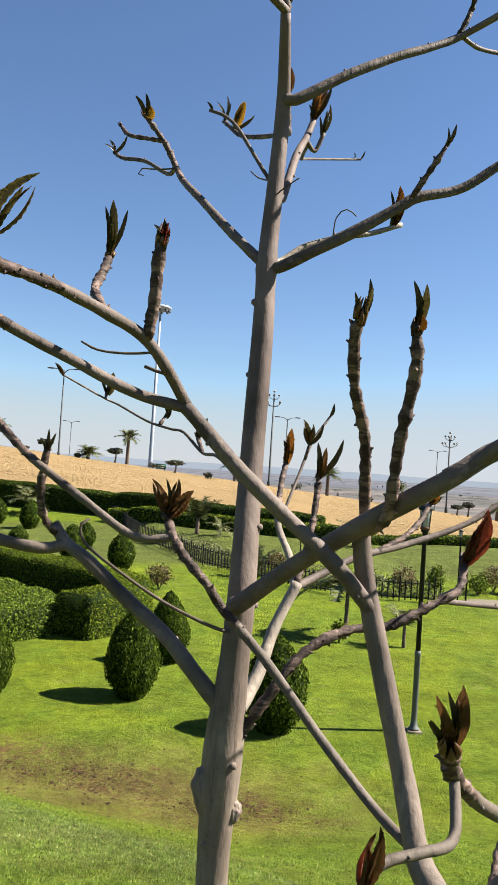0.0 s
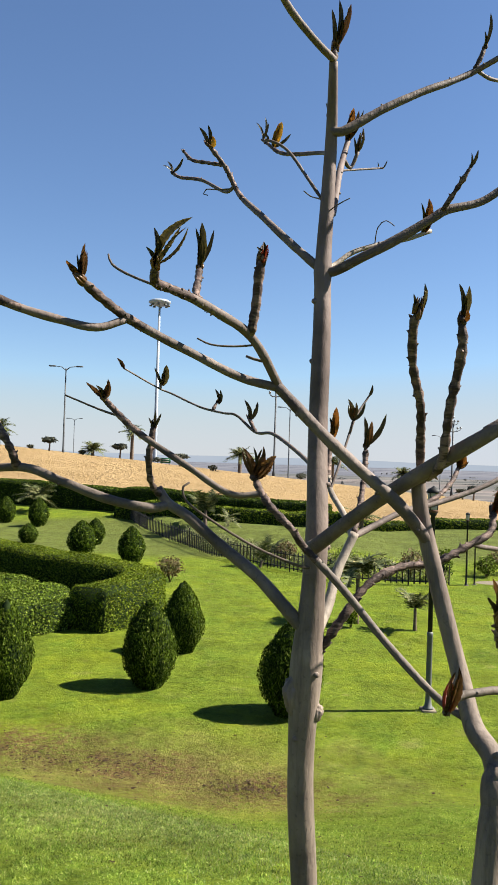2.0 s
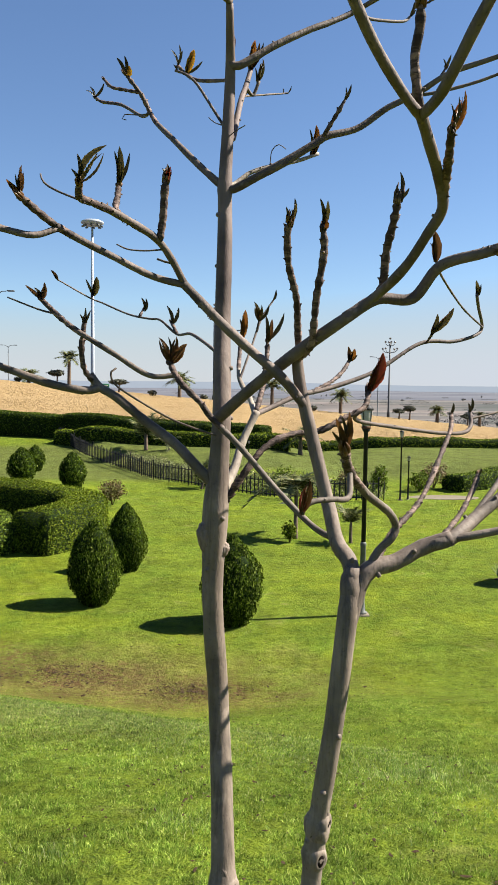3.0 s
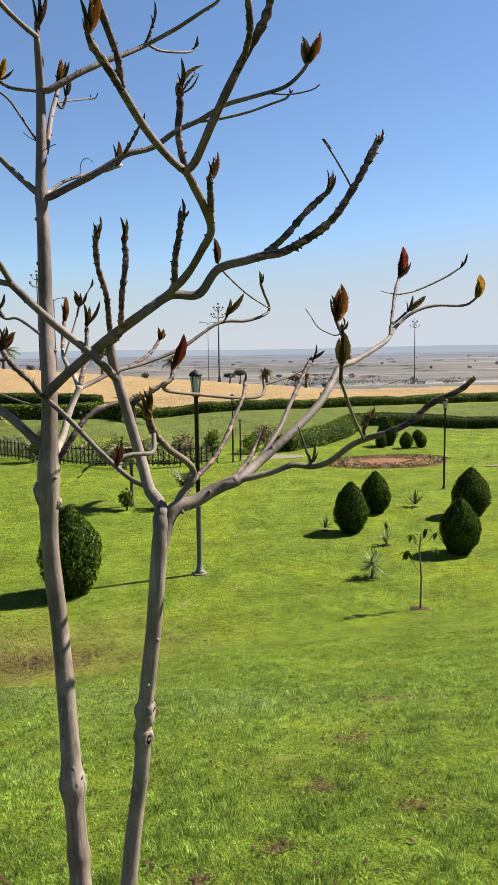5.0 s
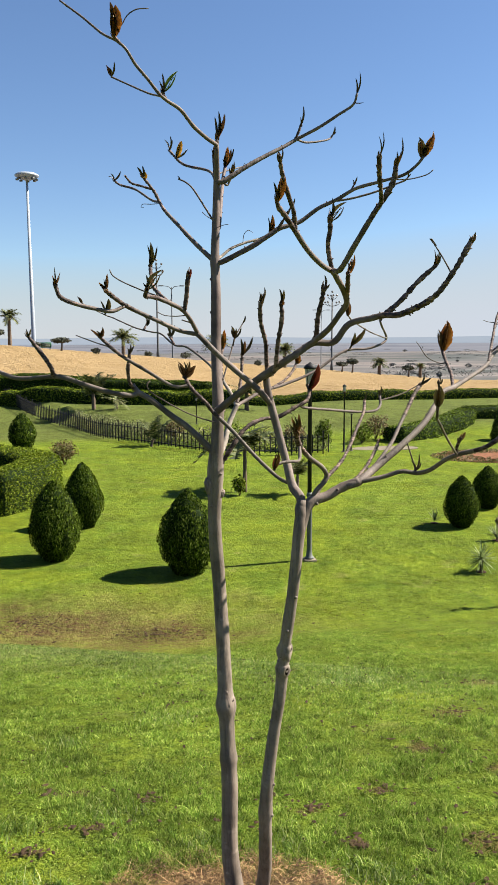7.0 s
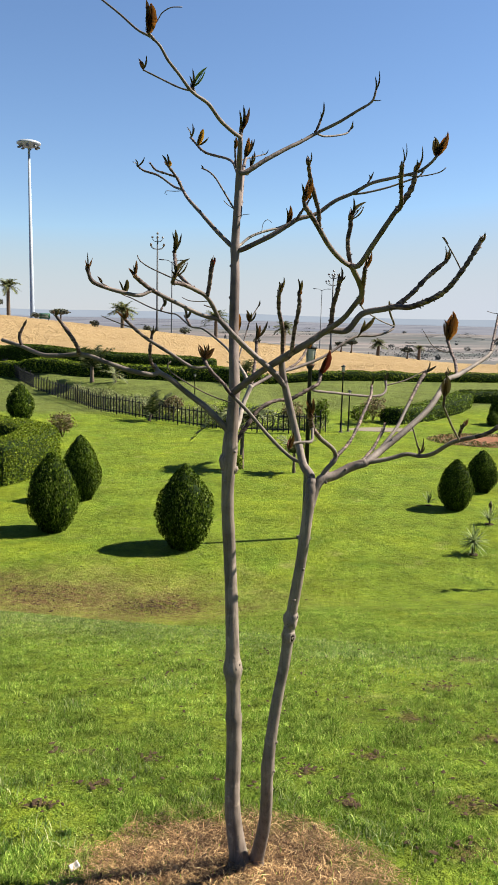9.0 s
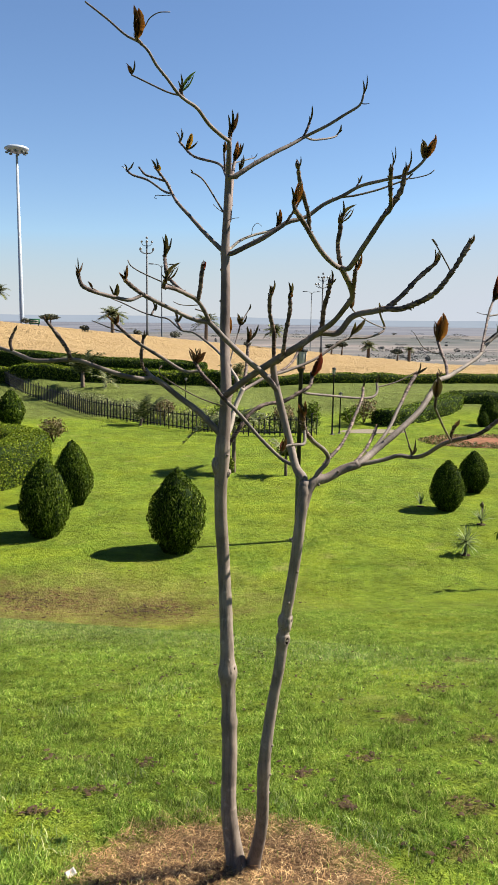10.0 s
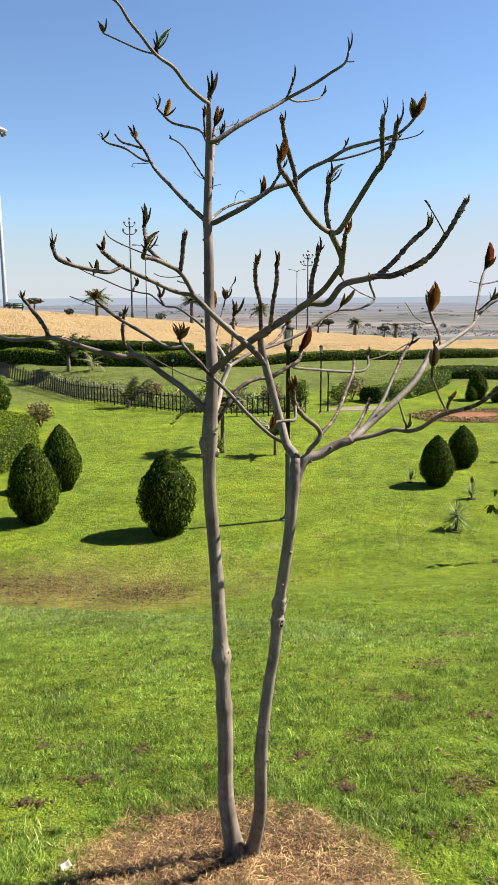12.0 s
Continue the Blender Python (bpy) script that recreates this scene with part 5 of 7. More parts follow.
branch("ess", [(0.140, -0.160, 1.204), (0.157, -0.159, 1.234), (0.175, -0.160, 1.252), (0.181, -0.157, 1.269), (0.165, -0.175, 1.292), (0.125, -0.213, 1.323), (0.094, -0.254, 1.358), (0.080, -0.295, 1.388)], 0.0062, 0.0065, "b", 1)
leaf("ess", "brown", (0.080, -0.295, 1.387), (0.065, -0.314, 1.426), 0.0083, 0.15)
leaf("ess", "brown", (0.080, -0.295, 1.388), (0.081, -0.313, 1.433), 0.0083, 0.15)
leaf("ess", "dark", (0.080, -0.295, 1.388), (0.072, -0.313, 1.429), 0.0052, 0.15)
leaf("ess", "olive", (0.081, -0.289, 1.384), (0.062, -0.309, 1.409), 0.0062, 0.15)
branch("ess_1", [(0.150, -0.160, 1.205), (0.196, -0.071, 1.238), (0.262, 0.027, 1.266), (0.297, 0.077, 1.295), (0.344, 0.159, 1.341), (0.386, 0.237, 1.381), (0.403, 0.288, 1.409)], 0.0058, 0.0055, "k", 1)
leaf("ess_1", "dark", (0.403, 0.288, 1.409), (0.404, 0.278, 1.431), 0.0065, 0.15)
branch("ess_2", [(0.095, -0.254, 1.358), (0.089, -0.282, 1.328), (0.065, -0.303, 1.328), (0.042, -0.316, 1.328), (0.030, -0.322, 1.323), (0.025, -0.326, 1.314)], 0.0042, 0.0038, "b", 0)
leaf("ess_2", "brown", (0.024, -0.326, 1.313), (0.032, -0.337, 1.357), 0.0073, 0.15)
leaf("ess_2", "red", (0.024, -0.326, 1.313), (0.025, -0.337, 1.346), 0.0052, 0.15)



def knot(key, place, way, size, hole):
    """A swollen branch scar on a stem, with a near-black cap for its shaded hollow."""
    c, d = Vector(place), Vector(way).normalized()
    # sit on the bark, on the side that the knot looks to
    centre, r, along = min(stems[key], key=lambda q: (q[0] - c).length)
    d = (d - along * d.dot(along)).normalized()
    c = centre + along * (c - centre).dot(along) + d * (r - size * 0.08)
    bm = bmesh.new()
    turn = d.to_track_quat("Z", "X").to_matrix().to_4x4()
    lathe(bm, [(size * 1.15, -size * 1.2), (size * 1.0, -size * 0.5), (size * 0.8, -size * 0.14), (size * 0.6, 0.0), (size * 0.45, -size * 0.03), (size * 0.3, -size * 0.10)], 12)
    for v in bm.verts:
        v.co *= 1 + 0.16 * noise.noise(v.co * 60 + c * 9)
        v.co.x *= 1.35
    bmesh.ops.transform(bm, matrix=Matrix.Translation(c) @ turn, verts=bm.verts[:])
    collar = part("knot", bm, BARK, limbs[key], "swollen knot in the bark")
    if hole:
        bm = bmesh.new()
        # no real hole: a near-black cap paints the shade inside the hollow
        lathe(bm, [(size * 0.5, -size * 0.3), (size * 0.46, -size * 0.01), (size * 0.3, size * 0.02), (size * 0.08, size * 0.01)], 10)
        for v in bm.verts:
            v.co.y *= 0.75
            v.co.x *= 1.4
        bmesh.ops.transform(bm, matrix=Matrix.Translation(c) @ turn, verts=bm.verts[:])
        part("hollow", bm, KNOT, limbs[key], "near-black cap standing for the shaded hollow of the knot")


def burr(key, place, way, out, tall, wide, seed):
    """A torn, gnarled lump of old wood where a limb was lost."""
    c, d = Vector(place), Vector(way).normalized()
    centre, r, along = min(stems[key], key=lambda q: (q[0] - c).length)
    d = (d - along * d.dot(along)).normalized()
    side = along.cross(d)
    c = centre + along * (c - centre).dot(along) + d * r * 0.8
    bm = bmesh.new()
    bmesh.ops.create_icosphere(bm, subdivisions=4, radius=1.0)
    for v in bm.verts:
        p = v.co.copy()
        rough = 1 + 0.24 * noise.noise(Vector((p.x * 1.8, p.y * 4.6, p.z * 1.5 + seed))) + 0.12 * noise.noise(p * 6.5 + Vector((seed, 0, 0)))
        # the upper lip stands out furthest
        lip = 0.62 + 0.38 * smooth01(-0.9, 0.7, p.z)
        v.co = c + d * p.x * out * rough * lip + side * p.y * wide * rough + along * p.z * tall * rough
    part("burr", bm, BARK, limbs[key], "torn gnarled burr where a limb was lost")


def crotch(key, place, along, r, tall):
    """The swollen wood where a stem parts into two limbs."""
    up = Vector(along).normalized()
    turn = up.to_track_quat("Z", "X").to_matrix().to_4x4()
    bm = bmesh.new()
    bmesh.ops.create_icosphere(bm, subdivisions=3, radius=1.0)
    for v in bm.verts:
        v.co = Vector((v.co.x * r, v.co.y * r, v.co.z * tall)) * (1 + 0.07 * noise.noise(v.co * 3.0))
    bmesh.ops.transform(bm, matrix=Matrix.Translation(place) @ turn, verts=bm.verts[:])
    part("crotch", bm, BARK, limbs[key], "swollen fork of the stem")


crotch("trunk_b", (0.1165, -0.169, 1.183), (0.05, 0.2, 1), 0.0146, 0.032)
knot("trunk_a", (-0.021, 0.000, 0.624), (1, -0.8, 0.1), 0.020, True)
knot("trunk_a", (-0.064, -0.005, 0.654), (-0.3, -1, 0.3), 0.013, True)
knot("trunk_b", (0.068, -0.100, 0.837), (-1, -0.8, 0.2), 0.019, True)
knot("trunk_b", (0.110, -0.095, 0.841), (1, -0.6, 0.1), 0.0155, True)
knot("trunk_b", (0.093, -0.105, 0.786), (0.55, -1, 0.1), 0.0155, True)
knot("trunk_b", (0.097, -0.105, 0.860), (0.4, -1, 0.2), 0.012, True)
knot("trunk_b", (0.052, -0.115, 0.440), (1, -0.7, 0.1), 0.011, True)
knot("trunk_b", (0.021, -0.110, 0.445), (-1, -0.3, 0.1), 0.007, False)
knot("trunk_a", (-0.040, -0.010, 0.417), (0.2, -1, 0.1), 0.006, False)
knot("trunk_a", (-0.082, 0.000, 0.453), (-1, -0.2, 0.1), 0.008, False)

burr("trunk_a", (-0.095, 0.075, 1.216), (-1, -0.35, 0), 0.015, 0.026, 0.012, 2.0)
burr("trunk_a", (-0.040, 0.070, 1.193), (1, -0.25, 0), 0.012, 0.013, 0.008, 5.0)



# ---- clipped shrubs, hedges and small plants ----
def leaf_cloud(points, normals, size, rng, lay=0.8):
    """Small rhombic leaves scattered at points, more or less along the surface."""
    n = len(points)
    tilt = normals + rng.normal(0, lay, (n, 3))
    tilt /= np.linalg.norm(tilt, axis=1)[:, None]
    other = rng.normal(0, 1, (n, 3))
    a = np.cross(tilt, other)
    a /= np.linalg.norm(a, axis=1)[:, None]
    b = np.cross(tilt, a)
    s = size * rng.uniform(0.6, 1.35, (n, 1))
    verts = np.stack([points - a * s, points + b * s * 0.45, points + a * s, points - b * s * 0.45], 1).reshape(-1, 3)
    faces = np.arange(4 * n).reshape(-1, 4)
    return verts, faces


def egg_radius(s):
    """Half width of a clipped egg shrub at share s of its height."""
    if s < 0.42:
        return 0.5 * (0.46 + 0.54 * math.sin(math.pi / 2 * s / 0.42))
    return 0.5 * max(0.0, math.cos(math.pi / 2 * (s - 0.42) / 0.58)) ** 0.76


def egg_bush(leaf_size, count, seed, lump=0.04):
    rng = np.random.default_rng(seed)
    bush = thing("topiary_shrub", "dark green egg-shaped clipped shrub on the lawn", "shrub", "clipped egg shrubs on the lawn")
    bm = bmesh.new()
    lathe(bm, [(egg_radius(s) * 0.9 + 0.004, s * 0.97 + 0.01) for s in np.linspace(0, 1, 15)], 18)
    for v in bm.verts:
        v.co += v.co.normalized() * lump * noise.noise(v.co * 5 + Vector((seed, 0, 0)))
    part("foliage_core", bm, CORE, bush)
    s = rng.uniform(0, 1, count * 2)
    r = np.array([egg_radius(v) for v in s])
    keep = rng.uniform(0, 0.5, len(s)) < r + 0.04
    s, r = s[keep][:count], r[keep][:count]
    a = rng.uniform(0, math.tau, len(s))
    bulge = np.array([1 + 1.6 * lump * noise.noise(Vector((math.cos(q) * 2.5, math.sin(q) * 2.5, v * 5 + seed))) for q, v in zip(a, s)])
    rr = r * bulge * rng.uniform(0.85, 1.13, len(s))
    pts = np.stack([rr * np.cos(a), rr * np.sin(a), s], 1)
    slope = np.array([(egg_radius(min(1, v + 0.02)) - egg_radius(max(0, v - 0.02))) / 0.04 for v in s])
    nor = np.stack([np.cos(a), np.sin(a), -slope.clip(-3, 3)], 1)
    nor /= np.linalg.norm(nor, axis=1)[:, None]
    array_mesh("leaves", *leaf_cloud(pts, nor, leaf_size, rng, 0.55), HEDGE_LEAF, bush)
    bm = bmesh.new()
    tube(bm, [Vector((0, 0, -0.04)), Vector((0.01, 0, 0.04)), Vector((0, 0.01, 0.15))], [0.03, 0.026, 0.02], 7)
    part("trunk", bm, PALM_TRUNK, bush)
    return bush


def place_bush(src, x, y, h, w, turn=0.0, label=""):
    ob = copy_thing(src, pose(x, y, ground(x, y) - 0.03, 0, 0, turn))
    ob.scale = (w * 0.875, w * 0.875, h)
    if label:
        ob["label"] = label
    return ob


near_egg = egg_bush(0.021, 17000, 3, 0.11)
near_egg.location, near_egg.scale = (0.50, 11.55, ground(0.5, 11.55) - 0.03), (0.91, 0.91, 1.55)
for x, y, h, w, turn in ((-1.95, 12.75, 1.56, 0.98, 50), (-1.60, 15.2, 1.5, 0.86, 130), (-4.25, 11.9, 1.66, 0.9, 200), (6.68, 14.0, 1.17, 0.78, 20), (8.08, 15.7, 1.07, 0.76, 80), (8.0, 11.7, 1.14, 0.80, 160), (10.05, 14.6, 1.22, 0.93, 250)):
    place_bush(near_egg, x, y, h, w, turn)
far_egg = egg_bush(0.045, 2600, 11, 0.04)
far_egg.location, far_egg.scale = (-4.80, 28.1, ground(-4.8, 28.1) - 0.03), (0.95, 0.95, 1.42)
for x, y, h, w, turn in ((-7.05, 29.8, 1.4, 1.22, 40), (-7.2, 33.0, 1.2, 0.9, 90), (-10.1, 32.8, 0.9, 0.9, 130), (-11.2, 38.2, 1.5, 1.08, 10), (-13.3, 39.6, 1.42, 1.05, 70), (-15.8, 41.0, 1.25, 0.95, 300),
                         (13.65, 26.9, 0.65, 0.52, 15), (14.15, 27.4, 1.2, 0.86, 75), (14.44, 26.3, 0.7, 0.56, 140), (15.1, 26.3, 0.66, 0.5, 220), (16.2, 28.6, 0.5, 0.5, 10)):
    place_bush(far_egg, x, y, h, w, turn)


def hedge(name, line, width, height, label, material, leaf_size, density, seed, lumpy=0.08, lift=0.0, core=True):
    """A clipped hedge along a line: an uneven body clothed in leaves."""
    rng = np.random.default_rng(seed)
    ob = thing(name, label, "hedge")
    places = spline([(x, y, 0) for x, y in line], 0.4)
    half = width / 2
    tall = height if isinstance(height, tuple) else (height,) * len(line)
    marks = [x for x, _ in line]
    order = 1 if marks[0] < marks[-1] else -1
    height = 1.0
    section = [(-half, 0.0), (-half * 1.03, height * 0.5), (-half * 0.96, height * 0.92), (-half * 0.7, height), (half * 0.7, height), (half * 0.96, height * 0.92), (half * 1.03, height * 0.5), (half, 0.0)]
    bm = bmesh.new()
    rings = []
    for i, p in enumerate(places):
        way = (places[min(i + 1, len(places) - 1)] - places[max(i - 1, 0)]).normalized()
        side = Vector((way.y, -way.x, 0))
        z = ground(p.x, p.y) - 0.05 + lift
        ring = []
        here = float(np.interp(p.x, marks[::order], tall[::order]))
        for u, v in section:
            q = p + side * u + Vector((0, 0, z + v * here))
            ring.append(bm.verts.new(q + side * lumpy * noise.noise(q * 1.3) + Vector((0, 0, lumpy * (v > height * 0.6) * noise.noise(q * 0.9)))))
        rings.append(ring)
    for r, s in zip(rings, rings[1:]):
        for k in range(len(section) - 1):
            bm.faces.new((r[k], r[k + 1], s[k + 1], s[k]))
    bm.faces.new(rings[0])
    bm.faces.new(rings[-1][::-1])
    bmesh.ops.recalc_face_normals(bm, faces=bm.faces[:])
    bm.verts.index_update()
    bmesh.ops.triangulate(bm, faces=bm.faces[:])
    v = np.array([[c.co[:] for c in f.verts] for f in bm.faces])
    nor = np.array([f.normal[:] for f in bm.faces])
    area = np.array([f.calc_area() for f in bm.faces])
    count = int(area.sum() * density)
    pick = rng.choice(len(area), count, p=area / area.sum())
    u1, u2 = rng.uniform(0, 1, (2, count))
    flip = u1 + u2 > 1
    u1[flip], u2[flip] = 1 - u1[flip], 1 - u2[flip]
    pts = v[pick, 0] + (v[pick, 1] - v[pick, 0]) * u1[:, None] + (v[pick, 2] - v[pick, 0]) * u2[:, None]
    pts += nor[pick] * rng.uniform(-0.01, 0.06, (count, 1))
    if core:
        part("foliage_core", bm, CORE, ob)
    else:
        pts += rng.normal(0, 0.12, pts.shape) * [1, 1, 0.6]
        bm.free()
    array_mesh("leaves", *leaf_cloud(pts, nor[pick], leaf_size, rng, 0.7), material, ob)
    return ob


hedge("curved_hedge", [(-14.0, 29.5), (-8.5, 24.5), (-5.2, 21.7), (-3.6, 20.4), (-3.05, 19.4), (-3.3, 18.0), (-3.95, 16.7)], 1.05, 1.05, "thick green clipped hedge curving round the lawn", HEDGE_GREEN, 0.026, 1600, 21)
hedge("shrub_mass", [(-11.0, 22.0), (-7.4, 18.6), (-5.6, 17.0), (-4.75, 16.3)], 2.6, 0.8, "loose light green shrub mass beside the curved hedge", HEDGE_LIGHT, 0.033, 1300, 22, 0.26)
hedge("near_hedge", [(-5.8, 9.0), (-4.95, 9.85), (-4.8, 10.6)], 0.9, 1.65, "tall green clipped hedge end by the lawn", HEDGE_GREEN, 0.022, 2200, 23)
hedge("boundary_hedge", HEDGE_LINE, 1.4, (1.5, 1.48, 1.2, 0.95), "long dark green clipped hedge below the sand bank", HEDGE_LEAF, 0.05, 420, 24, 0.05)
hedge("lower_hedge", [(-7.6, 41.3), (-3, 38.9), (1.5, 37.4), (4.4, 36.8)], 1.0, 0.72, "lower ragged green hedge in front of the boundary hedge", HEDGE_GREEN, 0.055, 330, 25, 0.16)
hedge("thin_hedge", [(3.6, 40.6), (12, 40.4), (24, 40.2), (46, 40.0)], 0.9, 0.5, "low dark hedge along the top of the grass bank", HEDGE_GREEN, 0.05, 320, 26, 0.12)
hedge("bank_hedge", [(9.6, 27.6), (11.2, 28.6), (13.2, 30.2), (14.4, 31.6)], 0.9, 0.62, "green clipped hedge at the foot of the bank", HEDGE_LIGHT, 0.05, 320, 27, 0.12)
hedge("dark_hedge", [(14.6, 32.2), (18.6, 32.4), (23, 31.6), (34, 29.0)], 0.9, 0.52, "dark green clipped hedge along the far lawn edge", HEDGE_LEAF, 0.05, 300, 28, 0.06)


def shrub(x, y, w, h, material, label, seed, count=900, leaf_size=0.04, name="shrub"):
    """A loose rounded shrub: thin stems and a cloud of leaves with gaps."""
    rng = np.random.default_rng(seed)
    z = ground(x, y)
    ob = thing(name, label, "shrub", at=(x, y, z))
    bm = bmesh.new()
    ends = []
    for k in range(9):
        a = rng.uniform(0, math.tau)
        q = Vector((math.cos(a) * w * 0.36, math.sin(a) * w * 0.36, h * rng.uniform(0.6, 0.95)))
        ends.append(q)
        tube(bm, [Vector((0, 0, -0.03)), q * 0.5 + Vector((0, 0, h * 0.1)), q], [0.012, 0.008, 0.004], 5)
    part("stems", bm, PALM_TRUNK, ob)
    c = rng.normal(0, 1, (count, 3))
    c /= np.linalg.norm(c, axis=1)[:, None]
    r = rng.uniform(0.45, 1.0, (count, 1)) ** 0.5
    bump = np.array([0.75 + 0.5 * noise.noise(Vector(p) * 2.2 + Vector((seed, 0, 0))) for p in c])[:, None]
    pts = c * r * bump * np.array([w * 0.55, w * 0.55, h * 0.5]) + np.array([0, 0, h * 0.55])
    array_mesh("leaves", *leaf_cloud(pts, c, leaf_size, rng, 0.8), material, ob)
    return ob


shrub(-2.85, 23.9, 0.95, 0.85, RED_BUSH, "rounded reddish brown shrub on the lawn", 31, 1300)


# ---- lamps ----
def garden_lamp(x, y, h, lower=None):
    ob = thing("garden_lamp", "black garden lamp post with a pale lantern on the lawn", "lamp", "garden lamps on the lawn", (x, y, ground(x, y)))
    bm = bmesh.new()
    box(bm, -0.12, -0.12, -0.05, 0.12, 0.12, 0.03, 0.01)
    part("base", bm, CONCRETE, ob)
    low = h * 0.33
    bm = bmesh.new()
    lathe(bm, [(0.09, 0.03), (0.09, 0.055), (0.065, 0.07), (0.048, 0.2), (0.048, low), (0.054, low + 0.01), (0.054, low + 0.05), (0.042, low + 0.08)], 14)
    part("lower_post", bm, lower or GREY_METAL, ob)
    bm = bmesh.new()
    lathe(bm, [(0.04, low + 0.07), (0.038, h - 0.48), (0.06, h - 0.46), (0.075, h - 0.42), (0.05, h - 0.40)], 14)
    part("upper_post", bm, BLACK_METAL, ob)
    bm = bmesh.new()
    lathe(bm, [(0.062, h - 0.40), (0.074, h - 0.36), (0.100, h - 0.12), (0.096, h - 0.10)], 16)
    part("lantern", bm, FROSTED, ob)
    bm = bmesh.new()
    lathe(bm, [(0.062, h - 0.43), (0.085, h - 0.41), (0.085, h - 0.385), (0.066, h - 0.37)], 16)
    part("collar", bm, RUSTY, ob)
    for k in range(4):
        a = math.tau * (k + 0.5) / 4
        bm = bmesh.new()
        tube(bm, [Vector((0.078 * math.cos(a), 0.078 * math.sin(a), h - 0.39)), Vector((0.108 * math.cos(a), 0.108 * math.sin(a), h - 0.10))], [0.006, 0.006], 5)
        part("lantern_bar", bm, BLACK_METAL, ob)
    bm = bmesh.new()
    lathe(bm, [(0.12, h - 0.10), (0.125, h - 0.08), (0.09, h - 0.03), (0.03, h), (0.012, h + 0.02)], 16)
    part("cap", bm, BLACK_METAL, ob)
    return ob


first_lamp = garden_lamp(2.80, 11.95, 3.7)
small_lamp = garden_lamp(11.29, 17.95, 3.7, BLACK_METAL)
small_lamp.scale = (0.62, 0.62, 0.7)
for x, y, s in ((17.6, 23.1, 0.74), (6.95, 25.1, 0.66), (7.28, 25.3, 0.41)):
    ob = copy_thing(small_lamp, pose(x, y, ground(x, y)))
    ob.scale = (s, s, s) if s > 0.5 else (0.6, 0.6, s)
bank_lamp = copy_thing(small_lamp, pose(2.0, 30.6, ground(2.0, 30.6)))
bank_lamp.scale = (0.5, 0.5, 0.3)
bank_lamp["label"] = "short dark garden lamp on the grass bank behind the fence"
for ob in (first_lamp,):
    ob["label"] = "tall black garden lamp post with a pale glass lantern"


def street_lamp(x, y, h, arms=2):
    ob = thing("street_lamp", "slim grey double-armed street lamp along the far road", "street lamp", "street lamps along the far road", (x, y, ground(x, y)))
    bm = bmesh.new()
    lathe(bm, [(0.16, -0.3), (0.16, 0.4), (0.12, 0.5), (0.07, h)], 8)
    part("pole", bm, POLE, ob)
    for s in (1, -1)[:arms]:
        bm = bmesh.new()
        tube(bm, [Vector((0, 0, h - 0.3)), Vector((s * 0.5, 0, h + 0.1)), Vector((s * 1.3, 0, h + 0.2))], [0.06, 0.05, 0.045], 6)
        arm = part("arm", bm, POLE, ob)
        bm = bmesh.new()
        box(bm, min(s * 1.2, s * 2.0), -0.16, h + 0.12, max(s * 1.2, s * 2.0), 0.16, h + 0.28, 0.04)
        part("lamp_head", bm, POLE, arm)
    return ob


def globe_lamp(x, y, h):
    ob = thing("globe_lamp", "tall grey lamp post carrying a cluster of pale globes", "street lamp", "globe lamps along the far road", (x, y, ground(x, y)))
    bm = bmesh.new()
    lathe(bm, [(0.2, -0.3), (0.2, 0.6), (0.13, 0.8), (0.09, h)], 8)
    part("pole", bm, POLE, ob)
    for k in range(8):
        a = math.tau * k / 8
        z = h - 0.15 - (0.85 if k % 2 else 0.0)
        r = 1.05 if k % 2 else 0.6
        bm = bmesh.new()
        tube(bm, [Vector((0, 0, z - 0.3)), Vector((math.cos(a) * r * 0.6, math.sin(a) * r * 0.6, z - 0.25)), Vector((math.cos(a) * r, math.sin(a) * r, z))], [0.05, 0.04, 0.04], 5)
        arm = part("arm", bm, POLE, ob)
        bm = bmesh.new()
        bmesh.ops.create_icosphere(bm, subdivisions=2, radius=0.14, matrix=Matrix.Translation((math.cos(a) * r, math.sin(a) * r, z + 0.2)))
        part("globe", bm, GLOBE, arm)
    bm = bmesh.new()
    bmesh.ops.create_icosphere(bm, subdivisions=2, radius=0.15, matrix=Matrix.Translation((0, 0, h + 0.5)))
    part("globe", bm, GLOBE, ob)
    return ob


def high_mast(x, y, h):
    ob = thing("high_mast", "tall pale lighting mast with a round head", "light mast", at=(x, y, ground(x, y)))
    bm = bmesh.new()
    lathe(bm, [(0.36, -0.5), (0.34, 1.0), (0.16, h)], 12)
    part("pole", bm, WHITE_METAL, ob)
    bm = bmesh.new()
    lathe(bm, [(0.25, h - 0.7), (1.2, h - 0.45), (1.75, h - 0.1), (1.75, h + 0.1), (1.3, h + 0.35), (0.3, h + 0.5)], 20)
    part("head_ring", bm, WHITE_METAL, ob)
    for k in range(8):
        a = math.tau * k / 8
        bm = bmesh.new()
        box(bm, -0.22, -0.16, -0.12, 0.22, 0.16, 0.12, 0.03)
        bmesh.ops.transform(bm, matrix=Matrix.Translation((math.cos(a) * 1.4, math.sin(a) * 1.4, h - 0.55)) @ Matrix.Rotation(a, 4, "Z"), verts=bm.verts[:])
        part("floodlight", bm, GREY_METAL, ob)
    return ob


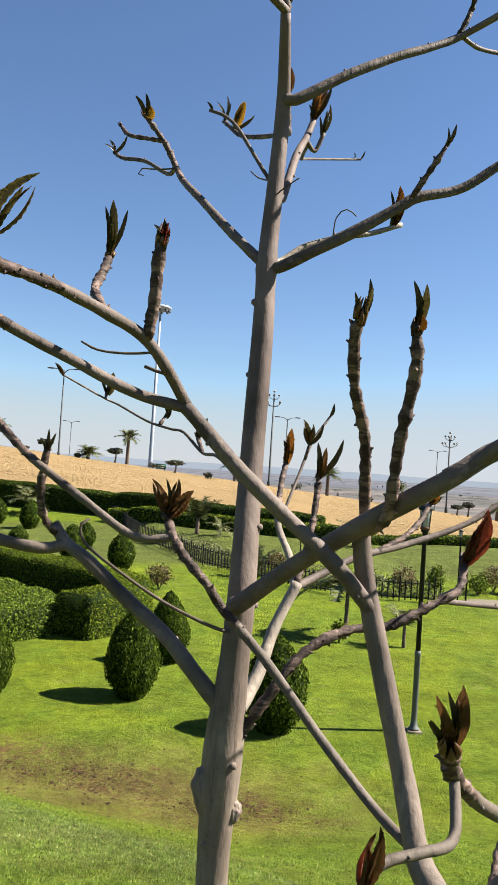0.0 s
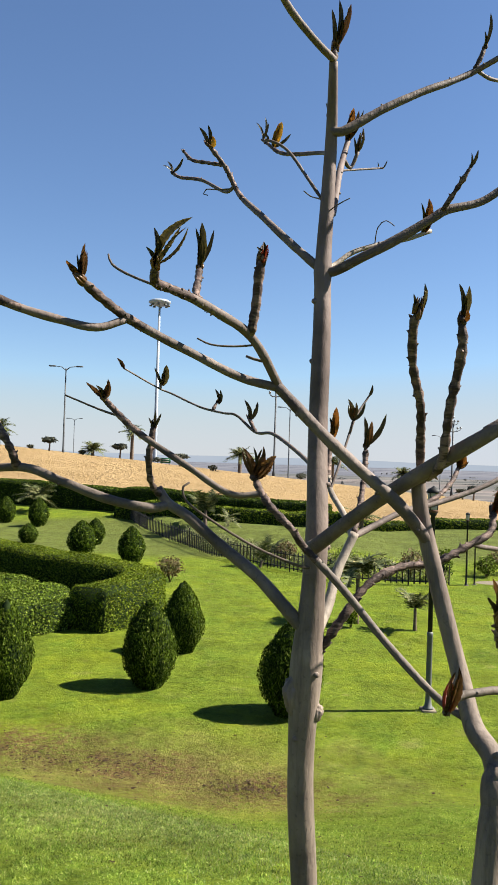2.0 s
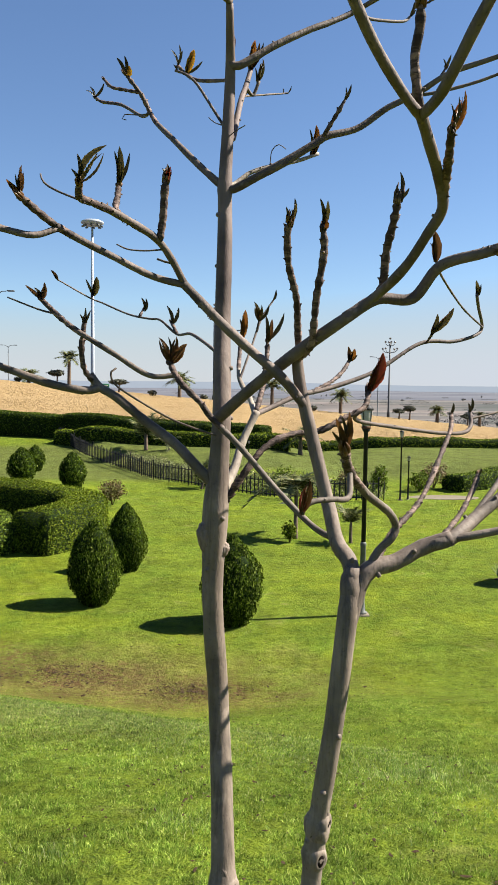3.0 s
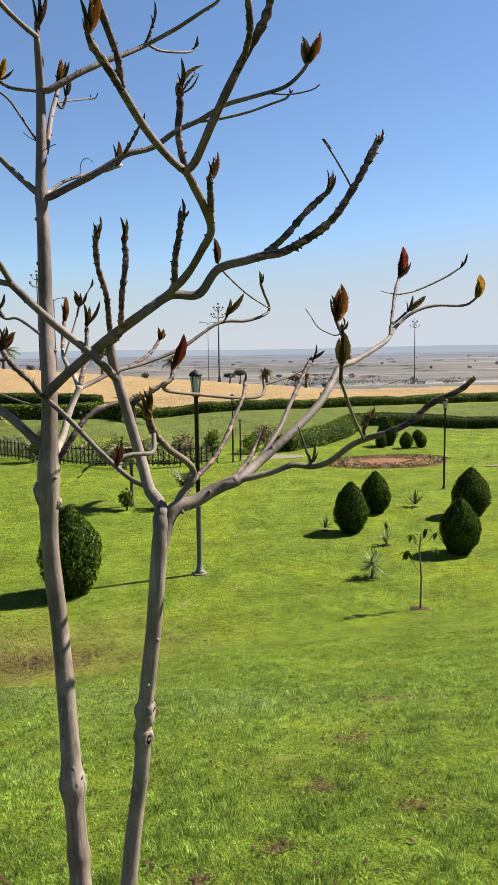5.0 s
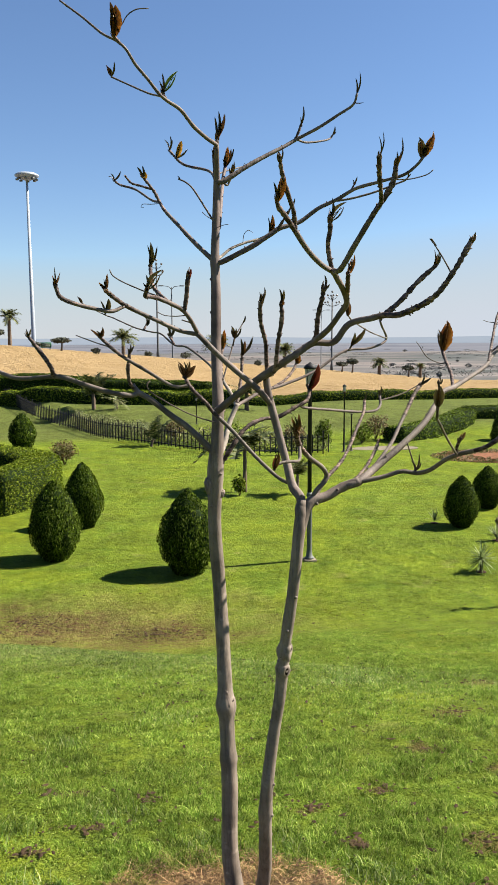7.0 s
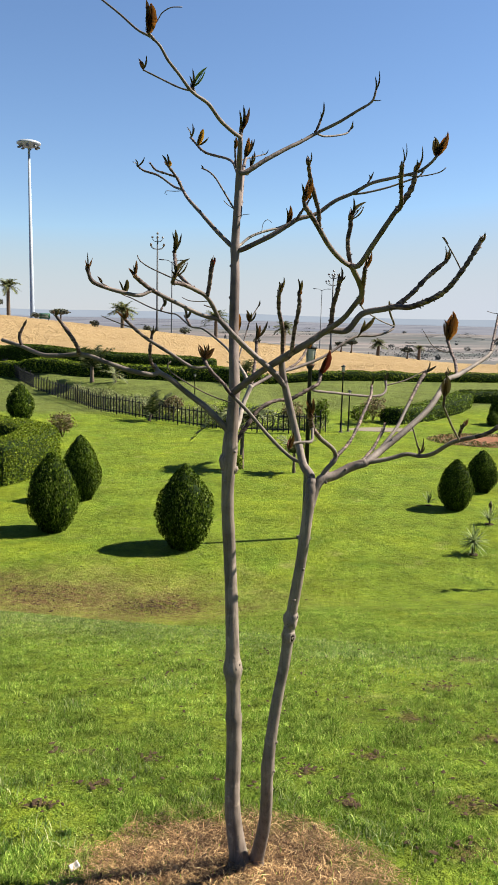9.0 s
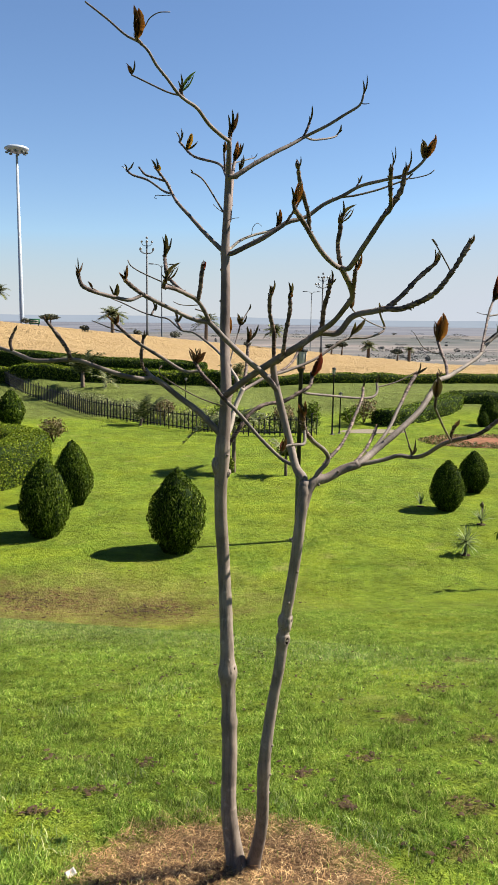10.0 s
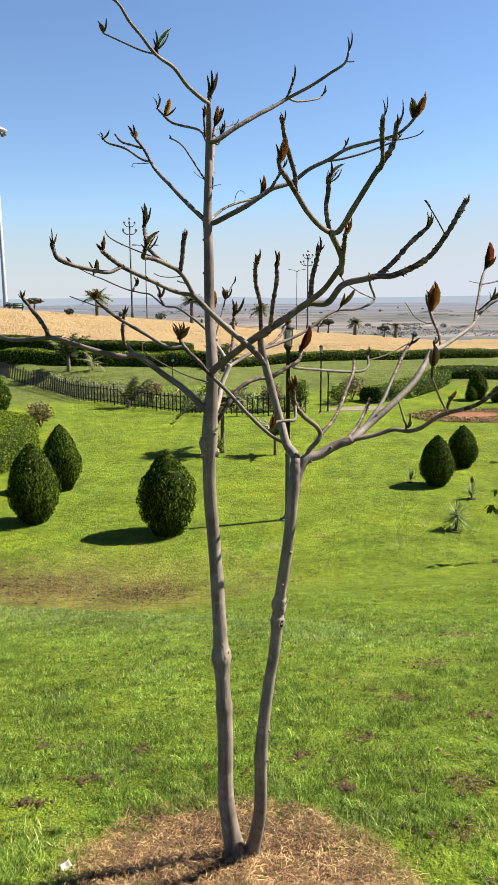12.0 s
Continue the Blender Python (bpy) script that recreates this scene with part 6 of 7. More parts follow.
# ---- palms and far trees ----
def frond(bm_faces, bm_verts, base, way, length, droop, rng, leaflets=30, leaf_len=0.33, fan=0.04):
    """A feather frond: leaflets along a drooping rib, as arrays."""
    side = Vector((-way.y, way.x, 0)).normalized() if abs(way.z) < 0.99 else Vector((1, 0, 0))
    for i in range(leaflets):
        s = (i + 1.5) / (leaflets + 1.5)
        p = base + way * length * s - Vector((0, 0, droop * length * s * s))
        back_p = base + way * length * (s - fan) - Vector((0, 0, droop * length * (s - fan) ** 2))
        for sg in (1, -1):
            q = p + (side * sg * 0.8 + way * 0.55 + Vector((0, 0, rng.uniform(-0.75, 0.0)))) * leaf_len * length * (1.15 - s * 0.75)
            k = len(bm_verts)
            bm_verts += [back_p, p, q]
            bm_faces.append((k, k + 1, k + 2))
    w = length * 0.012
    for i in range(6):
        s0, s1 = i / 6, (i + 1) / 6
        a = base + way * length * s0 - Vector((0, 0, droop * length * s0 * s0))
        b = base + way * length * s1 - Vector((0, 0, droop * length * s1 * s1))
        k = len(bm_verts)
        bm_verts += [a - side * w, a + side * w, b]
        bm_faces.append((k, k + 1, k + 2))


def palm(x, y, trunk_h, crown, label, seed, fronds=22, trunk_r=0.18, lean=0.0, droop=0.28, rise=(-0.35, 1.5), fan=0.04):
    rng = random.Random(seed)
    ob = thing("palm_tree", label, "palm tree", at=(x, y, ground(x, y)))
    bm = bmesh.new()
    n = max(4, int(trunk_h / 0.15))
    pts = [Vector((lean * (k / n) ** 2, 0, -0.1 + (trunk_h + 0.1) * k / n)) for k in range(n + 1)]
    tube(bm, pts, [trunk_r * (1.15 - 0.3 * k / n) * (1.1 if k % 2 else 0.95) for k in range(n + 1)], 8)
    part("trunk", bm, PALM_TRUNK, ob)
    for k in range(fronds):
        a = math.tau * k * 0.382 + rng.uniform(-0.2, 0.2)
        high = rng.uniform(*rise)
        way = Vector((math.cos(a), math.sin(a), high)).normalized()
        verts, faces = [], []
        frond(faces, verts, Vector((lean, 0, trunk_h)), way, crown * rng.uniform(0.85, 1.1), droop + 0.2 * rng.random(), rng, fan=fan)
        array_mesh("frond", [v[:] for v in verts], faces, PALM_LEAF, ob)
    return ob


def far_tree(x, y, h, w, seed, label="small umbrella-shaped tree beside the far road"):
    rng = np.random.default_rng(seed)
    ob = thing("roadside_tree", label, "tree", at=(x, y, ground(x, y)))
    bm = bmesh.new()
    top = Vector((w * 0.05, 0, h * 0.6))
    tube(bm, [Vector((0, 0, -0.2)), Vector((w * 0.04, 0, h * 0.3)), top], [0.14, 0.1, 0.08], 7)
    for k in range(6):
        a = math.tau * k / 6 + 0.3
        tube(bm, [top, top + Vector((math.cos(a) * w * 0.2, math.sin(a) * w * 0.2, h * 0.16)), top + Vector((math.cos(a) * w * 0.4, math.sin(a) * w * 0.4, h * 0.25))], [0.06, 0.04, 0.02], 5)
    part("trunk", bm, PALM_TRUNK, ob)
    c = rng.normal(0, 1, (1500, 3))
    c /= np.linalg.norm(c, axis=1)[:, None]
    bump = np.array([0.8 + 0.6 * noise.noise(Vector(p) * 2.5 + Vector((seed, 0, 0))) for p in c])[:, None]
    pts = c * rng.uniform(0.3, 1, (1500, 1)) ** 0.4 * bump * np.array([w * 0.5, w * 0.5, h * 0.22]) + np.array([0, 0, h * 0.82])
    array_mesh("crown", *leaf_cloud(pts, c, 0.13, rng, 0.8), SHRUB_GREY, ob)
    return ob


# ---- fence and the planting behind it ----
def build_fence():
    line = spline([(x, y, 0) for x, y in FENCE_LINE], 0.19)
    ob = thing("fence", "low black metal picket fence along the lawn edge", "fence")
    bm = bmesh.new()
    box(bm, -0.02, -0.02, 0, 0.02, 0.02, 0.80, 0.004)
    box(bm, -0.03, -0.03, 0.80, 0.03, 0.03, 0.84, 0.008)
    post_me = bpy.data.meshes.new("post")
    bm.to_mesh(post_me)
    bm.free()
    bm = bmesh.new()
    tube(bm, [Vector((0, 0, 0.06)), Vector((0, 0, 0.68)), Vector((0, 0, 0.74))], [0.022, 0.022, 0.005], 5)
    picket_me = bpy.data.meshes.new("picket")
    bm.to_mesh(picket_me)
    bm.free()
    for me in (post_me, picket_me):
        me.materials.append(BLACK_METAL)
    rails = []
    for i, p in enumerate(line):
        z = ground(p.x, p.y)
        piece = new("post" if i % 6 == 0 else "picket", post_me if i % 6 == 0 else picket_me)
        piece.location, piece.parent = (p.x, p.y, z), ob
        rails.append(Vector((p.x, p.y, z)))
    for h in (0.14, 0.62):
        bm = bmesh.new()
        tube(bm, [q + Vector((0, 0, h)) for q in rails[::4]], [0.02] * len(rails[::4]), 5)
        part("rail", bm, BLACK_METAL, ob)


build_fence()
hedge("fence_planting", [(-3.2, 34.6), (-1.4, 31.7), (0.9, 28.7), (2.8, 27.0), (4.6, 26.1), (6.4, 26.0)], 0.5, 0.5, "loose mixed pale green planting behind the picket fence", PALE_PLANT, 0.05, 420, 41, 0.34, core=False)
for k, (x, y, w, h) in enumerate(((1.0, 28.6, 1.0, 0.95), (3.1, 26.6, 1.2, 1.0), (5.3, 25.9, 1.0, 1.1), (6.4, 25.9, 0.7, 1.2), (9.1, 28.2, 1.3, 1.1), (8.3, 27.4, 1.0, 0.8))):
    shrub(x, y, w, h, HEDGE_LIGHT if k % 2 else RED_BUSH, "loose grey-green garden shrub by the picket fence", 50 + k, 800, 0.05)


# ---- small palms and spiky plants on the lawn ----
palm(2.45, 18.5, 1.3, 1.4, "slender palm with drooping feathery fronds on the lawn", 61, 15, 0.05, 0.0, 0.6, (0.2, 2.0), 0.055)
shrub(2.25, 18.05, 0.42, 0.55, HEDGE_GREEN, "small leafy shrub at the foot of a slender palm", 60, 420, 0.045)
palm(0.05, 27.9, 0.3, 1.35, "small palm with a few upright fronds beside the picket fence", 62, 5, 0.05, 0.10, 0.25, (1.3, 2.8), 0.06)
palm(-2.6, 36.2, 0.75, 1.75, "young palm with few fronds before the hedge", 63, 8, 0.09, 0.0, 0.22, (0.9, 2.4), 0.06)
palm(-1.5, 35.8, 0.45, 0.85, "low young palm with drooping fronds before the hedge", 64, 6, 0.07)
palm(4.9, 36.2, 0.9, 1.25, "young palm at the end of the boundary hedge", 65, 13, 0.10)
palm(3.78, 17.9, 0.55, 0.85, "small slender palm with a dry skirt on the lawn", 66, 11, 0.04, 0.0, 0.3, (0.9, 2.8), 0.05)
palm(-12.6, 43.0, 0.9, 1.5, "low grey-green palm in front of the hedge", 67, 16, 0.12)


def rosette(x, y, r, count, label, seed, stalk=0.0, material=None, category="plant", name="yucca", neck=0.0):
    """A rosette of stiff, pointed, slightly keeled leaves."""
    rng = random.Random(seed)
    ob = thing(name, label, category, at=(x, y, ground(x, y)))
    for k in range(count):
        a = math.tau * k * 0.382
        high = 0.3 + 1.2 * rng.random() if not neck else -0.75 + 2.2 * rng.random()
        way = Vector((math.cos(a) * math.cos(high), math.sin(a) * math.cos(high), math.sin(high)))
        side = Vector((-math.sin(a), math.cos(a), 0)) * r * (0.05 if not neck else 0.036)
        lift = way.cross(side).normalized() * r * 0.02
        base = Vector((0, 0, 0.03 + 0.1 * r + neck * rng.uniform(0.8, 1.1)))
        bm = bmesh.new()
        prev = None
        for s in (0, 0.35, 0.7, 1.0):
            c = base + way * r * s - Vector((0, 0, 0.25 * r * s ** 3 * (1.3 - high) if 0 < high < 1.2 else 0))
            w = (1.0, 1.15, 0.7, 0.05)[(0, 0.35, 0.7, 1.0).index(s)]
            row = [bm.verts.new(c - side * w), bm.verts.new(c - lift * w), bm.verts.new(c + side * w)]
            if prev:
                for j in range(2):
                    bm.faces.new((prev[j], prev[j + 1], row[j + 1], row[j]))
            prev = row
        part("leaf", bm, material or PALM_LEAF, ob)
    if neck:
        bm = bmesh.new()
        tube(bm, [Vector((0, 0, -0.03)), Vector((0.006, 0, neck * 0.6)), Vector((0, 0.004, neck * 1.3))], [0.032, 0.028, 0.02], 7)
        part("stem", bm, PALM_TRUNK, ob)
    if stalk:
        bm = bmesh.new()
        tube(bm, [Vector((0, 0, 0)), Vector((0.01, 0, stalk * 0.6)), Vector((0, 0.01, stalk))], [0.018, 0.014, 0.02], 6)
        stem = part("stalk", bm, PALM_TRUNK, ob)
        bm = bmesh.new()
        tube(bm, [Vector((0, 0.01, stalk - 0.02)), Vector((0, 0.01, stalk + 0.05)), Vector((0, 0.01, stalk + 0.13))], [0.02, 0.045, 0.008], 7)
        part("flower_spike", bm, RED_BUSH, stem)
    bm = bmesh.new()
    lathe(bm, [(r * 0.34, -0.04), (r * 0.28, 0.006), (r * 0.12, 0.015)], 12)
    part("planting_hole", bm, SOIL, ob)
    return ob


rosette(5.70, 10.80, 0.33, 76, "spiky pale green yucca in a bare soil ring", 71, material=YUCCA, neck=0.2)
rosette(6.90, 12.70, 0.34, 22, "low spiky plant with a short flower stalk", 72, 0.36, YUCCA)
rosette(6.2, 14.35, 0.3, 16, "small spiky plant beside a clipped shrub", 73, material=YUCCA)
rosette(9.30, 15.95, 0.38, 22, "small low tufted plant on the lawn", 74)
shrub(10.85, 13.7, 0.55, 0.45, HEDGE_LIGHT, "small green shrub on the lawn", 75, 500, 0.035)
shrub(9.65, 11.9, 0.6, 0.35, HEDGE_LEAF, "low dark green shrub on the lawn", 76, 500, 0.035)


def sapling(x, y, h):
    ob = thing("sapling", "thin young sapling with a few large leaves", "sapling", at=(x, y, ground(x, y)))
    bm = bmesh.new()
    pts = spline([(0, 0, -0.05), (0.01, 0, h * 0.4), (-0.02, 0.01, h * 0.7), (0.0, 0, h * 0.93)], 0.08)
    tube(bm, pts, [0.016 - 0.008 * i / len(pts) for i in range(len(pts))], 7)
    part("trunk", bm, BARK_BRANCH, ob)
    rng = random.Random(81)
    # a few drooping leaf clusters at the ends of thin side twigs
    for ex, ey, z0, z1, count in ((-0.22, 0.04, 0.44, 0.72, 6), (-0.17, -0.03, 0.74, 0.93, 4), (0.10, 0.02, 0.84, 0.97, 5), (0.25, -0.02, 0.78, 0.93, 3), (0.27, 0.05, 0.50, 0.73, 3)):
        base, end = Vector((0, 0, h * z0)), Vector((ex, ey, h * z1))
        bm = bmesh.new()
        tube(bm, spline([base, base.lerp(end, 0.45) + Vector((0, 0, -0.02)), end], 0.05), [0.004] * len(spline([base, base.lerp(end, 0.45) + Vector((0, 0, -0.02)), end], 0.05)), 5)
        twig = part("twig", bm, BARK_BRANCH, ob)
        for k in range(count):
            a = math.tau * k / count + rng.uniform(-0.4, 0.4)
            way = Vector((math.cos(a) * 0.7, math.sin(a) * 0.7, rng.uniform(-1.1, 0.1))).normalized()
            side = way.cross(Vector((0, 0, 1))).normalized()
            up = side.cross(way)
            long = rng.uniform(0.10, 0.15)
            bm = bmesh.new()
            rows = []
            for q, w in ((0, 0.005), (0.2, 0.026), (0.45, 0.036), (0.75, 0.026), (1.0, 0.003)):
                mid = end + way * long * q - Vector((0, 0, 0.05 * q * q))
                rows.append([bm.verts.new(mid - side * w + up * w * 0.3), bm.verts.new(mid), bm.verts.new(mid + side * w + up * w * 0.3)])
            for r, q in zip(rows, rows[1:]):
                for c in range(2):
                    bm.faces.new((r[c], r[c + 1], q[c + 1], q[c]))
            part("leaf", bm, HEDGE_GREEN, twig)
    bm = bmesh.new()
    lathe(bm, [(0.19, -0.05), (0.16, 0.004), (0.05, 0.01)], 14)
    part("planting_hole", bm, SOIL, ob)


sapling(5.64, 8.95, 1.3)


def flowerbed(cx, cy, rx, ry):
    """An oval bed: raised soil with rows of low reddish plants."""
    rng = np.random.default_rng(91)
    ob = thing("flowerbed", "oval flowerbed of low reddish plants on the lawn", "flowerbed", at=(cx, cy, ground(cx, cy)))
    bm = bmesh.new()
    lathe(bm, [(1.0, -0.06), (0.98, 0.02), (0.8, 0.04), (0.4, 0.06), (0.05, 0.07)], 36)
    for v in bm.verts:
        v.co.x *= rx
        v.co.y *= ry
    part("soil", bm, BED_SOIL, ob)
    n = 6500
    ring = rng.choice([0.45, 0.62, 0.72, 0.82, 0.90, 0.96], n) + rng.normal(0, 0.025, n)
    a = rng.uniform(0, math.tau, n)
    pts = np.stack([ring * rx * np.cos(a), ring * ry * np.sin(a), rng.uniform(0.02, 0.09, n)], 1)
    up = np.tile([0.0, 0.0, 1.0], (n, 1))
    array_mesh("bedding", *leaf_cloud(pts, up, 0.04, rng, 0.9), FLOWER, ob)
    return ob


flowerbed(12.0, 23.2, 2.45, 1.45)


def slab(x, y, rx, ry, label):
    bm = bmesh.new()
    lathe(bm, [(1.0, -0.08), (1.0, 0.015), (0.97, 0.03)], 28)
    for v in bm.verts:
        v.co.x, v.co.y = v.co.x * rx + x, v.co.y * ry + y
        v.co.z += ground(x, y)
    return tagged(mesh_object("pavement", bm, CONCRETE, smooth=False), label, "pavement", kind="structure")


slab(8.7, 25.8, 1.3, 0.5, "pale concrete pad at the edge of the lawn")
slab(16.0, 21.0, 1.4, 0.17, "pale paved strip across the far lawn")


# ---- the far road: masts, lamps, palms and trees on the sand bank ----
high_mast(-16.4, 120.0, 26.0)
for x, y, h in ((-35.6, 92.0, 13.2), (1.75, 92.0, 11.0), (24.1, 96.0, 9.5), (81.0, 150.0, 14.5)):
    globe_lamp(x, y, h)
for x, y, h in ((-23.2, 90.0, 10.1), (-43.6, 180.0, 18.0), (4.6, 120.0, 11.5), (40.0, 170.0, 17.0)):
    street_lamp(x, y, h)
for k, (x, y, th, cr, label) in enumerate((
    (-15.4, 92.0, 3.6, 1.6, "palm with a tall bare trunk beside the far road"),
    (-30.9, 90.0, 2.3, 1.9, "palm with a full crown beside the far road"),
    (-19.5, 89.0, 0.8, 1.7, "low bushy palm on the sand bank"),
    (-2.3, 90.0, 2.3, 1.8, "palm with a full crown beside the far road"),
    (8.7, 91.0, 2.6, 1.7, "palm with a full crown beside the far road"),
    (17.2, 92.0, 2.3, 1.5, "palm with a full crown beside the far road"),
    (29.2, 92.0, 1.6, 1.2, "small palm on the low end of the sand bank"),
    (35.3, 94.0, 1.5, 0.8, "small slender palm on the low end of the sand bank"),
)):
    palm(x, y, th, cr * 1.08, label, 100 + k, 32, 0.2)
for k, (x, y, h, w) in enumerate(((-24.9, 90.0, 1.7, 1.9), (-16.7, 91.0, 1.9, 2.0), (-9.4, 90.0, 1.5, 2.4), (24.4, 92.0, 1.2, 1.6), (33.0, 92.0, 1.4, 1.5), (26.0, 93.0, 1.7, 1.6))):
    far_tree(x, y, h, w, 120 + k)
for k, (x, y, w) in enumerate(((-26.8, 89.0, 0.9), (-5.4, 89.0, 1.3), (0.6, 89.0, 1.1), (4.9, 89.5, 1.4), (-20.6, 88.5, 0.9), (13.6, 90.0, 1.2), (-12.0, 89.5, 1.2))):
    shrub(x, y, w, w * 0.6, SHRUB_GREY, "round dark shrub on the sand bank", 140 + k, 260, 0.12)


def road_sign(x, y):
    ob = thing("road_sign", "small green road sign on two posts by the far road", "road sign", at=(x, y, ground(x, y)))
    for s in (-0.45, 0.45):
        bm = bmesh.new()
        tube(bm, [Vector((s, 0.05, -0.2)), Vector((s, 0.05, 0.8))], [0.05, 0.05], 6)
        part("post", bm, GREY_METAL, ob)
    bm = bmesh.new()
    box(bm, -0.62, -0.04, 0.25, 0.62, 0.04, 0.85, 0.02)
    part("panel", bm, SIGN_GREEN, ob)
    for z in (0.40, 0.62):
        bm = bmesh.new()
        box(bm, -0.45, -0.06, z, 0.45, -0.045, z + 0.07)
        part("lettering_bar", bm, FROSTED, ob)


road_sign(-11.2, 91.0)


def build_far_woods():
    """Scattered trees and scrub far out on the plain."""
    rng = np.random.default_rng(77)
    pts, nor = [], []
    for k in range(230):
        y = 190 + 1000 * rng.uniform() ** 1.2
        x = y * rng.uniform(-0.55, 0.95)
        z = ground(x, y)
        w, h = rng.uniform(1.5, 4.5), rng.uniform(1.2, 3.2)
        if rng.uniform() < 0.7:
            w *= rng.uniform(4, 9)
            h *= 0.75
        c = rng.normal(0, 1, (130, 3))
        c /= np.linalg.norm(c, axis=1)[:, None]
        pts.append(c * rng.uniform(0.5, 1, (130, 1)) * [w * 0.5, w * 0.4, h * 0.5] + [x, y, z + h * 0.5])
        nor.append(c)
    ob = array_mesh("far_trees", *leaf_cloud(np.concatenate(pts), np.concatenate(nor), 0.42, rng, 0.7), FAR_SCRUB)
    tagged(ob, "scattered dark trees and scrub on the distant plain", "trees", kind="stuff")


build_far_woods()


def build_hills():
    """A low ridge on the horizon, made pale by an emissive haze colour."""
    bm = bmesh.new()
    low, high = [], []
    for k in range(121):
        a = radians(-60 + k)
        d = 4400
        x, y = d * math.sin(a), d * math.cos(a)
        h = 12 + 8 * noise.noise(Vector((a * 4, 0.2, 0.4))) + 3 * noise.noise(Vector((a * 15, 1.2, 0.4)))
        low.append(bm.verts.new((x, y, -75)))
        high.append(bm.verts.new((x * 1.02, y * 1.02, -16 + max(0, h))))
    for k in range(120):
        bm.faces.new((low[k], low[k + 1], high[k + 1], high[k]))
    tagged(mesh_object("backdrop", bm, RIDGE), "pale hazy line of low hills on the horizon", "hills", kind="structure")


build_hills()


# ---- grass, straw and small ground things ----
def blades(name, x, y, height, width, material, rng, label, lean=0.6, base=None):
    """Bent grass blades as one sheet of triangles."""
    n = len(x)
    z = np.array([ground(a, b) for a, b in zip(x, y)]) - 0.004
    turn = rng.uniform(0, math.tau, n)
    side = np.stack([np.cos(turn), np.sin(turn), np.zeros(n)], 1) * width[:, None]
    fall = rng.uniform(0, math.tau, n)
    away = np.stack([np.cos(fall), np.sin(fall), np.zeros(n)], 1) * (height * rng.uniform(0.1, lean, n))[:, None]
    foot = np.stack([x, y, z], 1)
    up = np.array([0, 0, 1.0])
    midp = foot + away * 0.35 + up * (height * 0.6)[:, None]
    tip = foot + away + up * (height * rng.uniform(0.8, 1.0, n))[:, None]
    verts = np.stack([foot - side, foot + side, midp + side * 0.75, midp - side * 0.75, tip], 1).reshape(-1, 3)
    k = np.arange(n)[:, None] * 5
    faces = np.concatenate([k + [0, 1, 2], k + [0, 2, 3], k + [3, 2, 4]])
    ob = array_mesh(name, verts, faces, material)
    return tagged(ob, label, "grass", kind="stuff")


def mulch(x, y):
    return ((x + 0.07) / 0.50) ** 2 + ((y + 0.22) / 0.58) ** 2


def build_grass():
    rng = np.random.default_rng(5)
    n = 720000
    # denser near the tree
    d = 0.9 + 6.5 * rng.uniform(0, 1, n) ** 1.5
    a = rng.uniform(-0.42, 0.62, n)
    x, y = -0.3 + d * 1.35 * np.sin(a), -2.0 + d * 1.35 * np.cos(a)
    clump = np.array([noise.noise(Vector((p * 3.2, q * 3.2, 0.7))) for p, q in zip(x, y)])
    tuft = np.array([noise.noise(Vector((p * 11.0, q * 11.0, 5.3))) for p, q in zip(x, y)])
    keep = (mulch(x, y) + 0.5 * clump > 1.0) & (rng.uniform(-0.5, 0.6, n) < clump + 1.3 * tuft + 0.35)
    x, y, clump = x[keep], y[keep], (clump + tuft)[keep]
    # thinner towards the brow of the slope
    brow = np.array([smooth01(1.4, 0.2, crest_of(v) - w) for v, w in zip(x, y)]) * (x < 1.5)
    keep = rng.uniform(0, 1, len(x)) > 0.75 * brow
    x, y, clump = x[keep], y[keep], clump[keep]
    for sx, sy, rx, ry in BARE_SPOTS:
        far = ((x - sx) / rx) ** 2 + ((y - sy) / ry) ** 2 + rng.normal(0, 0.5, len(x)) > 0.55
        x, y, clump = x[far], y[far], clump[far]
    n = len(x)
    h = rng.uniform(0.008, 0.022, n) * (1 + 1.1 * clump.clip(-0.4, 1))
    tall = rng.uniform(0, 1, n) < 0.03
    h[tall] *= rng.uniform(1.3, 1.9, n)[tall]
    blades("lawn_grass", x, y, h, rng.uniform(0.0008, 0.0018, n), GRASS_BLADE, rng, "short green lawn grass with taller tufts on the bank", 1.5)


build_grass()


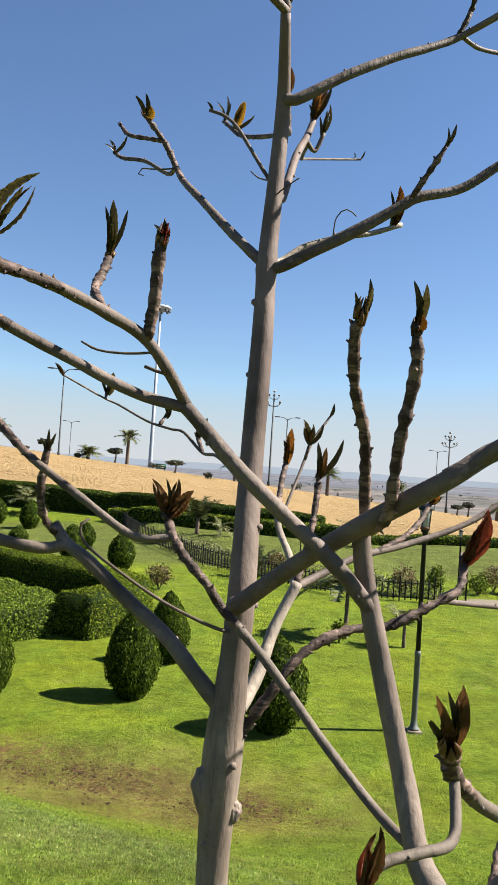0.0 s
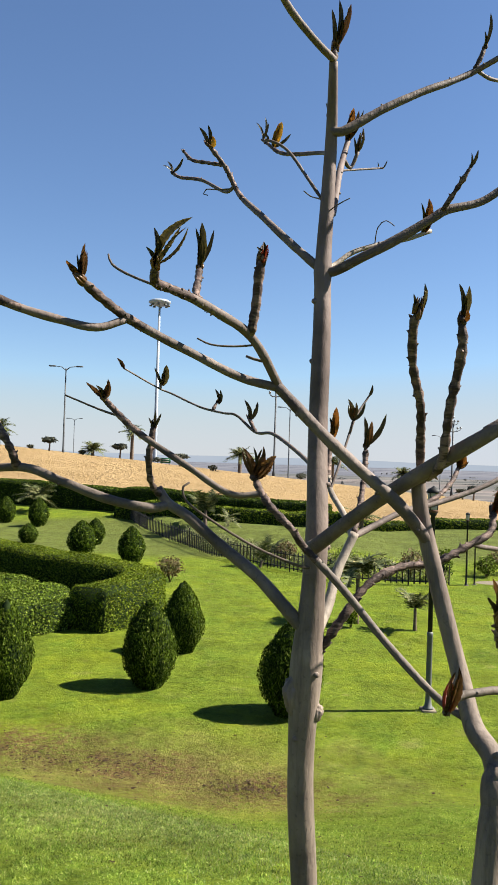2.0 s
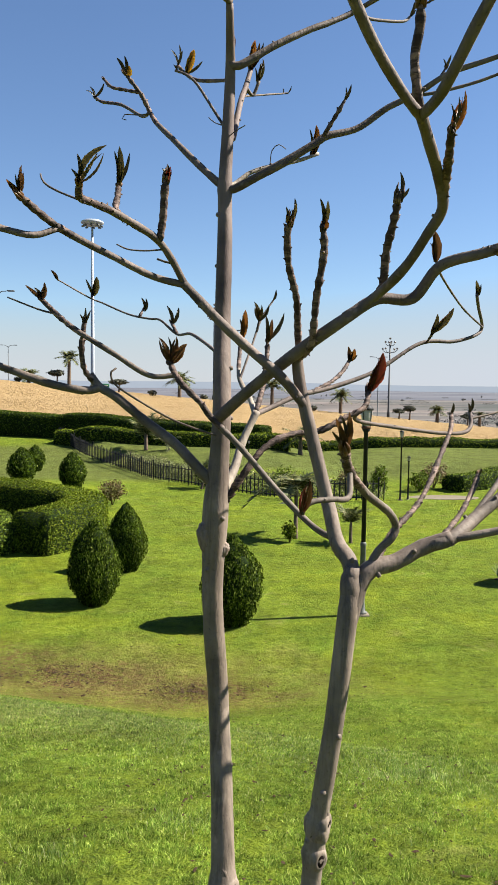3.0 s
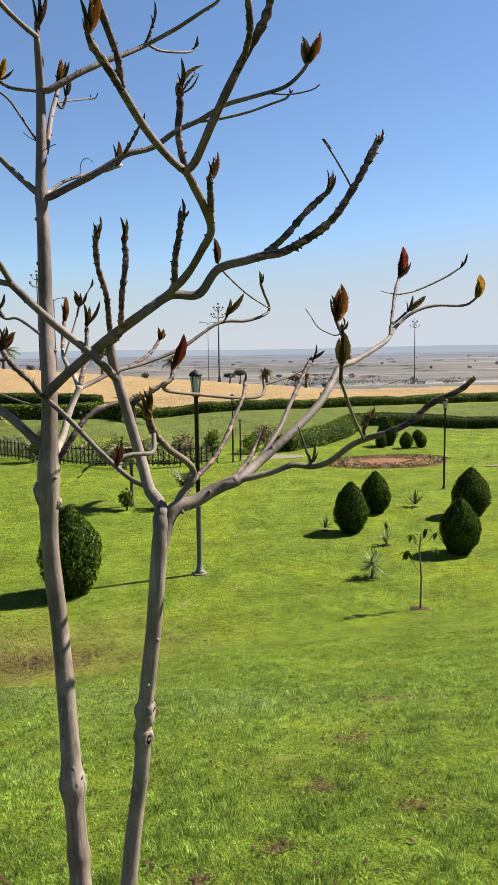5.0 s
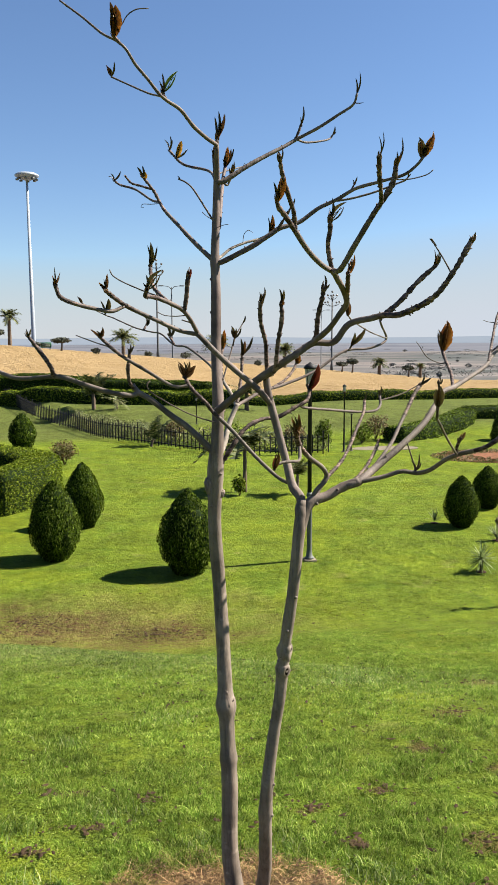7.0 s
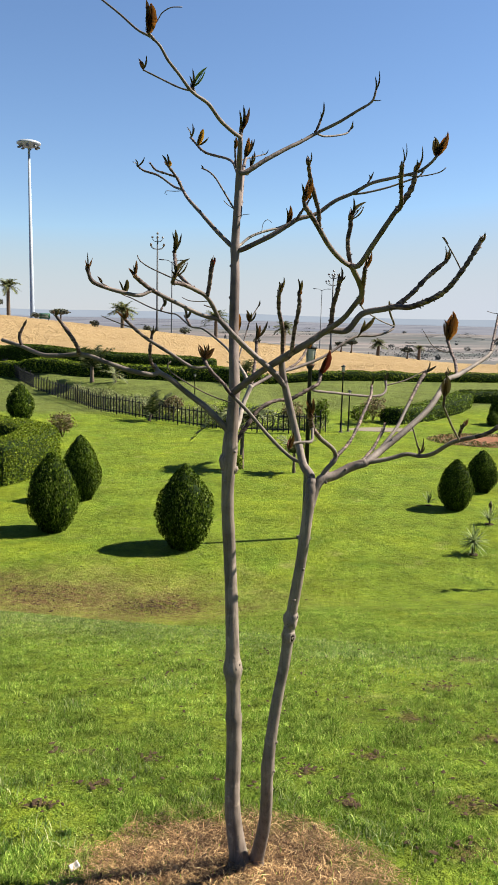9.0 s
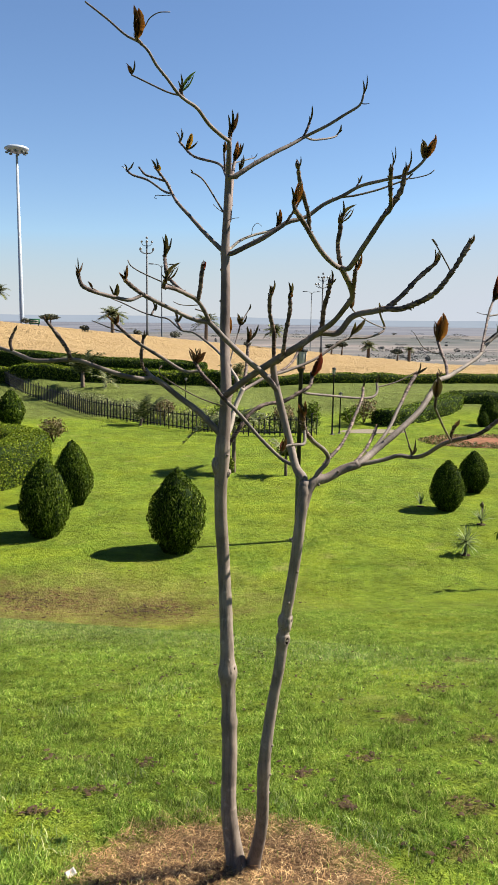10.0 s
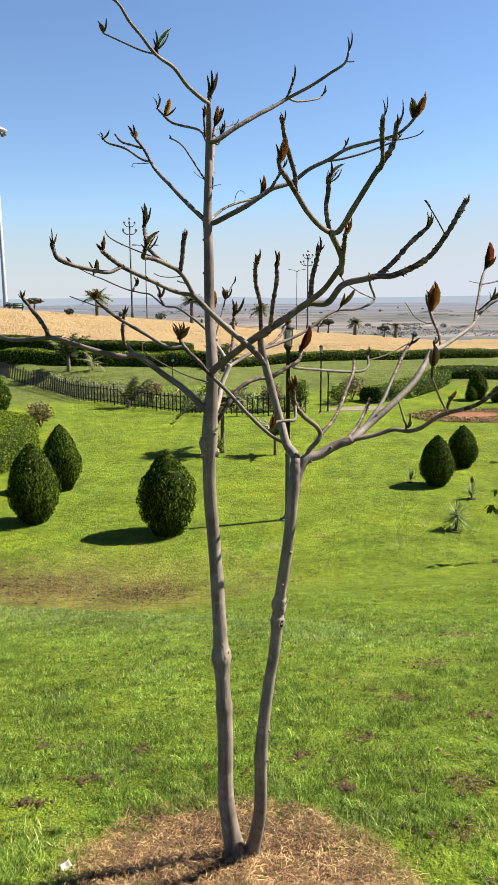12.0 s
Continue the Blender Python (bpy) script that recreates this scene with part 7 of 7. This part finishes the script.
def build_lower_grass():
    """Coarser tufts on the bank and the garden lawn below."""
    rng = np.random.default_rng(6)
    n = 100000
    d = 5.5 + 11.5 * rng.uniform(0, 1, n) ** 1.3
    a = rng.uniform(-0.45, 0.66, n)
    x, y = -0.3 + d * np.sin(a), -2.0 + d * np.cos(a)
    clump = np.array([noise.noise(Vector((p * 1.7, q * 1.7, 4.7))) for p, q in zip(x, y)])
    fine = np.array([noise.noise(Vector((p * 7.0, q * 7.0, 1.7))) for p, q in zip(x, y)])
    keep = rng.uniform(-0.35, 0.45, n) < clump * 0.6 + fine
    x, y, d = x[keep], y[keep], d[keep]
    n = len(x)
    blades("bank_grass", x, y, rng.uniform(0.008, 0.024, n), rng.uniform(0.0016, 0.0036, n), GRASS_BLADE, rng, "clumpy green grass of the lower lawn", 1.0)
    # the ragged tufts along the crest
    spots = ((-0.64, 1.69, 0.10), (-0.16, 2.03, 0.16), (-0.38, 0.77, 0.12), (1.10, 2.90, 0.14), (0.94, 2.80, 0.12), (1.23, 2.77, 0.12),
             (-0.2, 3.82, 0.2), (-0.78, 0.68, 0.10), (-0.63, 0.23, 0.12), (0.40, 0.16, 0.10), (0.48, 0.07, 0.12), (-0.08, 0.46, 0.10), (0.18, 0.38, 0.10), (-1.2, 1.4, 0.2), (2.72, 11.9, 0.25), (2.9, 11.85, 0.2), (0.6, 11.3, 0.35))
    x, y = rng.uniform(-1.8, 3.2, 900), rng.normal(0, 0.35, 900)
    y = y + np.array([crest_of(v) for v in x])
    for sx, sy, r in spots:
        k = int(1500 * r)
        x, y = np.append(x, rng.normal(sx, r * 0.6, k)), np.append(y, rng.normal(sy, r * 0.6, k))
    k = 42000
    brow = rng.uniform(-2.4, 2.6, k) - rng.uniform(0, 1.4, k)
    x, y = np.append(x, brow), np.append(y, np.array([crest_of(v) for v in brow]) - np.abs(rng.normal(0, 1.0, k)))
    m = len(x)
    blades("crest_grass", x, y, np.where(np.arange(m) < m - k, rng.uniform(0.015, 0.05, m), rng.uniform(0.010, 0.026, m)), rng.uniform(0.0011, 0.0022, m), PALE_BLADE, rng, "taller pale ragged grass tufts on the bank", 1.1)


def build_straw():
    """Long dry stalks lying tangled on the soil."""
    rng = np.random.default_rng(8)
    n = 90000
    x, y = rng.uniform(-0.85, 0.85, n), rng.uniform(-1.0, 0.4, n)
    clump = np.array([noise.noise(Vector((p * 7, q * 7, 2.2))) for p, q in zip(x, y)])
    keep = (mulch(x, y) + 0.4 * clump < 1.08) & (rng.uniform(-0.75, 0.45, n) < clump)
    x, y, clump = x[keep], y[keep], clump[keep]
    n = len(x)
    p = np.stack([x, y, np.array([ground(a, b) for a, b in zip(x, y)]) + rng.uniform(0.0, 0.022, n) * (1 + clump.clip(0, 1))], 1)
    turn = rng.uniform(0, math.tau, n)
    curl = rng.normal(0, 0.28, n)
    step = rng.uniform(0.005, 0.016, n)
    w = rng.uniform(0.0003, 0.0008, n)
    rise = rng.normal(0.10, 0.35, n)
    rows = []
    for k in range(4):
        side = np.stack([-np.sin(turn), np.cos(turn), rng.normal(0, 0.3, n)], 1) * (w * (1.0, 1.0, 0.8, 0.3)[k])[:, None]
        rows += [p - side, p + side]
        p = p + np.stack([np.cos(turn), np.sin(turn), rise], 1) * step[:, None]
        rise = rise - 0.35
        p[:, 2] = np.maximum(p[:, 2], np.array([ground(a, b) for a, b in zip(p[:, 0], p[:, 1])]) + 0.002)
        turn = turn + curl
    verts = np.stack(rows, 1).reshape(-1, 3)
    k = np.arange(n)[:, None] * 8
    faces = np.concatenate([k + [0, 1, 3, 2], k + [2, 3, 5, 4], k + [4, 5, 7, 6]])
    tagged(array_mesh("straw_mulch", verts, faces, STRAW), "dry tan straw mulch round the tree stems", "straw", kind="stuff")
    m = 900
    x, y = rng.uniform(-0.6, 0.6, m), rng.uniform(-0.7, 0.25, m)
    blades("mulch_shoots", x, y, rng.uniform(0.01, 0.04, m), rng.uniform(0.0008, 0.0016, m), GRASS_BLADE, rng, "sparse green shoots growing through the straw", 0.8)


LITTER = plain_paint("leaf_litter", (0.062, 0.040, 0.024), 0.9, 0.0, 0.6, 40)


def build_clods():
    """Dark scraps, clods and dry leaf bits lying in the grass."""
    rng = np.random.default_rng(9)
    verts, faces = [], []
    for k in range(2300):
        d = 1.6 + 12 * rng.uniform() ** 1.2
        a = rng.uniform(-0.4, 0.6)
        x, y = -0.3 + d * math.sin(a), -2.0 + d * math.cos(a)
        if k % 2 == 0:
            x, y = ((rng.normal(-0.15, 0.28), rng.normal(8.72, 0.16)), (rng.normal(-1.8, 0.30), rng.normal(9.4, 0.22)), (rng.normal(-3.2, 0.5), rng.normal(9.5, 0.25)), (rng.normal(-1.0, 1.5), rng.normal(9.0, 0.5)))[k // 2 % 4]
        elif k % 8 == 1:
            sx, sy, rx, ry = BARE_SPOTS[(k // 8) % len(BARE_SPOTS)]
            x, y = rng.normal(sx, rx * 0.6), rng.normal(sy, ry * 0.6)
            d = 7.0
        elif k % 8 == 3:
            # crumbs strewn over the near turf
            x, y, d = rng.uniform(-0.7, 1.9), rng.uniform(-0.6, 3.2), 7.0
        s = rng.uniform(0.0015, 0.005) * (1 + 0.16 * d)
        if k % 2 == 0:
            # litter of the worn patch up the slope
            s = 0.006 + 0.014 * rng.uniform() ** 3
        c = np.array([x, y, ground(x, y) + 0.008])
        b = len(verts)
        n = 7
        turn = rng.uniform(0, math.tau)
        long = rng.uniform(1.0, 2.4)
        for j in range(n):
            q = math.tau * j / n
            r = s * rng.uniform(0.3, 1.3)
            u, v = math.cos(q) * r * long, math.sin(q) * r
            verts.append(c + np.array([u * math.cos(turn) - v * math.sin(turn), u * math.sin(turn) + v * math.cos(turn), rng.uniform(0, 0.5) * s]))
        verts.append(c + np.array([0, 0, s * rng.uniform(0.5, 1.1)]))
        faces += [(b + j, b + (j + 1) % n, b + n) for j in range(n)]
    ob = array_mesh("soil_clods", verts, faces, LITTER)
    tagged(ob, "small dark brown clods and scraps lying in the grass", "soil", kind="stuff")


def packet(x, y):
    """A crumpled paper scrap."""
    bm = bmesh.new()
    bmesh.ops.create_grid(bm, x_segments=6, y_segments=5, size=0.5)
    for v in bm.verts:
        v.co = Vector((v.co.x * 0.029, v.co.y * 0.021, 0.009 * noise.noise(v.co * 6) + 0.012 * abs(v.co.x)))
    bmesh.ops.solidify(bm, geom=bm.faces[:], thickness=0.0012)
    ob = mesh_object("paper_scrap", bm, FROSTED)
    ob.location, ob.rotation_euler = (x, y, ground(x, y) + 0.02), (0.5, -0.2, 0.5)
    tagged(ob, "small crumpled white paper scrap on the straw", "litter")


build_lower_grass()
build_straw()
build_clods()
packet(-0.50, 0.03)
